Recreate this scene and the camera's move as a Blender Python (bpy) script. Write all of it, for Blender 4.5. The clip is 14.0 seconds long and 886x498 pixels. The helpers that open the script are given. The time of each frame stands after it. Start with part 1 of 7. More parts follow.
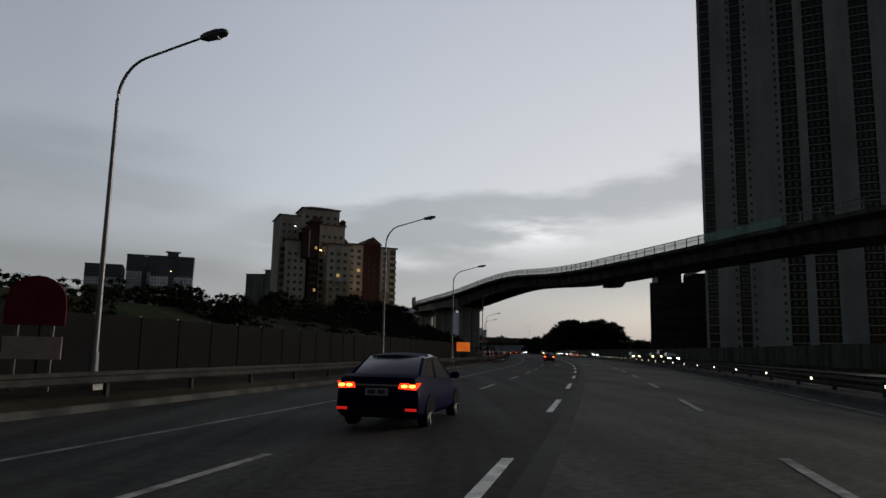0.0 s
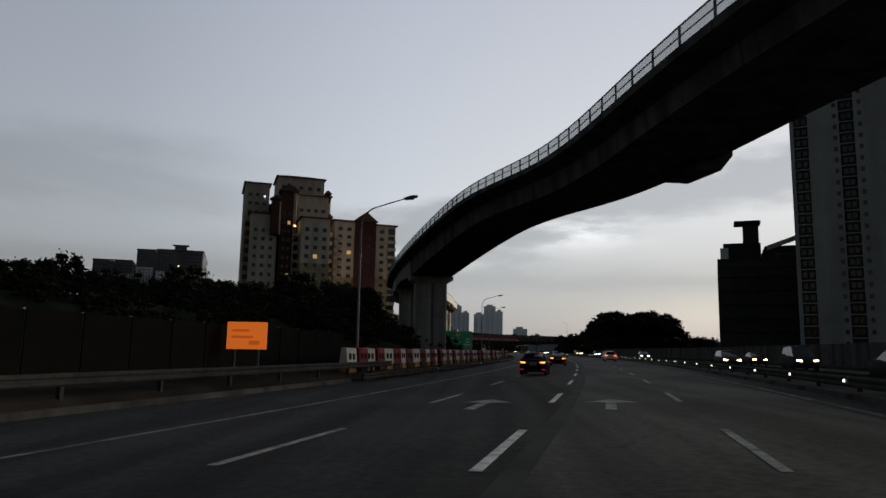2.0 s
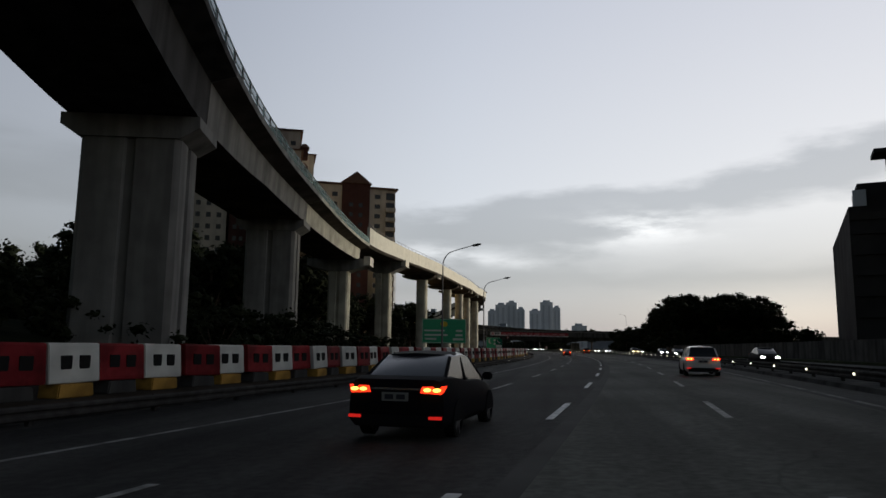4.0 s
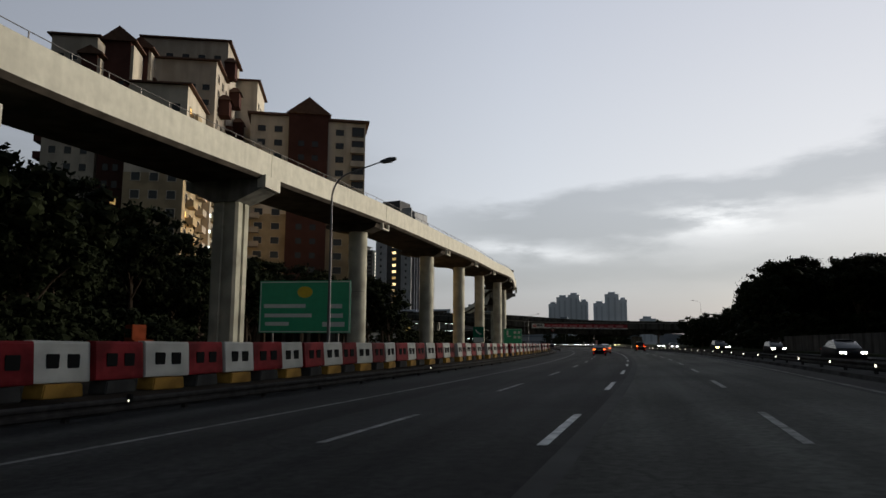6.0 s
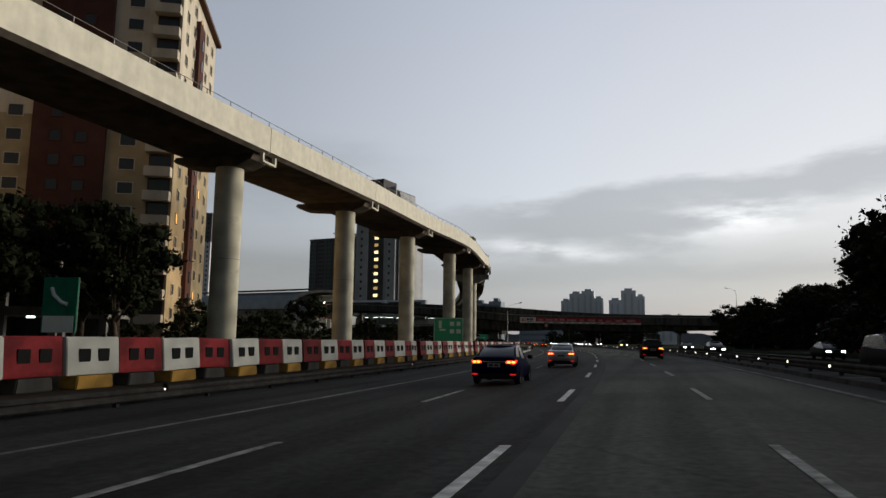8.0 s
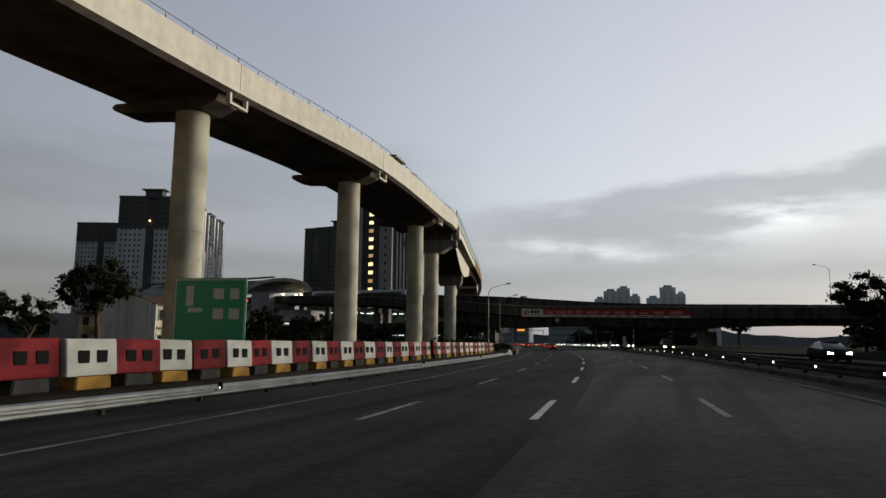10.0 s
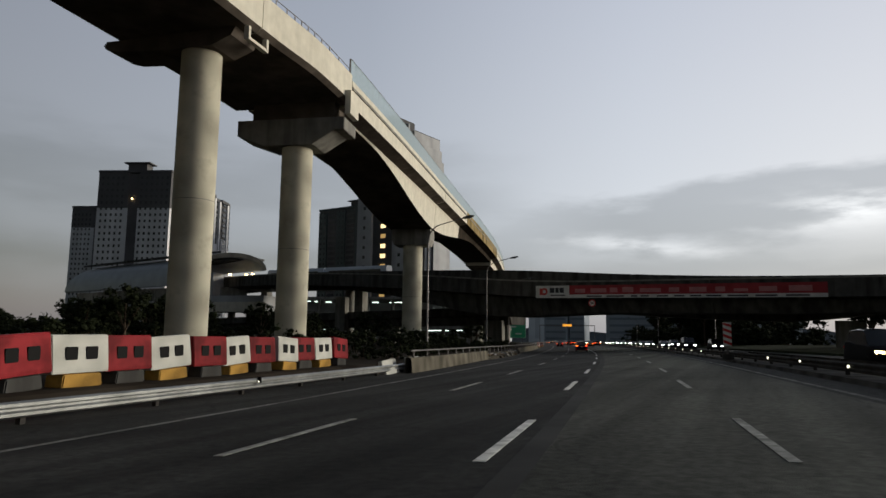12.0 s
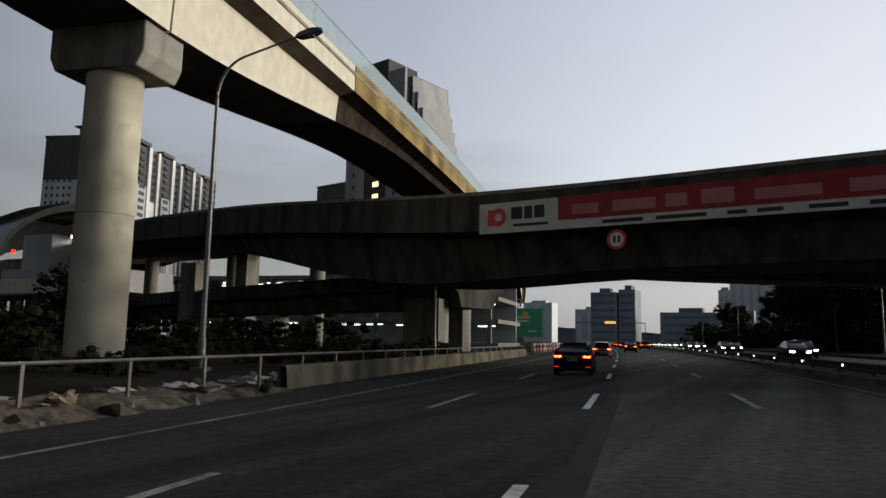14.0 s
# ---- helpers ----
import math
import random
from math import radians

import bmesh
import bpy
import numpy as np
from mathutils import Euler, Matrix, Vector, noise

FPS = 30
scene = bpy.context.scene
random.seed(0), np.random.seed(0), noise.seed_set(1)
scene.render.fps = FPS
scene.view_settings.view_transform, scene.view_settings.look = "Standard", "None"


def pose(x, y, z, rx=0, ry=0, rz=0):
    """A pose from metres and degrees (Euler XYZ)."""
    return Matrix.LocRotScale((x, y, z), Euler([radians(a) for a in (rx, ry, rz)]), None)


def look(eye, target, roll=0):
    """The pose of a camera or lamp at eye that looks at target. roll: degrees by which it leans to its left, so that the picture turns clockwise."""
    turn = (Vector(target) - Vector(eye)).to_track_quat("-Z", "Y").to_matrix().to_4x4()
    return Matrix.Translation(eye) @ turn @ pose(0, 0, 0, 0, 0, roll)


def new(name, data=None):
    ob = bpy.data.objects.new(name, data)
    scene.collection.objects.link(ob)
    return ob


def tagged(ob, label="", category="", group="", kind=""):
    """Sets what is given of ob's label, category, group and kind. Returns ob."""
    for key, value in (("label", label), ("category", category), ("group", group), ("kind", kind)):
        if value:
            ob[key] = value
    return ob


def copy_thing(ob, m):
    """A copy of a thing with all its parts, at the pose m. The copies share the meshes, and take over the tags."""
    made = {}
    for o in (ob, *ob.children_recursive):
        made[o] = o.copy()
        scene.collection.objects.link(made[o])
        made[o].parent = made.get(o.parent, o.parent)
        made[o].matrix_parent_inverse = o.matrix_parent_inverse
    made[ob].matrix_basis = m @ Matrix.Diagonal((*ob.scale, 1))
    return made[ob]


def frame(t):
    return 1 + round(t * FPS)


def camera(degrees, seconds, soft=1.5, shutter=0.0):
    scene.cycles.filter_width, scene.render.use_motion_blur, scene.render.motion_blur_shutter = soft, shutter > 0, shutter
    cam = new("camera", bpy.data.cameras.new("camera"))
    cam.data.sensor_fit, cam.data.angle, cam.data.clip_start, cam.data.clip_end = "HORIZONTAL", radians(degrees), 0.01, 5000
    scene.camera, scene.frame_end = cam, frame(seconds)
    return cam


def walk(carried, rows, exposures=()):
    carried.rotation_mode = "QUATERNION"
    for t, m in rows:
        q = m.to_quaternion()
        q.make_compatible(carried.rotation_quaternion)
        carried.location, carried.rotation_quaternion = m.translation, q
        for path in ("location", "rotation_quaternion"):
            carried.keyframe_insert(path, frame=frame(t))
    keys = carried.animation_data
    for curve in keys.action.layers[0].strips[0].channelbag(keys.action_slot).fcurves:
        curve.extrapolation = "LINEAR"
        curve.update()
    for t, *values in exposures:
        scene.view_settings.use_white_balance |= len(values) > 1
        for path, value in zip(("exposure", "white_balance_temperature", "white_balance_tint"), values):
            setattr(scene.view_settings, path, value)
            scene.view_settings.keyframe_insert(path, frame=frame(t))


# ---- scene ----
import itertools

cam = camera(64.738, 14.0, soft=1.5)
PATH = [
    (0.0, pose(0.000, -0.000, 1.4, 98.222, -1.155, -0.000)),
    (0.5, pose(3.877, 16.302, 1.4, 98.269, -1.093, 0.894)),
    (1.0, pose(7.494, 32.666, 1.4, 98.247, -1.051, 1.782)),
    (1.5, pose(10.854, 49.090, 1.4, 98.229, -1.034, 2.719)),
    (2.0, pose(13.966, 65.580, 1.4, 98.199, -1.033, 3.715)),
    (2.5, pose(16.840, 82.137, 1.4, 98.146, -0.991, 4.833)),
    (3.0, pose(19.481, 98.767, 1.4, 98.184, -1.000, 5.922)),
    (5.5, pose(29.217, 183.053, 1.4, 97.686, -0.179, 13.248)),
    (6.0, pose(30.442, 200.142, 1.4, 97.674, -0.265, 14.235)),
    (6.5, pose(31.416, 217.307, 1.4, 97.731, -0.323, 14.558)),
    (7.0, pose(32.128, 234.545, 1.4, 97.732, -0.328, 14.619)),
    (7.5, pose(32.565, 251.853, 1.4, 97.620, -0.465, 14.993)),
    (8.0, pose(32.714, 269.225, 1.4, 97.526, -0.688, 15.657)),
    (10.5, pose(28.971, 356.976, 1.4, 97.622, -0.544, 19.496)),
    (11.0, pose(27.284, 374.681, 1.4, 97.542, -0.630, 20.635)),
    (11.5, pose(25.275, 392.427, 1.4, 97.396, -0.647, 22.076)),
    (12.0, pose(22.932, 410.202, 1.4, 97.380, -0.716, 23.434)),
    (12.5, pose(20.248, 427.997, 1.4, 97.237, -0.811, 24.743)),
    (13.0, pose(17.221, 445.806, 1.4, 97.149, -1.006, 25.879)),
    (13.5, pose(13.853, 463.624, 1.4, 97.200, -1.121, 26.855)),
    (14.0, pose(10.148, 481.448, 1.4, 97.330, -1.082, 27.559)),
]
walk(cam, PATH, [(0.0, 0.18), (1.5, 0.2), (3.0, 0.42), (5.5, 0.4), (8.0, 0.42), (10.5, 0.38), (12.5, 0.38), (14.0, 0.6)])

# ---------------------------------------------------------------- light
GLOW = Vector((0.55, 0.80, 0.24)).normalized()      # brighter part of the evening sky
world = bpy.data.worlds.new("evening_sky")
scene.world = world
world.use_nodes = True
WN, WL = world.node_tree.nodes, world.node_tree.links
WN.clear()


def wmath(op, a, b=None):
    n = WN.new("ShaderNodeMath")
    n.operation = op
    for i, v in enumerate((a, b)):
        if v is None:
            continue
        if isinstance(v, (int, float)):
            n.inputs[i].default_value = v
        else:
            WL.new(v, n.inputs[i])
    return n.outputs[0]


def wramp(fac, stops):
    n = WN.new("ShaderNodeValToRGB")
    els = n.color_ramp.elements
    while len(els) < len(stops):
        els.new(0.5)
    for e, (p, c) in zip(els, stops):
        e.position, e.color = p, (*c, 1)
    WL.new(fac, n.inputs[0])
    return n.outputs[0]


def wmix(kind, fac, a, b):
    n = WN.new("ShaderNodeMix")
    n.data_type, n.blend_type = "RGBA", kind
    for i, v in ((0, fac), (6, a), (7, b)):
        if isinstance(v, (int, float)):
            n.inputs[i].default_value = v
        elif isinstance(v, tuple):
            n.inputs[i].default_value = (*v, 1)
        else:
            WL.new(v, n.inputs[i])
    return n.outputs[2]


def wmap(v, a, b, c=0.0, d=1.0):
    n = WN.new("ShaderNodeMapRange")
    n.interpolation_type = "SMOOTHSTEP"
    for i, q in zip((1, 2, 3, 4), (a, b, c, d)):
        n.inputs[i].default_value = q
    WL.new(v, n.inputs[0])
    return n.outputs[0]


def wbump(v, mid, width):
    """1 at mid, falling off like a bell."""
    q = wmath("DIVIDE", wmath("SUBTRACT", v, mid), width)
    return wmath("POWER", 2.718, wmath("MULTIPLY", wmath("MULTIPLY", q, q), -1.0))


coord = WN.new("ShaderNodeTexCoord")
sep = WN.new("ShaderNodeSeparateXYZ")
WL.new(coord.outputs["Generated"], sep.inputs[0])
up = wmath("MAXIMUM", sep.outputs[2], 0.0)
vertical = wramp(up, [(0.0, (0.42, 0.42, 0.44)), (0.06, (0.50, 0.50, 0.525)), (0.12, (0.62, 0.62, 0.645)), (0.20, (0.77, 0.77, 0.80)), (0.48, (0.605, 0.615, 0.68)), (0.66, (0.22, 0.24, 0.28)), (1.0, (0.10, 0.11, 0.14))])
dot = WN.new("ShaderNodeVectorMath")
dot.operation = "DOT_PRODUCT"
WL.new(coord.outputs["Generated"], dot.inputs[0])
dot.inputs[1].default_value = GLOW
side = wramp(wmath("MULTIPLY_ADD", dot.outputs["Value"], 0.5), [(0.0, (0.018, 0.020, 0.024)), (0.30, (0.055, 0.058, 0.066)), (0.42, (0.13, 0.137, 0.152)), (0.52, (0.30, 0.315, 0.345)), (0.74, (0.43, 0.46, 0.50)), (0.88, (0.64, 0.67, 0.705)), (1.0, (0.785, 0.785, 0.785))])
sky_base = wmix("MULTIPLY", 1.0, vertical, side)
# banks of evening cloud, by bearing (0 ahead along +y, growing to the right) and height in degrees
bearing = wmath("MULTIPLY", wmath("ARCTAN2", sep.outputs[0], sep.outputs[1]), 57.2958)
height = wmath("MULTIPLY", wmath("ARCSINE", sep.outputs[2]), 57.2958)


def wcloud(sx, sy, seed, scale, detail, rough):
    """Noise drawn out along the horizon."""
    v = WN.new("ShaderNodeCombineXYZ")
    WL.new(wmath("MULTIPLY", bearing, sx), v.inputs[0])
    WL.new(wmath("MULTIPLY", height, sy), v.inputs[1])
    v.inputs[2].default_value = seed
    n = WN.new("ShaderNodeTexNoise")
    n.inputs["Scale"].default_value, n.inputs["Detail"].default_value, n.inputs["Roughness"].default_value = scale, detail, rough
    WL.new(v.outputs[0], n.inputs["Vector"])
    return wmath("SUBTRACT", n.outputs[0], 0.5)


broad, fine = wcloud(0.045, 0.16, 4.2, 1.0, 3.0, 0.5), wcloud(0.12, 0.45, 7.7, 1.0, 6.0, 0.55)
ragged = wmath("ADD", wmath("MULTIPLY", broad, 7.0), wmath("MULTIPLY", fine, 5.0))
# the main bank: its top climbs to the right
depth_in = wmath("ADD", wmath("SUBTRACT", wmath("MULTIPLY_ADD", bearing, 0.16), height), ragged)
depth_in = wmath("ADD", depth_in, 12.0)
bank_right = wmath("MULTIPLY", wmath("MULTIPLY", wmap(depth_in, -0.2, 1.6), wmap(depth_in, 3.2, 5.6, 1.0, 0.0)), wmap(bearing, -20.0, -8.0, 0.30, 1.0))
# a thinner, lower layer, and faint smears to the left
low_layer = wmath("MULTIPLY", wbump(wmath("ADD", height, wmath("MULTIPLY", ragged, 0.5)), 5.6, 1.3), 0.62)
left_smear = wmath("MULTIPLY", wmath("MULTIPLY", wbump(wmath("ADD", height, wmath("MULTIPLY", ragged, 0.9)), 12.5, 2.4), wmap(bearing, -14.0, -24.0)), 0.50)
shade = wmath("MINIMUM", wmath("ADD", wmath("ADD", wmath("MULTIPLY", bank_right, 0.72), low_layer), left_smear), 0.85)
sky_cloud = wmix("MIX", shade, sky_base, wmix("MULTIPLY", 1.0, wramp(dot.outputs["Value"], [(0.0, (0.35, 0.35, 0.35)), (0.9, (1, 1, 1))]), (0.285, 0.30, 0.335)))
# the gap in the bank where the bright sky shows, and the pale glow low down on the right
gap = wmath("MULTIPLY", wmath("MULTIPLY", wbump(bearing, 7.0, 5.0), wbump(height, 9.6, 1.3)), wmap(fine, -0.06, 0.12))
streak = wmath("MULTIPLY", wmath("MULTIPLY", wbump(bearing, -8.0, 7.0), wbump(wmath("ADD", height, wmath("MULTIPLY", bearing, 0.12)), 6.6, 0.55)), wmap(fine, -0.10, 0.10))
glow = wmath("MULTIPLY", wbump(bearing, 17.0, 8.0), wbump(height, 2.6, 1.8))
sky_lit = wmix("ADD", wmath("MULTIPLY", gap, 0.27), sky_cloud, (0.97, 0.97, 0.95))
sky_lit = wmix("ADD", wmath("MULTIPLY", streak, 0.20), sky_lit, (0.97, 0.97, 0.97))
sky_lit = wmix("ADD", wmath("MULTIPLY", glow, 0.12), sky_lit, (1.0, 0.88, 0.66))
nishita = WN.new("ShaderNodeTexSky")
nishita.sky_type, nishita.sun_disc = "NISHITA", False
nishita.sun_elevation, nishita.sun_rotation = radians(3), radians(60)
sky_all = wmix("MIX", 0.03, sky_lit, nishita.outputs[0])
backdrop = WN.new("ShaderNodeBackground")
backdrop.inputs["Strength"].default_value = 1.0
WL.new(sky_all, backdrop.inputs[0])
out = WN.new("ShaderNodeOutputWorld")
WL.new(backdrop.outputs[0], out.inputs[0])

sun_data = bpy.data.lights.new("low_evening_sun", "SUN")
sun_data.energy, sun_data.angle, sun_data.color = 2.6, radians(24), (1.0, 0.92, 0.76)
sun = new("low_evening_sun", sun_data)
sun.matrix_world = look((150, 122, 34), (0, 0, 0))

# ---------------------------------------------------------------- materials
MATS = {}


def mat(name, color, rough=0.7, metal=0.0, vary=0.25, scale=3.0, bump=0.0, bump_scale=40.0, stain=0.0, stain_scale=0.35, emit=0.0, streak=False, coat=0.0, per_object=0.0, spec=0.05):
    """A surface with grain, broad stains, optional rain streaks and fine relief."""
    if name in MATS:
        return MATS[name]
    m = bpy.data.materials.new(name)
    m.use_nodes = True
    N, L = m.node_tree.nodes, m.node_tree.links
    b = N["Principled BSDF"]
    b.inputs["Roughness"].default_value, b.inputs["Metallic"].default_value = rough, metal
    b.inputs["Base Color"].default_value = (*color, 1)
    b.inputs["Specular IOR Level"].default_value = 0.5 if coat or metal or rough < 0.45 else spec
    if coat:
        b.inputs["Coat Weight"].default_value = coat
    MATS[name] = m
    if emit:
        b.inputs["Emission Color"].default_value, b.inputs["Emission Strength"].default_value = (*color, 1), emit
        return m
    tc = N.new("ShaderNodeTexCoord")
    src = tc.outputs["Object"]
    if vary:
        n = N.new("ShaderNodeTexNoise")
        n.inputs["Scale"].default_value, n.inputs["Detail"].default_value = scale, 5
        L.new(src, n.inputs["Vector"])
        r = N.new("ShaderNodeMapRange")
        r.inputs[1].default_value, r.inputs[2].default_value = 0.3, 0.7
        r.inputs[3].default_value, r.inputs[4].default_value = 1 - vary, 1 + vary
        L.new(n.outputs[0], r.inputs[0])
        val = r.outputs[0]
        if stain:
            n2 = N.new("ShaderNodeTexNoise")
            n2.inputs["Scale"].default_value, n2.inputs["Detail"].default_value = stain_scale, 4
            mp = N.new("ShaderNodeMapping")
            if streak:
                mp.inputs["Scale"].default_value = (3.0, 3.0, 0.35)
            L.new(src, mp.inputs[0])
            L.new(mp.outputs[0], n2.inputs["Vector"])
            r2 = N.new("ShaderNodeMapRange")
            r2.inputs[1].default_value, r2.inputs[2].default_value = 0.42, 0.62
            r2.inputs[3].default_value, r2.inputs[4].default_value = 1.0, 1 - stain
            L.new(n2.outputs[0], r2.inputs[0])
            mul = N.new("ShaderNodeMath")
            mul.operation = "MULTIPLY"
            L.new(val, mul.inputs[0])
            L.new(r2.outputs[0], mul.inputs[1])
            val = mul.outputs[0]
        if per_object:
            oi = N.new("ShaderNodeObjectInfo")
            r3 = N.new("ShaderNodeMapRange")
            r3.inputs[3].default_value, r3.inputs[4].default_value = 1 - per_object, 1 + per_object
            L.new(oi.outputs["Random"], r3.inputs[0])
            mul = N.new("ShaderNodeMath")
            mul.operation = "MULTIPLY"
            L.new(val, mul.inputs[0])
            L.new(r3.outputs[0], mul.inputs[1])
            val = mul.outputs[0]
        mix = N.new("ShaderNodeMix")
        mix.data_type, mix.blend_type = "RGBA", "MULTIPLY"
        mix.inputs[0].default_value = 1.0
        mix.inputs[6].default_value = (*color, 1)
        L.new(val, mix.inputs[7])
        L.new(mix.outputs[2], b.inputs["Base Color"])
    if bump:
        n3 = N.new("ShaderNodeTexNoise")
        n3.inputs["Scale"].default_value, n3.inputs["Detail"].default_value = bump_scale, 3
        L.new(src, n3.inputs["Vector"])
        bp = N.new("ShaderNodeBump")
        bp.inputs["Strength"].default_value, bp.inputs["Distance"].default_value = bump, 0.02
        L.new(n3.outputs[0], bp.inputs["Height"])
        L.new(bp.outputs[0], b.inputs["Normal"])
    return m


def asphalt(name, color, worn):
    """Rolled asphalt: aggregate grain, tyre-polished bands along the road, oil stains and fine cracks."""
    m = mat(name, color, 0.74, vary=0.30, scale=7.0, bump=0.6, bump_scale=55, stain=0.30, stain_scale=0.12, spec=0.035)
    N, L = m.node_tree.nodes, m.node_tree.links
    b = N["Principled BSDF"]
    src = N["Texture Coordinate"].outputs["Object"]
    base = b.inputs["Base Color"].links[0].from_socket
    mp = N.new("ShaderNodeMapping")
    mp.inputs["Scale"].default_value = (1.0, 0.035, 1.0)
    mp.inputs["Rotation"].default_value = (0, 0, radians(4))
    L.new(src, mp.inputs[0])
    n = N.new("ShaderNodeTexNoise")
    n.inputs["Scale"].default_value, n.inputs["Detail"].default_value = 0.9, 6
    L.new(mp.outputs[0], n.inputs["Vector"])
    r = N.new("ShaderNodeMapRange")
    r.inputs[1].default_value, r.inputs[2].default_value = 0.35, 0.65
    r.inputs[3].default_value, r.inputs[4].default_value = 1 - worn, 1 + worn
    L.new(n.outputs[0], r.inputs[0])
    v = N.new("ShaderNodeTexVoronoi")
    v.feature = "DISTANCE_TO_EDGE"
    v.inputs["Scale"].default_value = 0.16
    wob = N.new("ShaderNodeTexNoise")
    wob.inputs["Scale"].default_value = 0.7
    L.new(src, wob.inputs["Vector"])
    mx = N.new("ShaderNodeMix")
    mx.data_type, mx.blend_type = "RGBA", "ADD"
    mx.inputs[0].default_value = 1.4
    L.new(src, mx.inputs[6])
    L.new(wob.outputs["Color"], mx.inputs[7])
    L.new(mx.outputs[2], v.inputs["Vector"])
    c = N.new("ShaderNodeMapRange")
    c.inputs[1].default_value, c.inputs[2].default_value = 0.0, 0.007
    c.inputs[3].default_value, c.inputs[4].default_value = 0.72, 1.0
    L.new(v.outputs["Distance"], c.inputs[0])
    for sock in (r.outputs[0], c.outputs[0]):
        k = N.new("ShaderNodeMix")
        k.data_type, k.blend_type = "RGBA", "MULTIPLY"
        k.inputs[0].default_value = 1.0
        L.new(base, k.inputs[6])
        L.new(sock, k.inputs[7])
        base = k.outputs[2]
    L.new(base, b.inputs["Base Color"])
    return m


ASPHALT = asphalt("asphalt", (0.042, 0.042, 0.040), 0.36)
ASPHALT_FAR = mat("asphalt_worn", (0.055, 0.056, 0.054), 0.75, vary=0.2, scale=0.3, stain=0.2, stain_scale=0.1, spec=0.02)
PAINT = mat("road_paint", (0.72, 0.72, 0.69), 0.6, vary=0.25, scale=5, stain=0.35, stain_scale=2.0)
PAINT_OLD = mat("worn_road_paint", (0.34, 0.34, 0.32), 0.7, vary=0.35, scale=6, stain=0.5, stain_scale=1.2)
CONC = mat("pale_concrete", (0.56, 0.535, 0.46), 0.8, vary=0.09, scale=1.2, bump=0.25, bump_scale=18, stain=0.09, stain_scale=0.35, streak=True)
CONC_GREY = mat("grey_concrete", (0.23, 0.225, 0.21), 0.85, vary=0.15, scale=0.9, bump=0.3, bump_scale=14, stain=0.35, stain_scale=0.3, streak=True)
# weathered concrete; on the first viaduct spans its darkness stands for shade
CONC_DARK = mat("weathered_shade_concrete", (0.085, 0.083, 0.08), 0.9, vary=0.2, scale=0.7, bump=0.3, bump_scale=10, stain=0.5, stain_scale=0.25, streak=True, spec=0.02)
# stained concrete with the underside's shade put into its base colour
SOFFIT = mat("shaded_soffit_concrete", (0.115, 0.098, 0.085), 0.9, vary=0.22, scale=0.8, bump=0.25, bump_scale=12, stain=0.35, stain_scale=0.3, spec=0.02)
CONC_RUST = mat("rust_stained_formwork", (0.27, 0.20, 0.09), 0.85, vary=0.35, scale=0.5, stain=0.6, stain_scale=0.25)
SOIL = mat("bare_soil", (0.034, 0.028, 0.022), 0.95, vary=0.35, scale=0.5, bump=0.8, bump_scale=6, stain=0.4, stain_scale=0.15, spec=0.02)
GRASS = mat("dark_grass", (0.024, 0.029, 0.015), 0.95, vary=0.4, scale=0.8, bump=0.9, bump_scale=9, stain=0.4, stain_scale=0.1, spec=0.02)
LEAF = mat("dark_foliage", (0.016, 0.020, 0.010), 0.7, vary=0.45, scale=0.9, spec=0.02)
BARK = mat("bark", (0.08, 0.06, 0.045), 0.9, vary=0.3, scale=4)
RED = mat("red_plastic", (0.20, 0.018, 0.022), 0.55, vary=0.2, scale=2, stain=0.45, stain_scale=1.2, per_object=0.25)
WHITE = mat("white_plastic", (0.52, 0.52, 0.48), 0.5, vary=0.1, scale=3, stain=0.25, stain_scale=1.5, per_object=0.10)
YELLOW = mat("yellow_plastic", (0.42, 0.24, 0.055), 0.6, vary=0.3, scale=4, stain=0.5, stain_scale=2)
HOLE = mat("painted_hole_shade", (0.015, 0.015, 0.015), 0.9, vary=0)
STEEL = mat("galvanised_steel", (0.27, 0.28, 0.28), 0.45, 0.85, vary=0.15, scale=3, stain=0.3, stain_scale=0.8)
STEEL_DARK = mat("weathered_steel", (0.16, 0.15, 0.145), 0.6, 0.6, vary=0.2, scale=3, stain=0.3, stain_scale=0.8)
POLE = mat("lamp_pole_steel", (0.17, 0.165, 0.17), 0.5, 0.7, vary=0.2, scale=2)
LAMP_HEAD = mat("lamp_head_grey", (0.05, 0.05, 0.055), 0.5, 0.2, vary=0.1)
CREAM = mat("cream_wall_paint", (0.50, 0.45, 0.37), 0.8, vary=0.1, scale=0.4, stain=0.25, stain_scale=0.12, streak=True)
PINK = mat("faded_pink_wall_paint", (0.42, 0.37, 0.31), 0.8, vary=0.1, scale=0.4, stain=0.25, stain_scale=0.12, streak=True)
MAROON = mat("maroon_wall_paint", (0.075, 0.036, 0.030), 0.8, vary=0.15, scale=0.5, stain=0.2, stain_scale=0.12)
OCHRE = mat("ochre_wall_paint", (0.52, 0.40, 0.12), 0.8, vary=0.1, scale=0.5, stain=0.2, stain_scale=0.3)
# cream walls and balconies with warm lamplight put into the colour
CREAM_LAMPLIT = mat("lamplit_wall_tint", (0.35, 0.28, 0.18), 0.8, vary=0.1, scale=0.5, stain=0.25, stain_scale=0.3)
CONC_PIER = mat("blotched_pier_concrete", (0.46, 0.44, 0.36), 0.85, vary=0.22, scale=1.1, bump=0.3, bump_scale=16, stain=0.38, stain_scale=0.55)
RAIL_DARK = mat("grimy_dark_steel", (0.05, 0.047, 0.045), 0.75, vary=0.25, scale=3, stain=0.3, stain_scale=0.8, spec=0.02)
PAINT_LINE = mat("thin_worn_paint", (0.24, 0.24, 0.225), 0.75, vary=0.35, scale=5, stain=0.5, stain_scale=1.0)
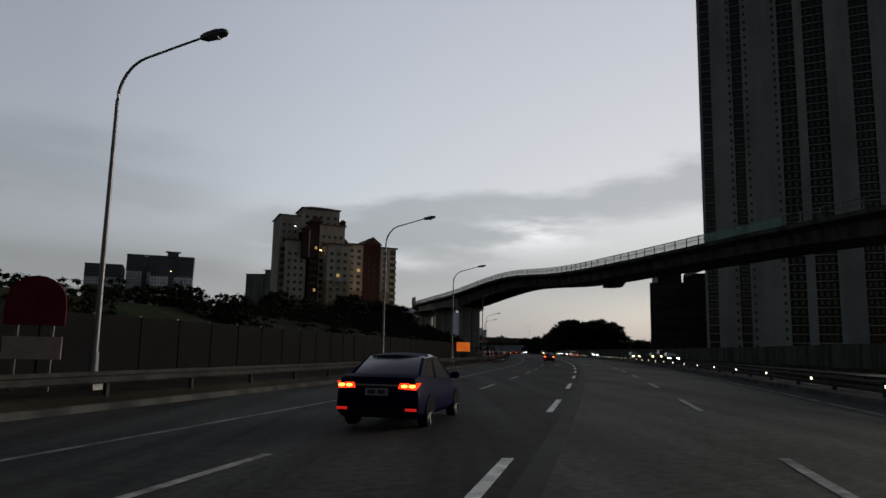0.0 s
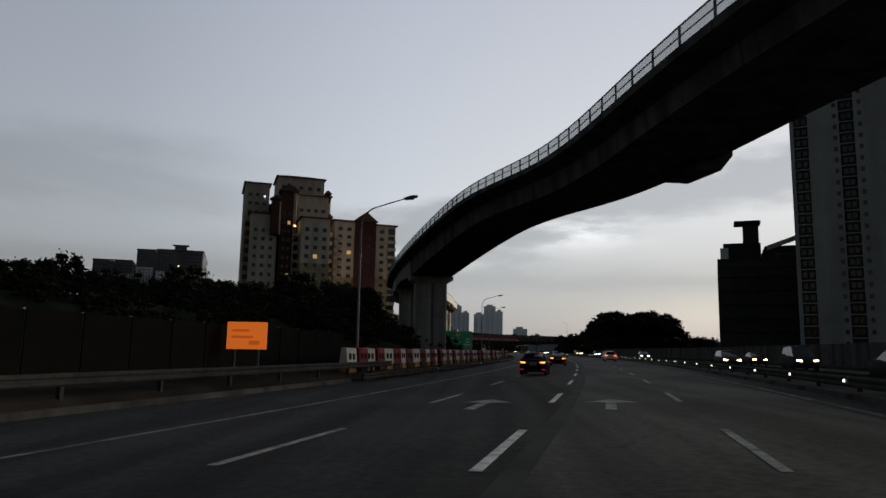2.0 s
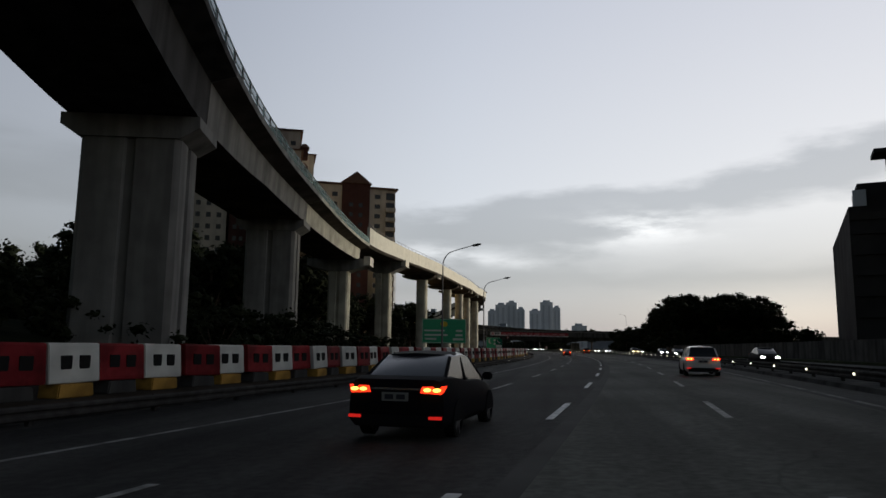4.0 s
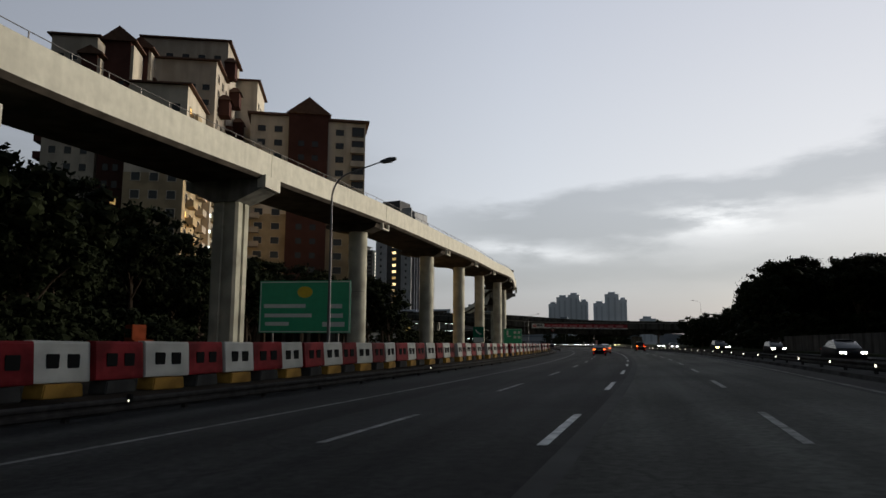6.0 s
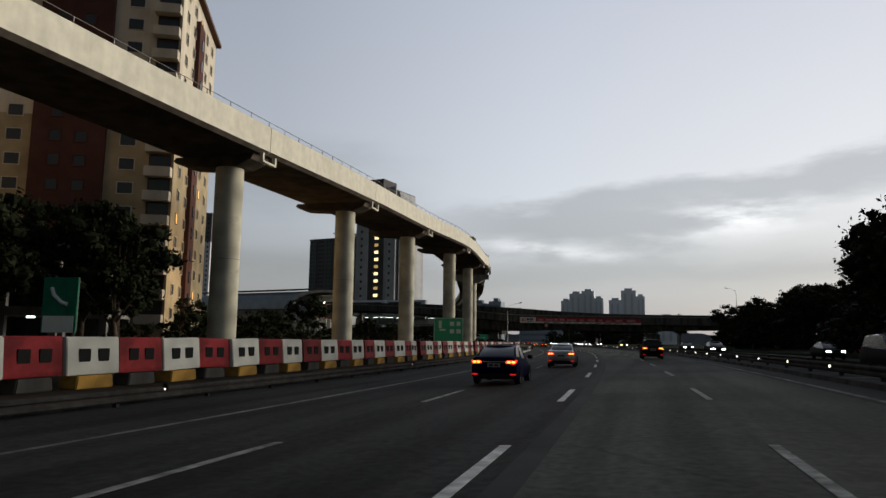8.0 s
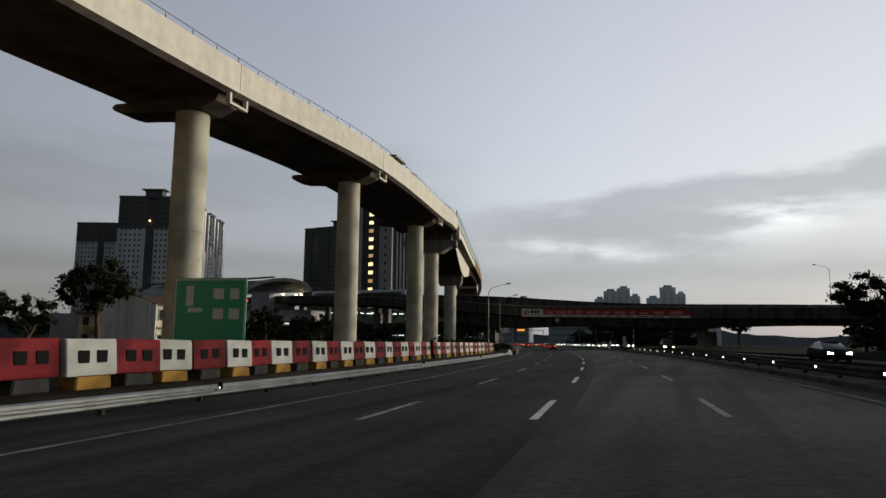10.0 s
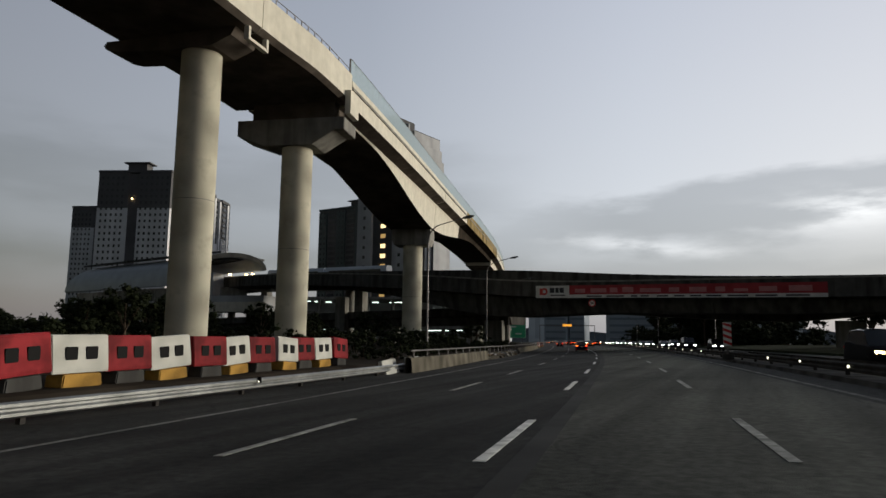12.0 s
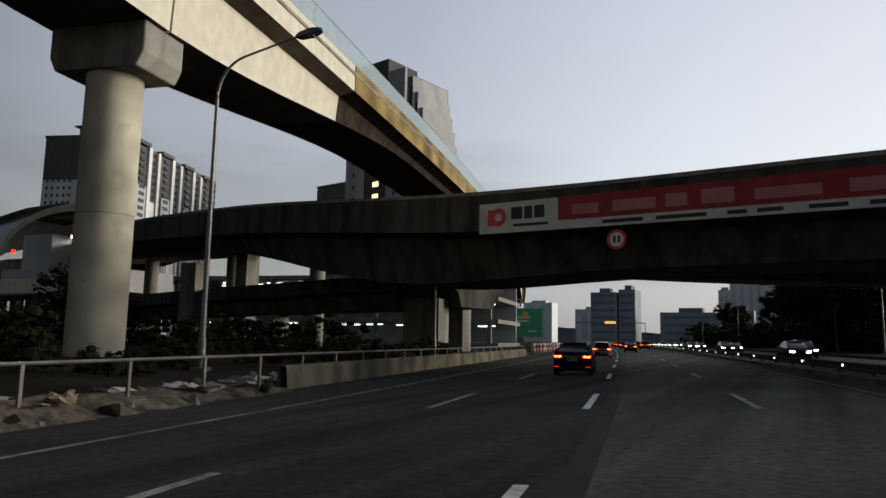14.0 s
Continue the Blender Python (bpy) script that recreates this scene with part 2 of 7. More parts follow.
PAINT_EDGE = mat("nearly_worn_off_paint", (0.16, 0.16, 0.15), 0.8, vary=0.4, scale=5, stain=0.6, stain_scale=1.0)
GREYWALL = mat("pale_grey_wall", (0.40, 0.41, 0.43), 0.8, vary=0.1, scale=0.2, stain=0.2, stain_scale=0.05, streak=True)
WHITEWALL = mat("weathered_white_wall", (0.58, 0.59, 0.61), 0.8, vary=0.1, scale=0.2, stain=0.2, stain_scale=0.05, streak=True)
DARKWALL = mat("dark_grey_wall", (0.10, 0.10, 0.105), 0.8, vary=0.15, scale=0.2, stain=0.2, stain_scale=0.05)
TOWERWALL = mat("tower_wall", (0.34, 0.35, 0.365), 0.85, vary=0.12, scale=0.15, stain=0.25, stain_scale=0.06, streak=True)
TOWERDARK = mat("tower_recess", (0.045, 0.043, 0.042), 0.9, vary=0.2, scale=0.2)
PODIUM = mat("podium_wall", (0.045, 0.043, 0.045), 0.9, vary=0.25, scale=0.15, stain=0.3, stain_scale=0.06, spec=0.02)
ROOF = mat("brown_roof_tiles", (0.10, 0.06, 0.045), 0.85, vary=0.2, scale=1.5)
# distance haze is mixed into the colours of the far walls and hill
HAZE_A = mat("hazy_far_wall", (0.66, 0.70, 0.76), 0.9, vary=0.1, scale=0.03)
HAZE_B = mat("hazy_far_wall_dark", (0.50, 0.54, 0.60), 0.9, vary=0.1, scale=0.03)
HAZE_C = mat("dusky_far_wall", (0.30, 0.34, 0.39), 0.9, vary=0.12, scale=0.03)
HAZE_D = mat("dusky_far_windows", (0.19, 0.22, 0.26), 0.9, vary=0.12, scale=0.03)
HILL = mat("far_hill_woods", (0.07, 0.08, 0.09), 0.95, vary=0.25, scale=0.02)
GLASS = mat("window_glass", (0.03, 0.032, 0.036), 0.12, vary=0.1, scale=1.0)
LIT = mat("lit_window", (1.0, 0.72, 0.35), emit=1.3)
LIT_COOL = mat("fluorescent_light", (0.85, 1.0, 0.95), emit=2.2)
LIT_DIM = mat("dim_lit_window", (1.0, 0.62, 0.22), emit=0.3)
BULB = mat("white_lamp", (0.92, 0.97, 1.0), emit=9.0)
WARM_BULB = mat("warm_lamp", (1.0, 0.68, 0.30), emit=6.0)
TAIL = mat("tail_lamp_red", (1.0, 0.035, 0.010), emit=1.5)
TAIL_CORE = mat("tail_lamp_core", (1.0, 0.36, 0.05), emit=4.5)
# the reflector is no lamp; its glow is added
REFLEX = mat("glowing_red_reflector", (0.7, 0.02, 0.015), emit=0.5)
HEAD = mat("headlamp", (1.0, 0.97, 0.88), emit=14.0)
HEAD_WARM = mat("halogen_headlamp", (1.0, 0.72, 0.32), emit=10.0)
STUD = mat("glowing_reflector", (1.0, 0.95, 0.72), emit=2.2)
GREEN_SIGN = mat("green_sign_sheeting", (0.03, 0.36, 0.18), 0.4, vary=0.08, scale=2)
SIGN_WHITE = mat("white_sign_sheeting", (0.62, 0.66, 0.62), 0.4, vary=0.08, scale=3)
SIGN_BACK = mat("sign_back_metal", (0.12, 0.12, 0.12), 0.6, 0.5, vary=0.1)
SIGN_YELLOW = mat("yellow_sign_sheeting", (0.65, 0.47, 0.03), 0.4, vary=0.08)
ORANGE = mat("glowing_orange_board", (0.90, 0.19, 0.025), emit=0.42)
SIGN_RED = mat("red_sign_sheeting", (0.50, 0.03, 0.03), 0.4, vary=0.1)
BANNER_RED = mat("red_banner_cloth", (0.33, 0.05, 0.06), 0.75, vary=0.15, scale=0.8, stain=0.15, stain_scale=0.5)
BANNER_PINK = mat("banner_print", (0.45, 0.19, 0.20), 0.75, vary=0.15, scale=0.8)
BANNER_WHITE = mat("white_banner_cloth", (0.60, 0.60, 0.60), 0.75, vary=0.1, scale=0.8, stain=0.15, stain_scale=0.5)
INK = mat("dark_print", (0.05, 0.05, 0.06), 0.7, vary=0)
BLUE = mat("metallic_blue_car_paint", (0.002, 0.003, 0.026), 0.46, vary=0.05, spec=0.006)
BLACKCAR = mat("black_car_paint", (0.010, 0.010, 0.012), 0.46, vary=0.05, spec=0.006)
SILVER = mat("silver_car_paint", (0.38, 0.38, 0.38), 0.32, 0.6, vary=0.05, coat=0.6)
WHITECAR = mat("white_car_paint", (0.62, 0.62, 0.61), 0.35, vary=0.03, coat=0.6)
GREYCAR = mat("dark_grey_car_paint", (0.035, 0.035, 0.04), 0.46, vary=0.05, spec=0.006)
CARGLASS = mat("tinted_car_glass", (0.008, 0.009, 0.011), 0.16, vary=0)
TYRE = mat("tyre_rubber", (0.018, 0.018, 0.018), 0.85, vary=0.1)
RIM = mat("alloy_rim", (0.10, 0.10, 0.105), 0.5, 0.6, vary=0)
TRIM = mat("black_plastic_trim", (0.015, 0.015, 0.016), 0.6, vary=0, spec=0.006)
CHROME = mat("chrome", (0.6, 0.6, 0.62), 0.15, 1.0, vary=0)
PLATE = mat("number_plate", (0.25, 0.25, 0.24), 0.5, vary=0)
ROOF_METAL = mat("standing_seam_roof", (0.34, 0.36, 0.39), 0.45, 0.4, vary=0.1, scale=0.3)
SCREEN = mat("translucent_screen", (0.30, 0.40, 0.45), 0.3, vary=0.1)
SCREEN.node_tree.nodes["Principled BSDF"].inputs["Alpha"].default_value = 0.55

# ---------------------------------------------------------------- geometry helpers


class G:
    """Collects faces for one mesh."""

    def __init__(self):
        self.v, self.f, self.m = [], [], []

    def face(self, pts, m=0):
        i = len(self.v)
        self.v += [tuple(p) for p in pts]
        self.f.append(tuple(range(i, i + len(pts))))
        self.m.append(m)
        return self

    def hull(self, rings, m=0, caps=True, closed=True):
        """Rings of equal length joined into a skin."""
        i, n = len(self.v), len(rings[0])
        for r in rings:
            self.v += [tuple(p) for p in r]
        for a in range(len(rings) - 1):
            for k in range(n if closed else n - 1):
                q = (k + 1) % n
                self.f.append((i + a * n + k, i + a * n + q, i + (a + 1) * n + q, i + (a + 1) * n + k))
                self.m.append(m[k] if isinstance(m, tuple) else m)
        if caps and closed:
            self.f.append(tuple(i + k for k in reversed(range(n))))
            self.f.append(tuple(i + (len(rings) - 1) * n + k for k in range(n)))
            self.m += [m[0] if isinstance(m, tuple) else m] * 2
        return self

    def box(self, x, y, z, sx, sy, sz, m=0, yaw=0.0, taper=1.0):
        """A box centred at x, y that stands on z."""
        c, s = math.cos(yaw), math.sin(yaw)
        rings = []
        for h, k in ((z, 1.0), (z + sz, taper)):
            rings.append([(x + c * a * sx * k / 2 - s * b * sy * k / 2, y + s * a * sx * k / 2 + c * b * sy * k / 2, h) for a, b in ((-1, -1), (1, -1), (1, 1), (-1, 1))])
        return self.hull(rings, m)

    def cyl(self, x, y, z0, z1, r0, r1=None, n=16, m=0):
        r1 = r0 if r1 is None else r1
        ring = lambda r, z: [(x + r * math.cos(2 * math.pi * k / n), y + r * math.sin(2 * math.pi * k / n), z) for k in range(n)]
        return self.hull([ring(r0, z0), ring(r1, z1)], m)

    def tube(self, pts, r, n=8, m=0, r1=None):
        pts = [Vector(p) for p in pts]
        rings = []
        for i, p in enumerate(pts):
            d = (pts[min(i + 1, len(pts) - 1)] - pts[max(i - 1, 0)]).normalized()
            u = d.cross(Vector((0, 0, 1)))
            u = u.normalized() if u.length > 0.05 else Vector((1, 0, 0))
            w = d.cross(u)
            k = r if r1 is None else r + (r1 - r) * i / (len(pts) - 1)
            rings.append([p + u * k * math.cos(2 * math.pi * a / n) + w * k * math.sin(2 * math.pi * a / n) for a in range(n)])
        return self.hull(rings, m)

    def mesh(self, name, mats, smooth=False, bevel=0.0):
        me = bpy.data.meshes.new(name)
        me.from_pydata(self.v, [], self.f)
        for q in mats if isinstance(mats, (list, tuple)) else [mats]:
            me.materials.append(q)
        me.polygons.foreach_set("material_index", self.m)
        if smooth or bevel:
            bm = bmesh.new()
            bm.from_mesh(me)
            bmesh.ops.remove_doubles(bm, verts=bm.verts, dist=0.0005)
            bmesh.ops.recalc_face_normals(bm, faces=bm.faces)
            if bevel:
                bmesh.ops.bevel(bm, geom=list(bm.edges), offset=bevel, segments=2, affect="EDGES", clamp_overlap=True)
            bm.to_mesh(me)
            bm.free()
        if smooth:
            me.shade_smooth()
            me.set_sharp_from_angle(angle=radians(38))
        me.update()
        return me


def part(name, g, mats, parent, label="", smooth=False, bevel=0.0, m=None):
    """One mesh object under a thing or a part."""
    ob = new(name, g if isinstance(g, bpy.types.Mesh) else g.mesh(name, mats, smooth, bevel))
    ob.parent = parent
    if m is not None:
        ob.matrix_basis = m
    return tagged(ob, label) if label else ob


def thing(name, label, category, m=None, group="", kind=""):
    ob = new(name)
    ob.empty_display_size = 0.3
    if m is not None:
        ob.matrix_basis = m
    return tagged(ob, label, category, group, kind)


def plain(name, g, mats, label, category="", kind="structure", smooth=False, group=""):
    return tagged(new(name, g.mesh(name, mats, smooth)), label, category, group, kind)


# the road's line: x as a smooth function of y, straight behind, a long arc ahead
CO = (0.022677898, -0.265679099, -3.641580626, 23.36035758, 0.177480642)
S_END = 515.0
KAPPA = 0.00028


def road_x(s):
    u = s / 100
    return (((CO[0] * u + CO[1]) * u + CO[2]) * u + CO[3]) * u + CO[4]


def road_slope(s):
    u = s / 100
    return (((4 * CO[0] * u + 3 * CO[1]) * u + 2 * CO[2]) * u + CO[3]) / 100


def R(s):
    """The road's middle (the lane that is driven) at s and its heading from +y towards +x."""
    if s < 0:
        k = road_slope(0)
        return CO[4] + k * s, s, math.atan(k)
    if s <= S_END:
        return road_x(s), s, math.atan(road_slope(s))
    h0 = math.atan(road_slope(S_END))
    d = (s - S_END) / math.cos(h0)
    h1 = h0 - KAPPA * d
    hm = (h0 + h1) / 2
    return road_x(S_END) + d * math.sin(hm), S_END + d * math.cos(hm), h1


def bank(o):
    """Height of the carriageway across its width: it leans into the bend; the hard shoulder is level."""
    return 0.035 * min(max(o, -9.3), 6.6)


def at(s, o, z=None):
    x, y, h = R(s)
    return x + o * math.cos(h), y - o * math.sin(h), bank(o) if z is None else z


def on_road(s, o, z=None, turn=0.0):
    """A pose on the road that looks along it."""
    x, y, zz = at(s, o, z)
    return pose(x, y, zz, 0, 0, turn - math.degrees(R(s)[2]))


def strip(s0, s1, ds, prof, m=0, g=None):
    """A band along the road; prof gives (offset, height) pairs, fixed or by s."""
    g = g or G()
    n = max(1, round((s1 - s0) / ds))
    rows = []
    for i in range(n + 1):
        s = s0 + (s1 - s0) * i / n
        rows.append([at(s, o, z) for o, z in (prof(s) if callable(prof) else prof)])
    return g.hull(rows, m, caps=False, closed=False)

# ---------------------------------------------------------------- ground and road
ground = plain("ground", G().face([(-4500, -1500, -0.75), (4500, -1500, -0.75), (4500, 5000, -0.75), (-4500, 5000, -0.75)]), GRASS, "dark rough grass land reaching the horizon", "ground")
S0, S1 = -60.0, 1100.0
road = plain("road", strip(S0, S1, 6, [(o, bank(o)) for o in (-12.8, -9.3, -5.5, -1.9, 1.7, 6.5)]), ASPHALT, "grey asphalt motorway carriageway, worn and faintly patched", "road")
far_road = plain("road_opposite", strip(S0, S1, 8, [(8.6, 0.26), (14.5, 0.30), (21.5, 0.26)]), ASPHALT_FAR, "pale worn asphalt of the opposite carriageway", "road")


def lift(o, dz=0.006):
    return bank(o) + dz


LANE_SHIFT = [(-60, 0.38), (22, 0.36), (79, 0.25), (115, 0.0), (127, -0.08), (202, -0.1), (260, 0.05), (292, 0.1), (371, 0.42), (410, 0.2), (436, -0.02), (490, 0.0), (1200, 0.0)]


def drift(s):
    """The painted lanes wander a little within the carriageway."""
    return float(np.interp(s, [a for a, b in LANE_SHIFT], [b for a, b in LANE_SHIFT]))


for o in (-9.0, 5.3):
    g = strip(S0, S1, 6, lambda s: [(o + drift(s) - 0.09, lift(o + drift(s) - 0.09, 0.009)), (o + drift(s) + 0.09, lift(o + drift(s) + 0.09, 0.009))])
    part("edge_line", g, PAINT_EDGE if o > 0 else PAINT_LINE, road, "worn white solid edge line")
g = strip(S0, S1, 8, [(9.3, 0.275), (9.5, 0.276)])
part("edge_line", g, PAINT_OLD, far_road)

# broken lane lines: the far end of each mark along the road, with the runs between them evenly filled
ANCHORS = [9.5, 21.7, 78.7, 114.5, 126.7, 202.2, 228.2, 240.7, 266.6, 279.3, 291.9, 370.8, 410.2, 436.3, 447.6, 474.7, 488.7]
ENDS = []
for a, b in zip(ANCHORS, ANCHORS[1:]):
    n = max(1, round((b - a) / 12.5))
    ENDS += [a + (b - a) * k / n for k in range(n)]
ENDS += [488.7 + 13.0 * k for k in range(24)]
ENDS = [9.5 - 12.5 * k for k in (4, 3, 2, 1)] + ENDS
mark = G().box(0, -2.35, 0, 0.16, 4.7, 0.007).mesh("lane_mark", PAINT)
mark_old = G().box(0, -2.35, 0, 0.15, 4.7, 0.007).mesh("lane_mark", PAINT_OLD)
for o, shift, me in ((-1.85, 0.0, mark), (1.72, 0.4, mark_old), (-5.4, 0.0, mark_old)):
    for s in ENDS:
        p = on_road(s + shift, o + drift(s))
        part("lane_mark", me, None, road, m=p @ pose(0, 0, 0.006, 0, -math.degrees(math.atan(0.035)), 0))
# turn arrows on two lanes
arrow = G()
arrow.box(0, -1.2, 0, 0.28, 2.6, 0.006)
arrow.hull([[(-0.75, 0.1, z), (0.75, 0.1, z), (0.0, 1.5, z)] for z in (0, 0.006)])
arrow = arrow.mesh("lane_arrow", PAINT_OLD)
for o in (-3.6, 0.0):
    part("lane_arrow", arrow, None, road, m=on_road(86.0, o) @ pose(0, 0, 0.004, 0, -2, 0))
# the driven lanes were laid anew in a paler mix, with a dark joint beside them
part("new_surface", strip(S0, S1, 6, lambda s: [(o + drift(s), lift(o + drift(s), 0.003)) for o in (-1.45, 1.7, 5.0)]), asphalt("paler_asphalt", (0.086, 0.088, 0.077), 0.30), road, "paler newer asphalt")
part("wheel_track", strip(S0, S1, 6, lambda s: [(o + drift(s), lift(o + drift(s), 0.0055)) for o in (-1.52, -1.18)]), mat("asphalt_joint", (0.040, 0.040, 0.038), 0.74, vary=0.3, scale=0.5, spec=0.045), road, "dark asphalt joint")


def smooth(a, b, t):
    t = min(1, max(0, (t - a) / (b - a)))
    return t * t * (3 - 2 * t)


def left_land(s):
    """The land on the outer side: a drained verge, then a bank that dies away along the road."""
    k = 1 - smooth(120, 215, s)
    up = lambda o, z: (o, z + 0.25 * noise.noise(Vector((o * 0.11, s * 0.05, 2.0))) * smooth(16, 30, -o))
    return [(-13.0, -0.16), (-13.25, 0.02), (-13.5, 0.06), (-15.8, 0.06), (-17.0, 0.1 + 0.2 * k), up(-21, 0.15 + 1.4 * k), up(-27, 0.1 + 3.6 * k), up(-34, 0.1 + 4.4 * k), up(-50, 0.2 + 5.2 * k), up(-75, 0.2 + 5.6 * k), (-130, 0.2 + 5.6 * k), (-150, -0.76)]


verge = plain("verge", strip(S0, 760, 5, left_land), SOIL, "dark soil verge and rough grass bank beside the road", "verge")
plain("bank_grass", strip(S0, 240, 5, lambda s: [(o, z + 0.03) for o, z in left_land(s)[5:11]]), GRASS, "rough dark grass on the bank", "grass")
kerb = plain("kerb", strip(S0, 760, 6, [(-12.8, -0.33), (-12.8, -0.15), (-13.02, -0.15), (-13.02, -0.30)]), CONC_DARK, "dirty low concrete kerb along the shoulder", "kerb")
median = plain("median", strip(S0, S1, 6, [(6.5, 0.16), (6.55, 0.38), (8.5, 0.42), (8.6, 0.2)]), CONC_DARK, "dark raised median with a concrete kerb", "median")
plain("verge_far", strip(S0, S1, 8, [(21.5, 0.24), (21.6, 0.5), (26, 0.6), (34, 1.0), (60, 1.2), (130, 1.2), (150, -0.76)]), GRASS, "dark grass land beyond the opposite carriageway", "verge")

# ---------------------------------------------------------------- guardrails
W_PROF = [(0.0, 0.00), (0.05, 0.04), (0.05, 0.10), (0.0, 0.14), (0.0, 0.18), (0.05, 0.22), (0.05, 0.28), (0.0, 0.32)]


def guardrail(s0, s1, o, z0, face, mats, label, post_gap=4.0, top=0.72):
    root = thing("guardrail", label, "guardrail", on_road((s0 + s1) / 2, o, z0))
    inv = root.matrix_basis.inverted()
    n = round((s1 - s0) / 4)
    g = G()
    rows = []
    for i in range(n + 1):
        s = s0 + (s1 - s0) * i / n
        ring = [at(s, o + face * d, z0 + top - 0.32 + h) for d, h in W_PROF] + [at(s, o - 0.006 * face + face * d, z0 + top - 0.32 + h) for d, h in reversed(W_PROF)]
        rows.append([inv @ Vector(p) for p in ring])
    g.hull(rows)
    part("beam", g, mats, root)
    post = G().box(0, 0, 0, 0.12, 0.12, top).mesh("post", RAIL_DARK)
    s = s0 + 0.3
    while s < s1:
        part("post", post, None, root, m=inv @ on_road(s, o - 0.10 * face, z0))
        s += post_gap
    return root


guardrail(-40, 108, -13.15, -0.06, 1, RAIL_DARK, "long weathered steel guardrail on the verge")
guardrail(345, 445.5, -11.3, -0.34, 1, STEEL, "long galvanised steel guardrail before the plastic barriers", top=0.47)
guardrail(100, 345, -12.3, -0.34, 1, RAIL_DARK, "dirty low steel guardrail at the foot of the barriers", top=0.44)
guardrail(-40, 700, 7.0, 0.38, -1, RAIL_DARK, "dark weathered steel guardrail along the median", post_gap=4.0, top=0.45)
guardrail(-40, 460, 8.1, 0.40, 1, RAIL_DARK, "dark weathered steel guardrail along the far side of the median", post_gap=8.0, top=0.45)
stud_body = G().box(0, 0, 0, 0.13, 0.06, 0.20)
stud_body = stud_body.mesh("housing", TRIM)
# reflectors, not lamps: an added glow stands for returned headlight beams
stud_reflector = G().box(0, -0.035, 0.05, 0.06, 0.02, 0.085).mesh("lamp", STUD)
k = 0
s = -18.0
while s < 640:
    if not (450 < s < 470):
        t = thing("delineator", "small marker reflector on the median guardrail, given its own glow", "marker", on_road(s, 6.92, 0.60), "median marker lamps")
        part("housing", stud_body, None, t)
        part("lamp", stud_reflector, None, t)
    s += 6.3
for s in np.arange(118, 440, 24.0):
    t = thing("delineator", "small marker reflector at the foot of the barriers, given its own glow", "marker", on_road(float(s), -12.22 if s < 345 else -11.2, -0.02), "verge marker lamps")
    part("housing", stud_body, None, t, m=pose(0, 0, 0))
    part("lamp", stud_reflector, None, t, m=Matrix.Diagonal((0.5, 1, 0.5, 1)))

# ---------------------------------------------------------------- plastic road barriers
BAR_L, BAR_OFF, BAR_Z = 1.72, -14.05, 0.06


def barrier_mesh(name, paint):
    g = G()
    # tapered body, fatter at the foot, with a stepped waist
    half = BAR_L / 2
    rows = []
    for x in (-half, half):
        rows.append([(x, y, z) for y, z in ((-0.23, 0.36), (-0.235, 0.44), (-0.16, 1.31), (-0.13, 1.35), (0.13, 1.35), (0.16, 1.31), (0.235, 0.44), (0.23, 0.36))])
    g.hull(rows)
    me = g.mesh(name, [paint, HOLE], bevel=0.02)
    return me


# solid near-black plug; the shade inside a fork hole is its colour
HOLE_ME = G().hull([[(a, y, z) for a, z in ((-0.16, 0.70), (0.16, 0.70), (0.18, 0.74), (0.18, 1.00), (0.16, 1.04), (-0.16, 1.04), (-0.18, 1.00), (-0.18, 0.74))] for y in (-0.222, 0.222)]).mesh("fork_hole", HOLE)
BODY_W, BODY_R = barrier_mesh("body", WHITE), barrier_mesh("body", RED)
FOOT = G()
FOOT.hull([[(x, y, z) for x, y in ((-0.62 * k, -0.30), (0.62 * k, -0.30), (0.62 * k, 0.30), (-0.62 * k, 0.30))] for z, k in ((0, 1.0), (0.34, 0.92))])
FOOT = FOOT.mesh("foot", YELLOW, bevel=0.03)
FOOT_D = G()
FOOT_D.hull([[(x, y, z) for x, y in ((-0.55 * k, -0.28), (0.55 * k, -0.28), (0.55 * k, 0.28), (-0.55 * k, 0.28))] for z, k in ((0, 1.0), (0.34, 0.9))])
FOOT_D = FOOT_D.mesh("foot", CONC_DARK, bevel=0.03)
rnd = random.Random(5)
WHITE_AT = [101.55, 112.66, 216.4, 261.2, 288.0, 295.9, 374.4, 390.4, 439.8]       # where white ones begin
ROW = []                                       # start, pitch, red, offset, level
for a, b, n in zip(WHITE_AT, WHITE_AT[1:], (3, 28, 12, 7, 2, 20, 4, 13)):
    for k in range(2 * n):
        ROW.append((a + (b - a) * k / (2 * n), (b - a) / (2 * n), k % 2 == 1, BAR_OFF, BAR_Z))
ROW += [(439.8, 2.0, False, BAR_OFF, BAR_Z), (441.8, 2.0, True, BAR_OFF, BAR_Z)]
ROW += [(572 + 1.95 * k, 1.95, k % 2 == 1, -12.6, -0.30) for k in range(40)]
for s, pitch, red, o, z in ROW:
    knocked = 1.2 if s < 415 or s > 500 else 4.0
    m = on_road(s + pitch / 2, o + rnd.uniform(-0.10, 0.10), z, 90 + rnd.uniform(-4, 4)) @ pose(0, 0, 0, 0, rnd.uniform(-knocked, knocked), 0)
    t = thing("road_barrier", ("dull red" if red else "dirty white") + " plastic water-filled road barrier on the verge", "barrier", m @ Matrix.Diagonal(((pitch - 0.05) / BAR_L, 1, 1, 1)), "row of plastic barriers")
    part("body", BODY_R if red else BODY_W, None, t)
    for x in (-0.31, 0.31):
        part("fork_hole", HOLE_ME, None, t, "dark plug painted as a shaded fork hole", m=pose(x, 0, 0))
    part("foot", FOOT if not red else FOOT_D, None, t, "yellow plastic foot" if not red else "dark foot")

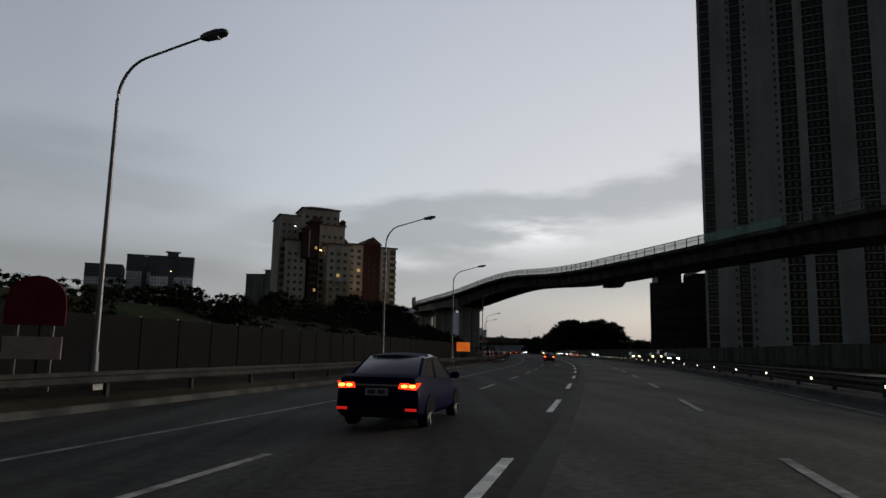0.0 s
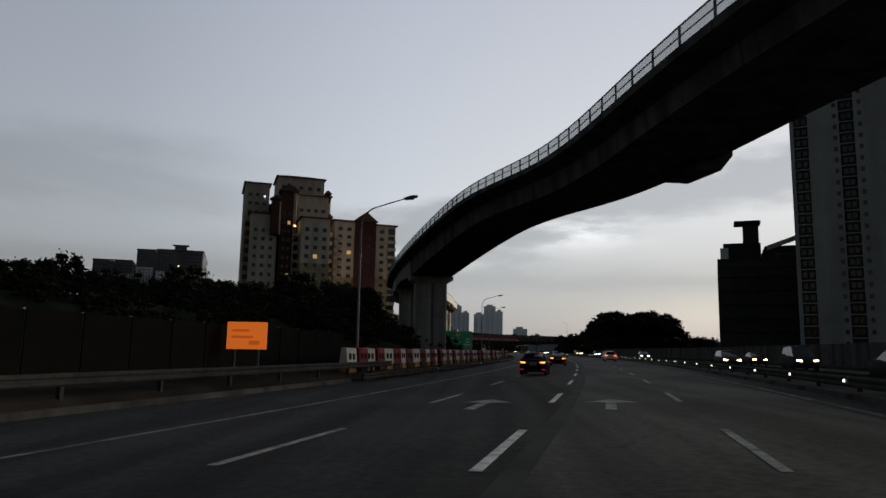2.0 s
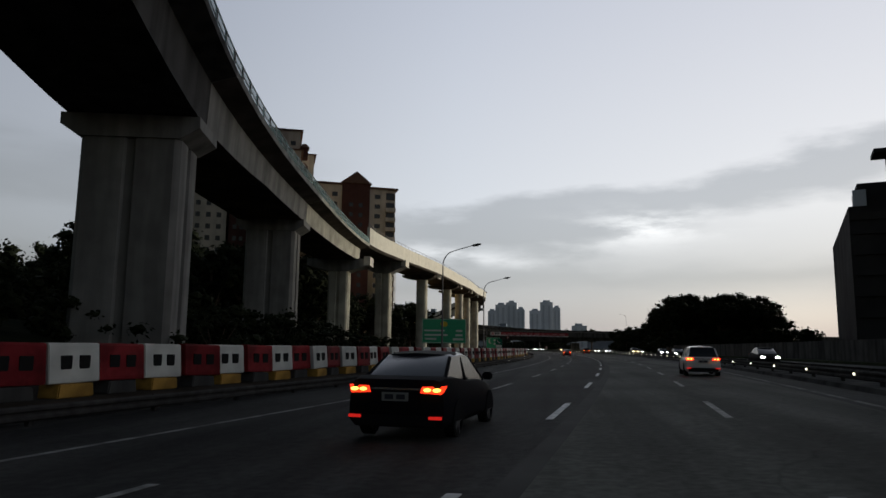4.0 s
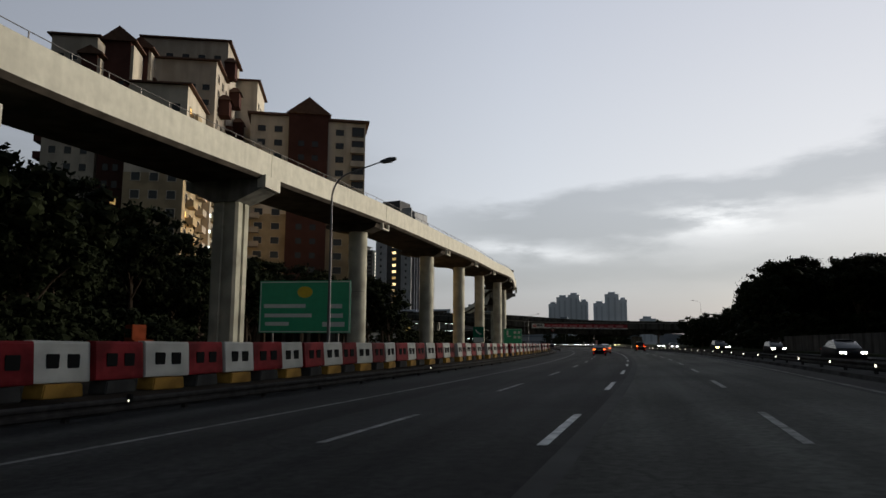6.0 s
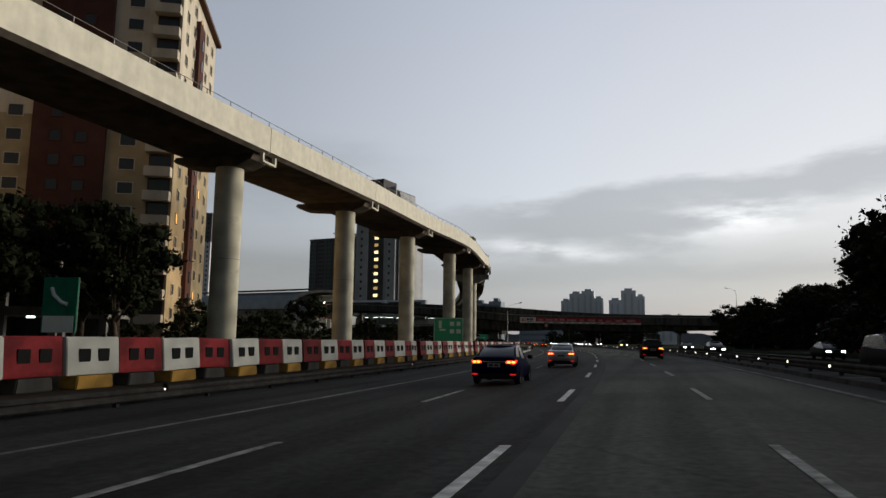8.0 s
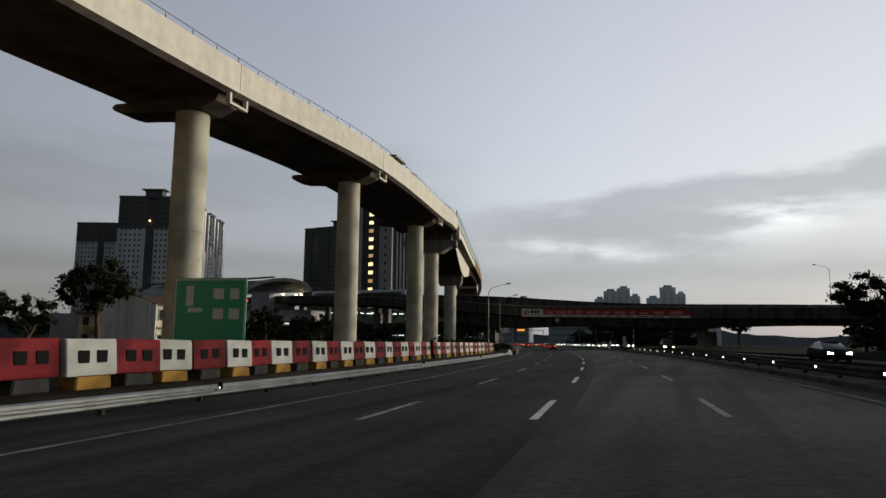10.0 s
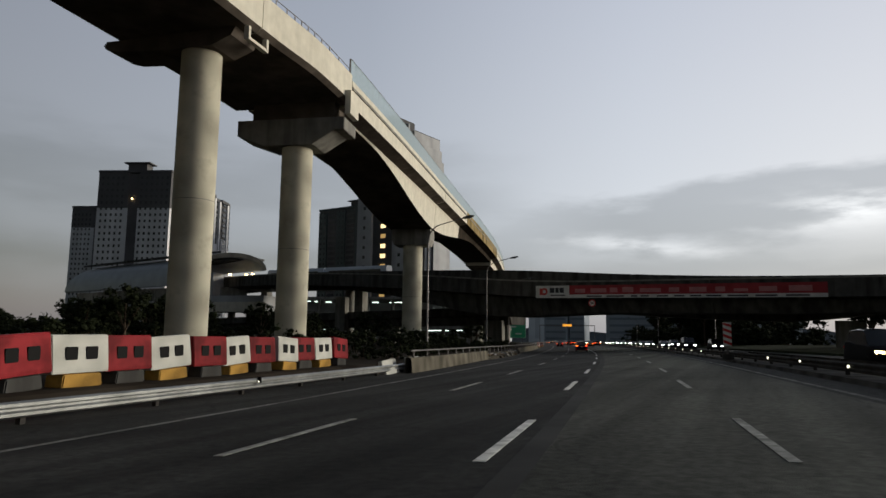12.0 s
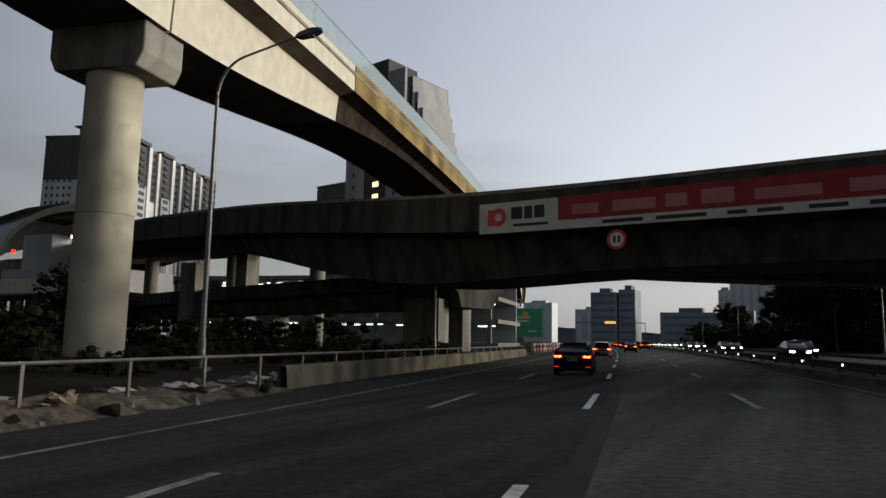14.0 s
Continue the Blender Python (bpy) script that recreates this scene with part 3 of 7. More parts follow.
# ---------------------------------------------------------------- railway viaduct
# x, y, deck level, half width
LINE = [(47, 14, 12.5, 3.9), (40, 38, 12.5, 3.9), (33.3, 61.8, 12.8, 3.9), (25.4, 90, 12.95, 3.9), (21.4, 110.5, 13.8, 4.0), (14.7, 131.5, 15.0, 4.2), (5.9, 160.4, 14.1, 4.0), (0.0, 190, 14.6, 4.1), (-5.4, 227, 15.8, 4.2),
        (-7.6, 262.5, 17.8, 4.3), (-5.9, 293.5, 18.5, 4.3), (-5.0, 327, 19.0, 4.3), (-5.2, 355, 19.9, 4.3), (-6.3, 384.5, 20.8, 4.3), (-6.3, 412.8, 21.4, 4.3), (-10.1, 445, 21.6, 4.5), (-12.4, 459.4, 21.7, 4.8),
        (-24.0, 506.4, 22.9, 5.0), (-42.5, 584, 23.4, 5.0), (-62, 650, 23.0, 5.0), (-90, 730, 22.0, 5.0), (-125, 820, 21, 5.0)]


def spline(pts, i, u):
    p = [Vector(pts[min(max(k, 0), len(pts) - 1)]) for k in (i - 1, i, i + 1, i + 2)]
    return 0.5 * (2 * p[1] + (p[2] - p[0]) * u + (2 * p[0] - 5 * p[1] + 4 * p[2] - p[3]) * u * u + (3 * p[1] - p[0] - 3 * p[2] + p[3]) * u ** 3)


def via(i, u):
    """Place, deck level, half width and the sideways direction (towards the road) at knot i plus u."""
    p = spline(LINE, i, u)
    d = spline(LINE, i, min(u + 0.02, 1.0)) - spline(LINE, i, max(u - 0.02, 0.0))
    d = Vector((d[0], d[1])).normalized()
    return p, Vector((d[1], -d[0])), d


def ring_at(i, u, prof):
    p, side_, _ = via(i, u)
    return [(p[0] + side_[0] * a, p[1] + side_[1] * a, p[2] + b) for a, b in prof]


def box_prof(w, depth, foot, wall):
    if wall:
        topline = [(-w, 1.9), (-w + 0.3, 1.9), (-w + 0.3, 0.1), (w - 0.3, 0.1), (w - 0.3, 1.9), (w, 1.9)]
    else:
        topline = [(-w, 0.0), (-w + 0.3, 0.02), (-0.2, 0.05), (0.2, 0.05), (w - 0.3, 0.02), (w, 0.0)]
    return topline + [(w, -0.38), (max(foot + 0.12, w - 1.5), -0.72), (foot, -depth), (-foot, -depth), (-max(foot + 0.12, w - 1.5), -0.72), (-w, -0.38)]


def trough_prof(w, v):
    """w: half width towards the road; v: away from it."""
    return [(-v, 2.35), (-v + 0.12, 2.45), (-v + 0.42, 2.45), (-v + 0.36, 0.35), (w - 0.36, 0.35), (w - 0.42, 2.45), (w - 0.12, 2.45), (w, 2.35), (w - 0.02, 0.0), (w - 0.45, -0.30), (-v + 0.45, -0.30), (-v + 0.02, 0.0)]


viaduct = thing("viaduct", "pale concrete elevated railway viaduct curving over and beside the road", "viaduct", None, kind="structure")
for i in range(len(LINE) - 1):
    trough = 8 <= i <= 15
    haunch = i >= 16
    rows = []
    steps = 16 if haunch else 10
    e = 0.0015
    for k in range(steps + 1):
        u = e + (1 - 2 * e) * k / steps
        w = via(i, u)[0][3]
        if trough:
            rows.append(ring_at(i, u, trough_prof(w, w + 1.6 * smooth(10, 12.5, i + u))))
        elif haunch:
            if i == 16:
                deep = 0.85 + 3.95 * smooth(0.22, 1.0, u) ** 1.3
            elif i == 17:
                deep = 1.5 + 3.3 * (1 - smooth(0.0, 0.58, u))
            else:
                deep = 2.3
            rows.append(ring_at(i, u, box_prof(w, deep, 3.3, True)))
        else:
            # shallow in mid-span, deeper over the piers
            deep = float(np.interp(via(i, u)[0][1], (14, 38, 62, 90, 105, 118, 132, 145, 160, 175, 190, 227), (2.0, 2.4, 1.7, 1.55, 1.8, 1.95, 2.1, 2.45, 2.9, 2.3, 2.4, 2.3)))
            rows.append(ring_at(i, u, box_prof(w, deep, 2.75, False)))
    # grey concrete of the first spans is darkened, shade put into the colour
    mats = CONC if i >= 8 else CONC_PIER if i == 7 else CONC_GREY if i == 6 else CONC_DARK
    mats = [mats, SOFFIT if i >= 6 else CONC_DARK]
    # the parapet faces and webs are pale; the undersides carry painted shade
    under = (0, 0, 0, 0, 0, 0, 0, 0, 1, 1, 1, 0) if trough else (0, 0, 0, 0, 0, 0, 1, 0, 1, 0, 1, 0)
    if i == 17:
        n = len(rows) // 3
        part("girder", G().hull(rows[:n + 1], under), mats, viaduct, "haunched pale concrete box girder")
        part("girder", G().hull(rows[n:]), mat("dark_formwork_boards", (0.035, 0.028, 0.022), 0.9, vary=0.3, scale=1.2, stain=0.4, stain_scale=0.5, spec=0.02), viaduct, "girder still in dark formwork boards")
        side = []
        for k in range(n, steps + 1):
            u = e + (1 - 2 * e) * k / steps
            w = via(i, u)[0][3]
            side.append(ring_at(i, u, [(w + 0.02, -0.42), (w + 0.07, -0.42), (w + 0.07, 1.92), (w + 0.02, 1.92)]))
        part("side_form", G().hull(side), CONC_RUST, viaduct, "rust-brown side formwork")
    else:
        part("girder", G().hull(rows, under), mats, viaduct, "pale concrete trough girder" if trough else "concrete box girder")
# railing on the deck where no wall stands yet, and a screen on the wall further on
rail = {"post": G(), "rail": G(), "screen": G()}
for i in range(0, 8):
    L = (Vector(LINE[i + 1][:2]) - Vector(LINE[i][:2])).length
    n = max(2, round(L / 2.0))
    for sgn in (-1, 1):
        a = [ring_at(i, k / n, [(sgn * (via(i, k / n)[0][3] - 0.15), 0.0)])[0] for k in range(n + 1)]
        for k, p in enumerate(a[:-1]):
            rail["post"].box(p[0], p[1], p[2] - 0.01, 0.09, 0.09, 0.92)
        rail["rail"].tube([(p[0], p[1], p[2] + 0.90) for p in a], 0.04, 6)
        rail["rail"].tube([(p[0], p[1], p[2] + 0.48) for p in a], 0.03, 6)
net_mat = mat("teal_safety_net", (0.20, 0.33, 0.33), 0.8, vary=0.3, scale=2.0)
net_mat.node_tree.nodes["Principled BSDF"].inputs["Alpha"].default_value = 0.4
for i in range(2, 8):
    rows = [ring_at(i, k / 10, [(via(i, k / 10)[0][3] * q - 0.13 * q - d, z) for d, z in ((0, 0.05), (0.02, 0.05), (0.02, 0.88), (0, 0.88))]) for k in range(11) for q in (1,)]
    part("safety_net", G().hull(rows), net_mat, viaduct, "teal safety net on the railing")
    rows = [ring_at(i, k / 10, [(-via(i, k / 10)[0][3] + 0.13 - d, z) for d, z in ((0, 0.05), (0.02, 0.05), (0.02, 0.88), (0, 0.88))]) for k in range(11)]
    part("safety_net", G().hull(rows), net_mat, viaduct, "teal safety net on the railing")
rows = [ring_at(3, u, [(1.6, -1.9), (3.7, -0.5), (3.7, -1.5), (3.0, -2.35), (1.6, -2.35)]) for u in (0.56, 0.60, 0.70, 0.75)]
part("deck_bracket", G().hull(rows), CONC_DARK, viaduct, "dark bracket hung under the deck edge")
for nm in ("post", "rail"):
    tagged(part("railing_post" if nm == "post" else "railing", rail[nm], STEEL_DARK, viaduct, "thin steel edge railing"), kind="stuff")
for i in range(16, 20):
    rows = [ring_at(i, k / 12, [(via(i, k / 12)[0][3] - 0.18, 1.88), (via(i, k / 12)[0][3] - 0.14, 1.88), (via(i, k / 12)[0][3] - 0.14, 3.82), (via(i, k / 12)[0][3] - 0.18, 3.82)]) for k in range(13)]
    part("noise_screen", G().hull(rows), SCREEN, viaduct, "translucent noise screen")
    g = G()
    n = max(6, round((Vector(LINE[i + 1][:2]) - Vector(LINE[i][:2])).length / 2.4))
    for k in range(n + 1):
        p = ring_at(i, k / n, [(via(i, k / n)[0][3] - 0.25, 1.88)])[0]
        g.box(p[0], p[1], p[2], 0.10, 0.10, 2.0)
    g.tube([ring_at(i, k / 12, [(via(i, k / 12)[0][3] - 0.2, 3.86)])[0] for k in range(13)], 0.06, 6)
    part("screen_frame", g, STEEL_DARK, viaduct, "steel posts and top rail of the screen")
    rows = [ring_at(i, k / 12, [(via(i, k / 12)[0][3] + 0.10, 1.05), (via(i, k / 12)[0][3] + 0.10, 1.30), (via(i, k / 12)[0][3] - 0.01, 1.42), (via(i, k / 12)[0][3] - 0.01, 1.05)]) for k in range(13)]
    part("cable_ledge", G().hull(rows), CONC_GREY, viaduct, "thin ledge along the parapet")
# thin cable rail on the trough walls
for i in range(8, 16):
    g = G()
    for k in range(0, 11):
        p = ring_at(i, k / 10, [(via(i, k / 10)[0][3] - 0.27, 2.44)])[0]
        g.box(p[0], p[1], p[2], 0.06, 0.06, 0.55)
    g.tube([(p[0], p[1], p[2] + 0.52) for p in (ring_at(i, k / 10, [(via(i, k / 10)[0][3] - 0.27, 2.44)])[0] for k in range(11))], 0.03, 6)
    part("hand_rail", g, STEEL_DARK, viaduct)


def pier(i, kind, top, r=1.35, cap_w=None, u=0.0, base=-0.8):
    """A pier under knot i; top: the height at which its column ends."""
    p, sd, d = via(i, u)
    yaw = math.degrees(math.atan2(sd[1], sd[0]))
    t = thing("viaduct_pier", {"round": "tall round pale concrete viaduct pier with a cap", "square": "square grooved concrete viaduct pier with a flared head", "wide": "broad grey concrete viaduct pier under the deck"}[kind], "pier", pose(p[0], p[1], base, 0, 0, yaw), "viaduct piers")
    under = p[2] - base
    h = top - base
    g = G()
    if kind == "round":
        g.cyl(0, 0, 0, h, r, r, 40)
        part("column", g, CONC_PIER, t, smooth=True)
        part("joint_ring", G().cyl(0, 0, h * 0.52, h * 0.52 + 0.05, r + 0.006, r + 0.006, 40), CONC_GREY, t, "casting joint")
    else:
        a, b = (1.4, 1.25) if kind == "square" else (2.1, 1.5)
        c = 0.25
        prof = [(-a + c, -b), (-0.25, -b), (-0.18, -b + 0.18), (0.18, -b + 0.18), (0.25, -b), (a - c, -b), (a, -b + c), (a, -0.25), (a - 0.18, -0.18), (a - 0.18, 0.18), (a, 0.25), (a, b - c), (a - c, b), (-a + c, b), (-a, b - c), (-a, -b + c)]
        g.hull([[(x, y, z) for x, y in prof] for z in (0, h)])
        part("column", g, CONC_PIER if kind == "square" else CONC_GREY, t)
    w = cap_w or 4.35
    g = G()
    if kind == "round" and cap_w is None:
        soffit = under - 0.31
        far = 2.3 * smooth(10, 12.5, i)
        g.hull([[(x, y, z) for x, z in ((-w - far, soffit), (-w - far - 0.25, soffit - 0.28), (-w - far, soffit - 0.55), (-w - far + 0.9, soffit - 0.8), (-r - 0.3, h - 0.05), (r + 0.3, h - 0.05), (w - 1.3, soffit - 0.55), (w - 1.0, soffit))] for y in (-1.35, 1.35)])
        part("cap", g, SOFFIT, t, "hammerhead cap, shade put into its dark colour")
        g = G()
        for y in (-1.1, 1.1):
            g.box(w - 0.25, y, soffit - 0.75, 0.35, 0.25, 0.75)
        g.box(w - 0.25, 0, soffit - 0.9, 0.35, 2.45, 0.2)
        part("bracket", g, CONC, t, "pale bearing bracket")
    elif kind == "round":
        soffit = under - (0.31 if i == 16 else 4.8)
        if i == 16:
            top_ = h + 2.3
            g.hull([[(x, y, z) for x, z in ((-w, top_), (-w, top_ - 1.35), (-r - 1.0, h), (r + 0.6, h), (w - 1.0, top_ - 1.1), (w - 0.2, top_ - 1.1), (w - 0.2, top_))] for y in (-1.6, 1.6)])
            part("bearing_plinth", G().box(0, 0, top_, 2 * w - 2.4, 2.4, soffit - top_), SOFFIT, t, "bearing plinth, shade put into its dark colour")
            part("end_block", G().box(w + 0.12, -0.6, soffit - 1.3, 0.5, 2.2, 2.05), CONC, t, "pale end block of the cap")
        else:
            g.hull([[(x, y, z) for x, z in ((-w, soffit), (-w, soffit - 1.7), (-w + 0.4, h), (w - 0.4, h), (w, soffit - 1.7), (w, soffit))] for y in (-1.7, 1.7)])
        part("cap", g, CONC_GREY, t, "heavy concrete pier cap", bevel=0.04)
    elif kind == "square":
        soffit = under - (0.31 if i >= 9 else 2.26)
        g.hull([[(x, y, z) for x, z in ((-w, soffit), (-w, soffit - 0.9), (-1.4, h), (1.4, h), (w - 0.2, soffit - 1.0), (w - 0.2, soffit))] for y in (-1.5, 1.5)])
        part("cap", g, CONC_GREY, t, "flared pier head")
        part("bracket", G().box(w - 0.25, 0, soffit - 0.95, 0.9, 3.1, 1.25), CONC, t, "pale bearing block")
    else:
        soffit = under - (2.6 if i == 1 else 2.9 if i == 6 else 2.4)
        g.hull([[(x, y, z) for x, z in ((-2.9, soffit), (-2.9, soffit - 0.5), (-2.1, h), (2.1, h), (2.9, soffit - 0.5), (2.9, soffit))] for y in (-1.6, 1.6)])
        part("cap", g, CONC_GREY, t, "plain pier head")
    return t


pier(1, "wide", 9.0)
pier(6, "wide", 10.2)
pier(7, "wide", 11.2)
pier(8, "square", 11.8)
pier(9, "square", 15.3)
for i in range(10, 16):
    pier(i, "round", LINE[i][2] - 1.35, 1.32)
pier(16, "round", 17.6, 1.32, 4.9)
pier(17, "round", 15.6, 1.5, 3.0)
pier(18, "round", 17.9, 1.4, 2.9)
pier(19, "round", 17.5, 1.4, 2.9)
pier(20, "round", 16.5, 1.4, 2.9)
# a work platform left on top of the wall
p = ring_at(14, 0.17, [(4.0, 2.47)])[0]
t = thing("work_platform", "dark flat steel work platform on the viaduct wall", "platform", pose(p[0], p[1], p[2], 0, 0, 5))
part("deck", G().box(0, 0, 0.05, 1.4, 4.2, 0.25), STEEL_DARK, t)
for y in (-1.6, 1.6):
    part("foot", G().box(0, y, 0, 0.9, 0.2, 0.05), STEEL_DARK, t)

# ---------------------------------------------------------------- road flyover across the motorway
FLY = [(150, 500, 9.4), (70, 510.8, 10.0), (18, 519.8, 10.8), (-9.6, 524.6, 11.5), (-42, 533, 14.2), (-85, 550, 16.8), (-135, 580, 18.5), (-190, 620, 19.0)]


def fly_ring(i, u, prof):
    p = spline(FLY, i, u)
    d = spline(FLY, i, min(u + 0.02, 1)) - spline(FLY, i, max(u - 0.02, 0))
    d = Vector((d[0], d[1])).normalized()
    n = Vector((d[1], -d[0]))            # away from the traveller
    return [(p[0] + n[0] * a, p[1] + n[1] * a, p[2] + b) for a, b in prof], Vector((p[0], p[1], p[2])), n, d


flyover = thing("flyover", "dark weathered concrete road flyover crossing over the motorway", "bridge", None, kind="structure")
for i in range(len(FLY) - 1):
    rows = []
    for k in range(13):
        u = 0.001 + 0.998 * k / 12
        x = spline(FLY, i, u)[0]
        wide = 12.3 - 2.3 * smooth(15, 60, -x)
        deep = 5.0 + 1.5 * math.exp(-((x + 20) / 13) ** 2) - 1.6 * smooth(28, 60, -x) - 0.9 * smooth(25, 60, x)
        rows.append(fly_ring(i, u, [(0, 0), (0, -2.75), (1.7, -3.0), (2.6, -deep), (wide - 2.6, -deep), (wide - 1.7, -3.0), (wide, -2.75), (wide, 0), (wide - 0.3, 0), (wide - 0.3, -1.2), (0.3, -1.2), (0.3, 0)])[0])
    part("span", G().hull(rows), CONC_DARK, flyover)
    rows = [[q for q in fly_ring(i, k / 12, [(-0.06, 0.03), (-0.06, -0.22), (0.36, -0.22), (0.36, 0.03)])[0]] for k in range(13)]
    part("coping", G().hull(rows), CONC_GREY, flyover, "paler parapet coping")
# a second, higher ramp runs close behind it
REAR = [(190, 512, 8.6), (110, 520, 10.2), (60, 525.5, 11.2), (26, 530, 11.9), (5, 533.6, 13.0), (-18, 540, 14.9), (-45, 548.5, 16.4), (-85, 562, 18.0), (-135, 592, 19.0)]
rear = thing("rear_flyover", "dark concrete ramp bridge rising behind the flyover", "bridge", None, kind="structure")
for i in range(len(REAR) - 1):
    rows = []
    for k in range(9):
        p = spline(REAR, i, 0.001 + 0.998 * k / 8)
        deep = 7.0 - 3.6 * smooth(25, 60, abs(p[0]))
        rows.append([(p[0] + 0.18 * a, p[1] + a, p[2] + b) for a, b in ((0, 0), (0, -2.2), (1.2, -2.5), (1.8, -deep), (6.4, -deep), (7.0, -2.5), (8.2, -2.2), (8.2, 0), (7.9, 0), (7.9, -1.1), (0.3, -1.1), (0.3, 0))])
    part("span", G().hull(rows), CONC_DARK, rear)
for x, y, h in ((70, 529, 7.0), (110, 525, 6.6), (-64, 560, 13.5), (-108, 580, 15.0)):
    part("column", G().box(x, y + 0.0, -0.8, 2.2, 2.6, h + 0.8), CONC_GREY, rear)
for x, y, w, h, d in ((-22.8, 541, 3.6, 6.0, 3.0), (-24.2, 549.5, 3.2, 6.0, 3.0), (36, 526, 2.6, 5.6, 2.2), (38, 534, 2.6, 5.6, 2.2), (-62, 548, 2.4, 11.5, 2.4), (-100, 569, 2.4, 13, 2.4)):
    t = thing("flyover_pier", "rectangular pale concrete pier under the flyover", "pier", pose(x, y, -0.8, 0, 0, 8), "flyover piers")
    part("column", G().box(0, 0, 0, w, d, h), CONC_GREY, t, bevel=0.05)
# lower ramp that leaves towards the station side
rows = []
RAMP = [(-20, 540.5, 7.9), (-45, 545.5, 7.6), (-80, 553, 7.0), (-125, 566, 6.0), (-170, 580, 4.5)]
for i in range(len(RAMP) - 1):
    for k in range(8):
        p = spline(RAMP, i, k / 7)
        rows.append([(p[0] + 0.2 * a, p[1] + a, p[2] + b) for a, b in ((0, 0), (0, -1.6), (1.2, -1.9), (1.8, -3.4), (7, -3.4), (7.6, -1.9), (9, -1.6), (9, 0), (8.7, 0), (8.7, -0.9), (0.3, -0.9), (0.3, 0))])
ramp = thing("ramp_bridge", "dark concrete ramp bridge below the flyover", "bridge", None, kind="structure")
part("span", G().hull(rows), CONC_DARK, ramp)
for x, y, h in ((-50, 550.5, 4.6), (-88, 559, 3.8)):
    part("column", G().box(x, y, -0.8, 2.0, 3.0, h + 0.6), CONC_GREY, ramp)

# banner hung on the flyover's face
A, B = Vector((-9.6, 524.6)), Vector((33.0, 517.2))
bd = (B - A).normalized()
banner = thing("banner", "long red and white advertising banner on the flyover face", "banner", Matrix.Translation((A[0] - 0.0, A[1] - 0.22, 0)) @ pose(0, 0, 0, 0, 0, math.degrees(math.atan2(bd[1], bd[0]))))
LEN = (B - A).length
top_z = lambda q: 10.55 - 0.018 * q


def sheet(q0, q1, f0, f1, th, lift_):
    """A slab on the banner from q0 to q1 metres, f0 to f1 of its height."""
    rr = []
    n = max(1, int((q1 - q0) / 3))
    for k in range(n + 1):
        q = q0 + (q1 - q0) * k / n
        zt, zb = top_z(q), top_z(q) - 2.05
        a, b = zb + (zt - zb) * f0, zb + (zt - zb) * f1
        rr.append([(q, -lift_, a), (q, -lift_ - th, a), (q, -lift_ - th, b), (q, -lift_, b)])
    return G().hull(rr)


part("white_panel", sheet(0, 6.0, 0, 1, 0.03, 0), BANNER_WHITE, banner, "white panel with a red emblem")
part("red_panel", sheet(6.02, LEN, 0.28, 1, 0.03, 0), BANNER_RED, banner)
part("white_strip", sheet(6.02, LEN, 0, 0.275, 0.03, 0), BANNER_WHITE, banner)
em = G()
for k in range(24):
    a0, a1 = 2 * math.pi * k / 24, 2 * math.pi * (k + 1) / 24
    em.hull([[(1.55 + r * math.cos(a), y, 9.55 + r * math.sin(a)) for r, a in ((0.28, a0), (0.62, a0), (0.62, a1), (0.28, a1))] for y in (-0.036, -0.05)])
part("emblem", em, SIGN_RED, banner, "red round emblem")
part("emblem_block", sheet(0.7, 1.25, 0.25, 0.78, 0.012, 0.034), SIGN_RED, banner)



def print_bar(q, w, f0, f1, ink_mat, label):
    s_ = sheet(q, q + w, f0, f1, 0.012, 0.034)
    part("print_bar", G().hull([s_.v[0:4], s_.v[-4:]]), ink_mat, banner, label)


for q, w, f0, f1 in ((2.55, 0.85, 0.42, 0.82), (3.55, 0.6, 0.42, 0.82), (4.3, 0.75, 0.42, 0.82), (2.7, 2.6, 0.18, 0.27)):
    print_bar(q, w, f0, f1, INK, "dark bar of print")
pr = random.Random(3)
q = 7.0
while q < LEN - 3:
    w = pr.uniform(1.2, 3.6)
    print_bar(q, w, 0.42, 0.42 + pr.uniform(0.2, 0.4), BANNER_PINK, "faded pale bar of print")
    q += w + pr.uniform(0.5, 1.6)
q = 9.0
while q < LEN - 3:
    w = pr.uniform(0.8, 3.0)
    print_bar(q, w, 0.08, 0.19, INK, "small dark bar of print")
    q += w + pr.uniform(0.4, 1.2)

# speed limit disc under the banner
t = thing("speed_limit_sign", "round white traffic sign with a red rim on the flyover", "sign", pose(0.4, 525.4, 7.5, 90, 0, -6))
part("disc", G().cyl(0, 0, 2.52, 2.6, 0.50, 0.50, 32), SIGN_WHITE, t)
part("bracket", G().tube([(0, 0.2, 0), (0, 0.2, 2.55)], 0.05).tube([(0, -0.2, 0.2), (0, -0.2, 2.55)], 0.05), STEEL_DARK, t)
ringg = G()
for k in range(32):
    a0, a1 = 2 * math.pi * k / 32, 2 * math.pi * (k + 1) / 32
    ringg.hull([[(r * math.cos(a), r * math.sin(a), z) for r, a in ((0.44, a0), (0.60, a0), (0.60, a1), (0.44, a1))] for z in (2.55, 2.64)])
part("rim", ringg, SIGN_RED, t, "red rim")
for x in (-0.14, 0.14):
    part("digit_bar", G().box(x, 0, 2.6, 0.16, 0.40, 0.01), INK, t, "dark bar")

# ---------------------------------------------------------------- buildings


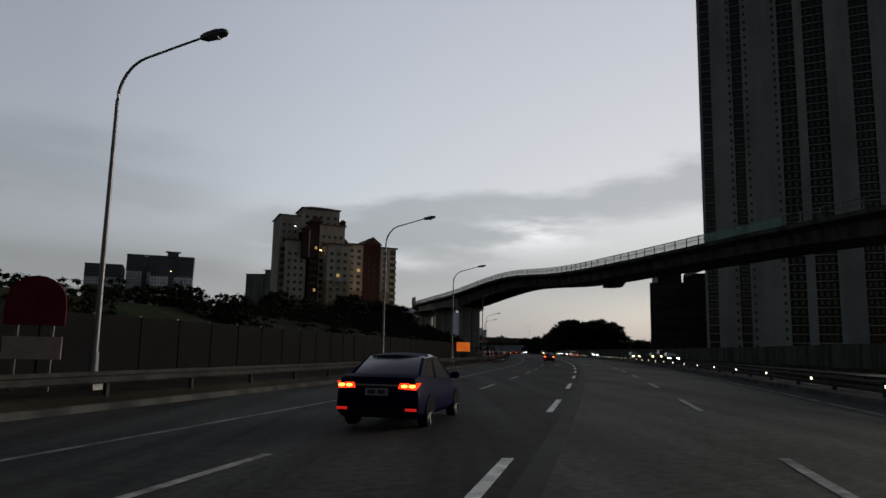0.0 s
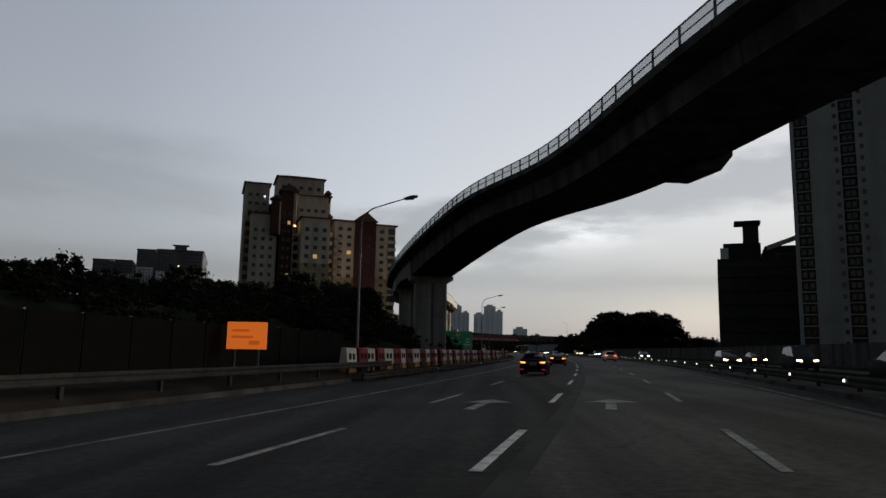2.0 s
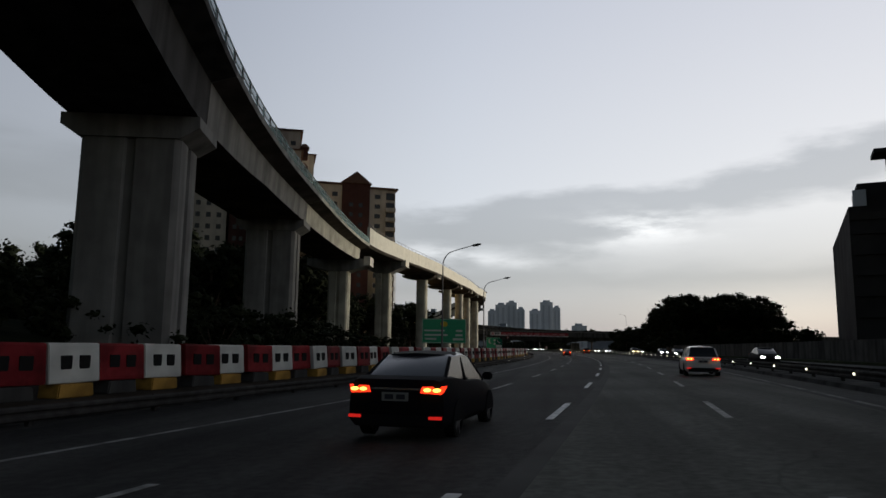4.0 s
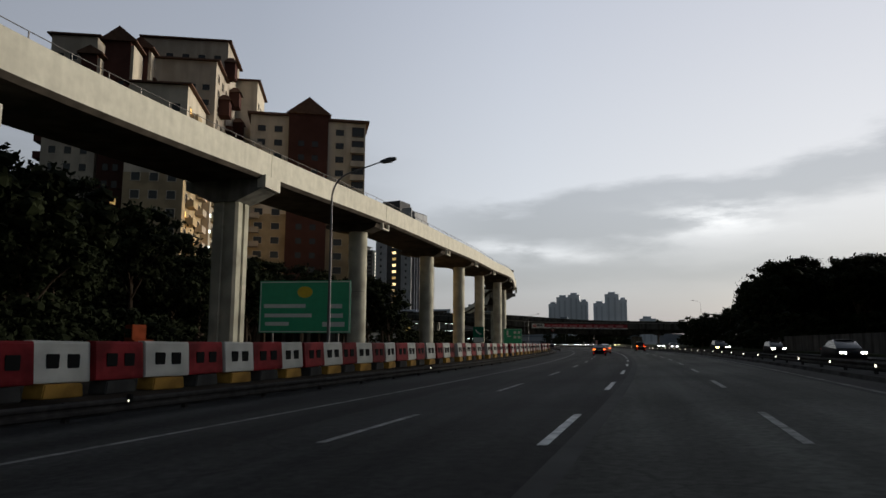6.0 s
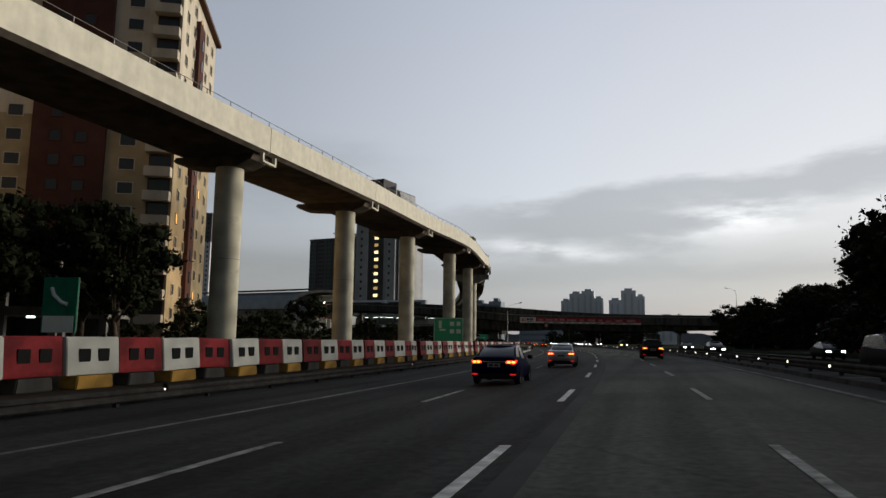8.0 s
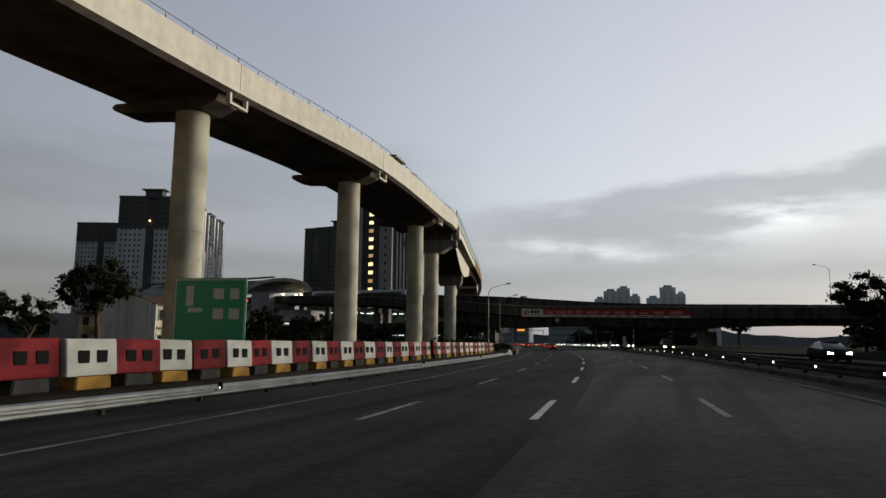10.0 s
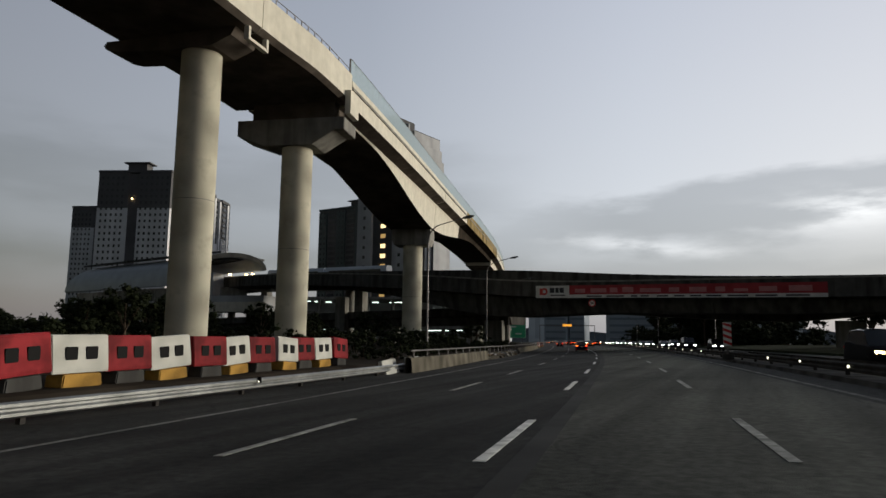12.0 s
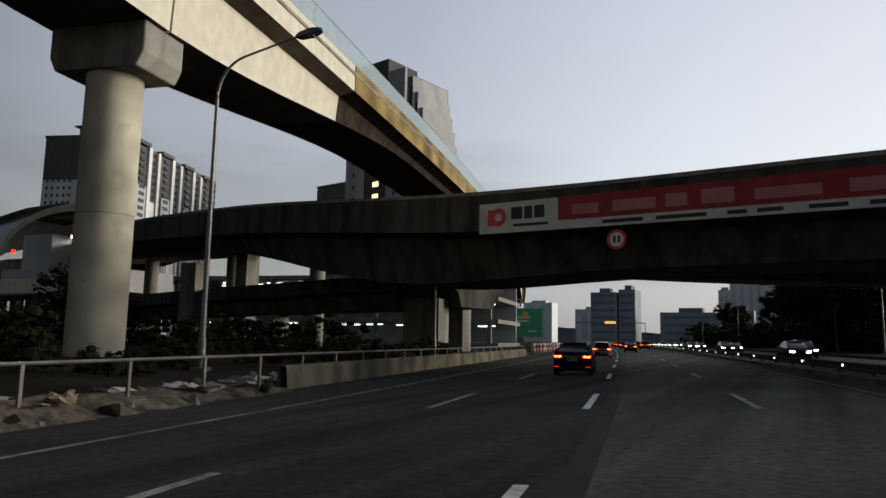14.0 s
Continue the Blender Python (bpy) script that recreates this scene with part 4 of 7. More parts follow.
def window_mesh(w, h, frame, pane):
    """A window: a proud frame with a set-back pane, all one skin."""
    g = G()
    t = 0.10
    rect = lambda a, y, lo, hi: [(-a, y, lo), (a, y, lo), (a, y, hi), (-a, y, hi)]
    rings = [rect(w / 2 + t, 0.02, -t, h + t), rect(w / 2 + t, -0.12, -t, h + t), rect(w / 2, -0.12, 0, h), rect(w / 2, -0.02, 0, h)]
    g.hull(rings, 0, caps=False)
    g.f.append((12, 13, 14, 15))
    g.m.append(1)
    return g.mesh("window", [frame, pane])


WIN = {}


def window_of(w, h, frame, pane):
    key = (w, h, frame.name, pane.name)
    if key not in WIN:
        WIN[key] = window_mesh(w, h, frame, pane)
    return WIN[key]


def block(root, x0, x1, y0, y1, z0, z1, wall, name="wall", label=""):
    return part(name, G().box((x0 + x1) / 2, (y0 + y1) / 2, z0, x1 - x0, y1 - y0, z1 - z0), wall, root, label)


def hip_roof(root, x0, x1, y0, y1, z, rise, over=0.7, ridge=0.35):
    g = G()
    a, b, c, d = x0 - over, x1 + over, y0 - over, y1 + over
    cx, cy = (a + b) / 2, (c + d) / 2
    rx_, ry_ = (b - a) / 2 * ridge, (d - c) / 2 * 0.08
    g.hull([[(a, c, z), (b, c, z), (b, d, z), (a, d, z)], [(a, c, z + 0.3), (b, c, z + 0.3), (b, d, z + 0.3), (a, d, z + 0.3)], [(cx - rx_, cy - ry_, z + 0.3 + rise), (cx + rx_, cy - ry_, z + 0.3 + rise), (cx + rx_, cy + ry_, z + 0.3 + rise), (cx - rx_, cy + ry_, z + 0.3 + rise)]])
    return part("roof", g, ROOF, root, "brown tiled hip roof")


def windows_on(root, face, a0, a1, plane, z0, z1, cols, floor_h, w, h, frame, lit=0.0, seed=1, lit_mat=None):
    """Rows of windows on a wall: face is front (-y), right (+x) or left (-x)."""
    rr = random.Random(seed)
    n = int((z1 - z0) / floor_h)
    for f in range(n):
        for c in range(cols):
            a = a0 + (a1 - a0) * (c + 0.5) / cols
            pane = (lit_mat or LIT) if rr.random() < lit else GLASS
            z = z0 + f * floor_h + 0.9
            m = {"front": pose(a, plane, z), "right": pose(plane, a, z, 0, 0, 90), "left": pose(plane, a, z, 0, 0, -90)}[face]
            part("window", window_of(w, h, frame, pane), None, root, m=m)


def slabs(root, x0, x1, y0, y1, z0, z1, step, th, wall, name="balcony", rail=1.0):
    """Balconies: a slab and an upstand at each floor."""
    n = int((z1 - z0) / step)
    g = G()
    g.box((x0 + x1) / 2, (y0 + y1) / 2, 0, x1 - x0, y1 - y0, th)
    g.box((x0 + x1) / 2, y0 + 0.06, th, x1 - x0, 0.12, rail)
    g.box(x0 + 0.06, (y0 + y1) / 2 + 0.06, th, 0.12, y1 - y0 - 0.12, rail)
    g.box(x1 - 0.06, (y0 + y1) / 2 + 0.06, th, 0.12, y1 - y0 - 0.12, rail)
    me = g.mesh(name, wall)
    for f in range(n):
        part(name, me, None, root, m=pose(0, 0, z0 + f * step))


def facing(ax, ay, bx, by, z=0.0):
    """A building's frame: x runs along its front from a to b, y goes back from it."""
    return pose(ax, ay, z, 0, 0, math.degrees(math.atan2(by - ay, bx - ax))), math.hypot(bx - ax, by - ay)


# stepped apartment block behind the wooded bank: a tall back block, two wings and a cluster of gabled turrets
apt = thing("apartment_building", "cream and pink stepped apartment block with maroon turrets and tiled roofs", "building", pose(-67.2, 322.5, 0, 0, 0, 22.2))
block(apt, 0.0, 17.7, 0.0, 16, 0, 66.2, PINK)
hip_roof(apt, 0.0, 17.7, 0.0, 16, 66.2, 2.2)
block(apt, 13.0, 22.5, 13.0, 27, 0, 62.5, CREAM)
hip_roof(apt, 13.0, 22.5, 13.0, 27, 62.5, 1.8)
block(apt, -12.3, -4.0, -14.5, 6, 0, 59.4, PINK)
hip_roof(apt, -12.3, -4.0, -14.5, 6, 59.4, 1.5)
block(apt, -10.4, -1.2, -20.0, -14.5, 0, 47.5, CREAM, label="cream projecting bay")
hip_roof(apt, -10.4, -1.2, -20.0, -14.5, 47.5, 0.8)
block(apt, -4.0, 6.5, -13.0, 0.0, 0, 52.5, MAROON, label="dark recessed centre")
block(apt, 6.0, 17.7, -12.0, 0.0, 0, 56.8, PINK)
hip_roof(apt, 6.0, 17.7, -12.0, -0.8, 56.8, 1.2)
# the wing is one cream wall; its lower part has lamplight painted in
block(apt, 6.4, 16.2, -28.0, -12.0, 0, 30.0, CREAM_LAMPLIT, label="lower storeys of the wing with warm lamplight painted in")
block(apt, 6.4, 16.2, -28.0, -12.0, 30.0, 45.8, CREAM, label="cream projecting wing")
hip_roof(apt, 6.4, 16.2, -28.0, -12.0, 45.8, 0.9)


def turret(x0, x1, y0, y1, z0, z1, rise):
    """A maroon turret with a pale cheek and a dark gable."""
    block(apt, x0, x1 - 0.5, y0, y1, z0, z1, MAROON, "turret", "maroon gabled turret")
    block(apt, x1 - 0.5, x1, y0 + 0.2, y1, z0, z1 - 0.5, CREAM, "turret_cheek", "pale side wall")
    part("turret_roof", G().hull([[(x0 - 0.6, y, z1), (x1 + 0.6, y, z1), (x1 + 0.6, y, z1 + 0.3), ((x0 + x1) / 2, y, z1 + rise), (x0 - 0.6, y, z1 + 0.3)] for y in (y0 - 0.7, y1 + 0.2)]), ROOF, apt, "dark gable roof")


turret(-0.4, 4.6, -21.0, -15.0, 0, 56.0, 2.8)
turret(2.2, 6.0, -15.0, -9.0, 40, 57.4, 2.2)
turret(-3.6, -0.4, -23.0, -20.0, 40, 52.4, 1.6)
for y, z in ((-2.0, 57.0), (5.0, 53.0), (11.0, 48.0), (-7.0, 47.0), (-2.0, 38.0), (5.0, 32.0)):
    part("hooded_bay", G().box(18.8, y, z, 2.2, 3.0, 3.2), MAROON, apt, "maroon hooded bay")
    part("hood", G().hull([[(17.5, y - 1.9, z + 3.2), (20.3, y - 1.9, z + 3.2), (20.3, y + 1.9, z + 3.2), (17.5, y + 1.9, z + 3.2)], [(18.3, y - 0.6, z + 4.6), (19.3, y - 0.6, z + 4.6), (19.3, y + 0.6, z + 4.6), (18.3, y + 0.6, z + 4.6)]]), ROOF, apt, "dark hood roof")
windows_on(apt, "front", 0.6, 17.2, 0.0, 57.6, 66, 5, 3.1, 1.5, 1.4, PINK, 0.0, 7)
windows_on(apt, "front", -11.8, -4.5, -14.5, 47.5, 58.5, 3, 3.1, 1.4, 1.2, PINK, 0.0, 5)
windows_on(apt, "front", -9.8, -1.8, -20.0, 6, 46, 3, 3.1, 1.2, 1.3, CREAM, 0.0, 2)
windows_on(apt, "front", 6.9, 15.8, -28.0, 6, 45, 3, 3.1, 1.4, 1.4, CREAM, 0.04, 3, LIT_DIM)
windows_on(apt, "front", 6.6, 17.2, -12.0, 46.8, 56, 4, 3.1, 1.4, 1.2, PINK, 0.0, 6)
windows_on(apt, "front", 0.2, 3.6, -21.0, 6, 50, 2, 3.1, 1.0, 1.3, MAROON, 0.12, 4, LIT_DIM)
windows_on(apt, "right", -27.2, -12.8, 16.2, 3, 45, 4, 3.1, 1.5, 1.4, CREAM, 0.10, 8, LIT_DIM)
windows_on(apt, "right", -11.2, 15.0, 17.7, 3, 56, 6, 3.1, 1.3, 1.4, PINK, 0.08, 18, LIT_DIM)
windows_on(apt, "right", 14.0, 26.0, 22.5, 3, 61, 3, 3.1, 1.3, 1.4, CREAM, 0.05, 28, LIT_DIM)
slabs(apt, 16.2, 17.6, -25.6, -22.2, 3, 45, 3.1, 0.25, CREAM_LAMPLIT)
slabs(apt, 16.2, 17.6, -17.6, -14.2, 3, 45, 3.1, 0.25, PINK)
slabs(apt, 17.7, 19.0, -10.5, -7.6, 3, 45, 3.1, 0.25, CREAM_LAMPLIT)
slabs(apt, 17.7, 19.0, 0.6, 3.2, 3, 52, 3.1, 0.25, MAROON)
slabs(apt, 17.7, 19.0, 8.0, 10.4, 3, 47, 3.1, 0.25, CREAM_LAMPLIT)
slabs(apt, -11.9, -10.4, -19.6, -16.0, 6, 47, 3.1, 0.25, MAROON)
slabs(apt, 4.6, 6.3, -20.4, -16.0, 6, 45, 3.1, 0.25, PINK)
part("lamp", G().box(-0.9, -20.5, 46.5, 1.2, 0.3, 0.9), LIT_COOL, apt, "white lamp")
part("lamp", G().box(-5.6, -14.7, 54.5, 0.5, 0.3, 0.5), LIT_COOL, apt, "white lamp")
part("lamp", G().box(4.9, -21.1, 43.5, 0.5, 0.3, 0.5), WARM_BULB, apt, "warm lamp")
for z in np.arange(10, 36, 3.1):
    part("stair_lamp", G().box(17.75, -11.4, float(z), 0.16, 0.9, 0.5), LIT_COOL, apt, "white stair lamp")

# gabled apartment block by the viaduct
m, W_ = facing(-47.0, 333.2, -24.3, 343.9)
apt = thing("apartment_building", "cream apartment block with a maroon gabled centre and balconies", "building", m)
H_ = 51.0
# lamplight is painted into the lower storeys here too
block(apt, 0, 8.2, 0, 22, 0, 29.0, CREAM_LAMPLIT, label="lower storeys with warm lamplight painted in")
block(apt, 0, 8.2, 0, 22, 29.0, H_, CREAM)
block(apt, 8.2, 16.8, -0.7, 22, 0, H_ + 0.6, MAROON, label="maroon centre bay")
block(apt, 16.8, W_, 0, 26, 0, 29.0, CREAM_LAMPLIT, label="lower storeys with warm lamplight painted in")
block(apt, 16.8, W_, 0, 26, 29.0, H_ - 0.6, CREAM)
block(apt, W_ - 0.01, W_ + 0.6, 9, 13, 0, H_ - 4, MAROON, label="maroon pilaster")
g = G()
g.hull([[(7.6, y, H_ + 0.6), (17.4, y, H_ + 0.6), (12.5, y, H_ + 4.4)] for y in (-1.3, 22)])
part("roof", g, ROOF, apt, "dark gable roof")
part("roof", G().box(4.0, 11, H_, 9.4, 23.4, 0.55), ROOF, apt, "dark flat roof edge")
part("roof", G().box((17 + W_) / 2, 13, H_ - 0.6, W_ - 15.4, 27.4, 0.55), ROOF, apt, "dark flat roof edge")
windows_on(apt, "front", 0.6, 7.8, 0, 3, H_, 2, 3.1, 1.7, 1.4, CREAM, 0.03, 12, LIT_DIM)
windows_on(apt, "front", 17.2, 21.6, 0, 3, H_ - 1, 1, 3.1, 1.8, 1.4, CREAM, 0.0, 13, LIT_DIM)
windows_on(apt, "front", 9.5, 15.5, -0.7, 3, H_ - 4, 2, 3.1, 1.3, 1.3, MAROON, 0.02, 14, LIT_DIM)
windows_on(apt, "front", 22.0, W_ - 0.2, 0, 3, H_ - 1, 1, 3.1, 2.5, 2.0, MAROON, 0.0, 15, LIT_DIM)
slabs(apt, 21.8, W_ - 0.1, -1.3, 0, 3, H_ - 2, 3.1, 0.22, CREAM)
slabs(apt, 0.2, 2.6, -1.2, 0, 3, H_ - 2, 3.1, 0.22, PINK)
windows_on(apt, "right", 1.0, 25.0, W_, 3, H_ - 1, 5, 3.1, 1.2, 1.3, CREAM, 0.05, 16, LIT_DIM)
for z in np.arange(6, 46, 3.1):
    part("slot_window", G().box(W_ + 0.66, 11, float(z), 0.12, 0.8, 1.6), GLASS, apt, "narrow stair window")

# courtyard lamps that light the lower flats
def courtyard_lamp(x, y, h, power):
    t = thing("courtyard_lamp", "warm lit lamp on a thin post before the flats", "street lamp", pose(x, y, 0), "courtyard lamps")
    part("post", G().tube([(0, 0, -0.8), (0, 0, h * 0.5), (0, 0, h)], 0.07, 8), POLE, t)
    part("globe", G().cyl(0, 0, h, h + 0.35, 0.22, 0.16, 12), WARM_BULB, t, "glowing lamp head")
    d = bpy.data.lights.new("courtyard_lamp_light", "POINT")
    d.energy, d.color, d.shadow_soft_size = power, (1.0, 0.60, 0.22), 0.35
    ob = new("courtyard_lamp_light", d)
    ob.matrix_basis = pose(x, y, h + 0.75)


courtyard_lamp(-18.6, 350.0, 9.0, 750)
courtyard_lamp(-34.5, 309.0, 15.0, 1500)
# parking podium below the flats
m, W_ = facing(-39.5, 316, -18, 327)
pod = thing("parking_podium", "dark concrete parking podium with open decks and lamps", "building", m)
for z in (0, 3.4, 6.8, 10.2):
    part("deck", G().box(W_ / 2, 5.0, z, W_, 9.0, 0.9), CONC_GREY, pod)
for x in np.linspace(0.5, W_ - 0.5, 6):
    part("column", G().box(float(x), 1.0, 0.9, 0.7, 0.7, 9.4), CONC_GREY, pod)
part("back_wall", G().box(W_ / 2, 9.3, 0, W_, 0.4, 11), CONC_DARK, pod)
g = G()
for x, z in ((3, 3.0), (8, 6.0), (12, 6.2), (17, 3.2), (21, 6.1)):
    g.box(x, 0.9, z, 0.7, 0.25, 0.2)
part("lamp", g, LIT_COOL, pod, "white strip lamps")

# dark tower and its podium across the road
m, W_ = facing(98.0, 262.0, 186.7, 215.8)
tower = thing("residential_tower", "tall dark grey residential tower with vertical recesses", "building", m)
HT = 150.0
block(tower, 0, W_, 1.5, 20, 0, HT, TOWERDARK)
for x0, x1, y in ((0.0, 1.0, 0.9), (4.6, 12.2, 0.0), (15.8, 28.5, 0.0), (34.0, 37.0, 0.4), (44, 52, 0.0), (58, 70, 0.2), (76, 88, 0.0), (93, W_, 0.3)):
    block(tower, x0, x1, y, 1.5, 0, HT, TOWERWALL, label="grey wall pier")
band_me = G().box(W_ / 2, 1.3, 0, W_ - 0.4, 0.36, 0.35).mesh("floor_band", TOWERWALL)
for f in range(47):
    part("floor_band", band_me, None, tower, m=pose(0, 0, 3.1 * f))
for x0, x1, cols in ((1.2, 4.4, 2), (12.6, 15.4, 2), (29.0, 33.6, 2), (37.4, 43.6, 3), (52.4, 57.6, 3), (70.4, 75.6, 2), (88.4, 92.6, 2)):
    g = G()
    for f in range(46):
        for c in range(cols):
            a = x0 + (x1 - x0) * (c + 0.5) / cols
            g.box(a, 1.40, 3.1 * f + 1.0, 1.1, 0.18, 1.5)
    tagged(part("window_grid", g, GLASS, tower, "columns of dark windows"), kind="stuff")
g = G()
for f in range(46):
    for a in (11.2, 17.2, 27.0):
        g.box(a, -0.06, 3.1 * f + 1.1, 0.9, 0.14, 1.2)
tagged(part("window_grid", g, GLASS, tower), kind="stuff")
m, W_ = facing(81.5, 276.5, 165, 250)
pod = thing("parking_podium", "massive dark parking podium with a roof-top plant box", "building", m)
block(pod, 0, W_, 0, 60, -1, 29.5, PODIUM)
block(pod, 0, W_, -0.4, 0, 26.8, 28.2, TOWERDARK, "parapet_band")
for f in range(6):
    g = G().box(W_ / 2, -0.25, 4 + 4.0 * f, W_ - 1, 0.5, 1.1)
    part("deck_edge", g, PODIUM, pod)
block(pod, 1.8, 12.0, 1.0, 14, 29.5, 34.2, PODIUM, "plant_room")
block(pod, 7.4, 11.6, 1.5, 6.0, 34.2, 40.0, TOWERDARK, "stair_head")
part("roof_slab", G().box(8.6, 3.7, 40.0, 7.2, 6.4, 0.8), PODIUM, pod)
part("edge_box", G().box(2.0, 0.4, 29.5, 2.2, 1.4, 3.2), HAZE_B, pod)
part("ramp_edge", G().hull([[(x, y, z) for x, z in ((13.5, 31.6), (30.0, 37.6), (30.0, 39.0), (13.5, 33.0))] for y in (-0.35, 0.3)]), GREYWALL, pod, "pale sloping parapet")
block(pod, 13.0, 36.0, 0.3, 20, 29.5, 33.0, PODIUM, "upper_deck")
g = G()
for x in np.arange(16, 40, 3.0):
    g.box(float(x), 0.3, 29.5, 0.15, 0.15, 1.2)
g.box(28, 0.3, 30.6, 25, 0.12, 0.12)
part("railing", g, STEEL_DARK, pod)
wall_far = strip(60, 330, 6, [(23.4, 0.3), (23.4, 2.7), (23.7, 2.7), (23.7, 0.3)])
plain("roadside_wall", wall_far, CONC_DARK, "long grey concrete wall beyond the opposite carriageway", "wall")


def slab_tower(label, ax, ay, bx, by, deep, h, wall, dark, bays, seed, roof_box=True, lit=0.0, name="tower_block"):
    """A far block of flats: bays of wall and dark window strips with floor edges."""
    m, w = facing(ax, ay, bx, by)
    t = thing(name, label, "building", m)
    block(t, 0, w, 0, deep, 0, h, dark)
    step = w / bays
    for b in range(bays):
        if b % 2 == 0:
            block(t, b * step + 0.02 * step, (b + 0.92) * step, -0.6, 0, 0, h - 1.0, wall, "bay")
    for k in range(3):
        if k != 1:
            block(t, w, w + 0.6, deep * (0.05 + 0.31 * k), deep * (0.25 + 0.31 * k), 0, h - 1.0, wall, "bay")
            block(t, -0.6, 0, deep * (0.05 + 0.31 * k), deep * (0.25 + 0.31 * k), 0, h - 1.0, wall, "bay")
    g, gl = G(), G()
    rr = random.Random(seed)
    for f in range(int(h / 3.2)):
        for b in range(bays):
            if b % 2 == 0:
                for q in (0.3, 0.68):
                    (gl if rr.random() < lit else g).box((b + q) * step, -0.62, 3.2 * f + 1.0, step * 0.16, 0.1, 1.5)
            else:
                g.box((b + 0.46) * step, -0.05, 3.2 * f + 0.9, step * 0.75, 0.2, 1.7)
        for q in (0.15, 0.77):
            g.box(w + 0.62, deep * q, 3.2 * f + 1.0, 0.1, deep * 0.07, 1.5)
    tagged(part("window_grid", g, GLASS, t, "rows of dark windows"), kind="stuff")
    if gl.v:
        part("lit_window_grid", gl, LIT, t, "a few lit windows")
    part("parapet", G().box(w / 2, deep / 2, h, w + 0.8, deep + 0.8, 1.2), wall, t)
    if roof_box:
        part("lift_house", G().box(w * 0.55, deep * 0.5, h + 1.2, w * 0.28, deep * 0.4, 5), dark, t)
        part("roof_canopy", G().box(w * 0.55, deep * 0.5, h + 6.2, w * 0.36, deep * 0.5, 0.5), dark, t)
    return t


def two_tone_tower(label, ax, ay, bx, by, wide, deep, h, dark_from, bays, lift_house):
    """A block whose upper floors are dark and lower floors pale, bayed along its flank."""
    m, w = facing(ax, ay, bx, by)
    t = thing("tower_block", label, "building", m)
    block(t, 0.6, w - 0.6, 0.6, deep, 0, h - 0.5, DARKWALL)
    for x0, x1 in ((0.0, 0.42), (0.56, 1.0)):
        block(t, x0 * w, x1 * w, 0, 3.0, 0, dark_from, WHITEWALL, "bay", "pale lower wall")
        block(t, x0 * w, x1 * w, 0, 3.0, dark_from, h, DARKWALL, "bay", "dark upper wall")
    step = (deep - 3) / bays
    for b in range(bays):
        y0 = 3.6 + step * b
        low_ = dark_from - 2.0 * b
        for q0, q1 in ((0.0, 0.10), (0.62, 0.74)):
            block(t, w - 0.6, w + 0.7, y0 + q0 * step, y0 + q1 * step, 0, h - 0.8 * b, WHITEWALL, "fin", "pale wall fin")
        block(t, w - 0.6, w + 0.35, y0 + 0.74 * step, y0 + 0.96 * step, 0, low_ - 6, WHITEWALL, "bay")
        block(t, w - 0.6, w + 0.2, y0 + 0.26 * step, y0 + 0.62 * step, 0, low_, GREYWALL, "bay")
    g = G()
    for f in range(int(h / 3.2)):
        for q in (0.06, 0.13, 0.20, 0.27, 0.34, 0.60, 0.67, 0.74, 0.81, 0.88, 0.95):
            g.box(q * w, -0.02, 3.2 * f + 1.0, 1.0, 0.12, 1.4)
        for b in range(bays):
            y0 = 3.6 + step * b
            g.box(w + 0.22, y0 + 0.44 * step, 3.2 * f + 0.8, 0.12, step * 0.22, 1.7)
            g.box(w - 0.55, y0 + 0.93 * step, 3.2 * f + 0.8, 0.12, step * 0.10, 1.7)
    tagged(part("window_grid", g, GLASS, t, "rows of dark windows"), kind="stuff")
    part("parapet", G().box(w / 2, 1.6, h, w + 0.6, 3.6, 1.2), DARKWALL, t)
    if lift_house:
        part("lift_house", G().box(w * 0.5, 5, h, w * 0.26, 6, 5.2), DARKWALL, t)
        part("roof_canopy", G().box(w * 0.5, 5, h + 5.2, w * 0.36, 8, 0.6), DARKWALL, t)
        part("lamp", G().box(w * 0.48, -0.2, dark_from + 4.5, 0.7, 0.3, 0.7), WARM_BULB, t, "warm lamp")
        for b in range(bays):
            part("roof_canopy", G().box(w - 2.0, 3.6 + step * (b + 0.4), h - 0.8 * b, 6, step * 0.5, 1.6), DARKWALL, t)
    return t


two_tone_tower("tall tower block, dark upper floors over pale lower ones", -280.5, 662.5, -244.5, 675.5, 30, 84, 84.5, 66, 4, True)
two_tone_tower("lower tower block with a dark crown beside its taller twin", -375, 723, -341, 735, 19, 26, 83, 70, 2, False)
two_tone_tower("tower block with a dark crown behind its twins", -338, 737, -303, 750, 19, 26, 95, 78, 2, False)
slab_tower("grey-green glassy tower block with a roof canopy", -221, 776, -177, 768, 28, 80, mat("grey_green_cladding", (0.085, 0.105, 0.105), 0.75, vary=0.1, scale=0.2, stain=0.2, stain_scale=0.05), DARKWALL, 6, 34)
m, w = facing(-151, 704, -121, 698)
tf = thing("tower_block", "pale grey slim tower with a lit stair core and dark crown", "building", m)
block(tf, 0, w, 1.2, 26, 0, 101, DARKWALL)
block(tf, 0, w * 0.30, 0, 1.2, 0, 99, GREYWALL, "bay")
block(tf, w * 0.72, w, 0, 1.2, 0, 103, GREYWALL, "bay")
block(tf, w * 0.12, w * 0.62, 3, 20, 101, 110, DARKWALL, "crown")
for q in range(6):
    block(tf, w + 1.35 * q, w + 1.35 * (q + 1), 3 + 1.5 * q, 24, 0, 100 - 6.0 * q, GREYWALL, "stepped_wing", "stepped pale wing")
    part("window_grid", G().box(w + 1.35 * q + 0.68, 2.95 + 1.5 * q, 20, 0.7, 0.1, 76 - 6.0 * q), GLASS, tf)
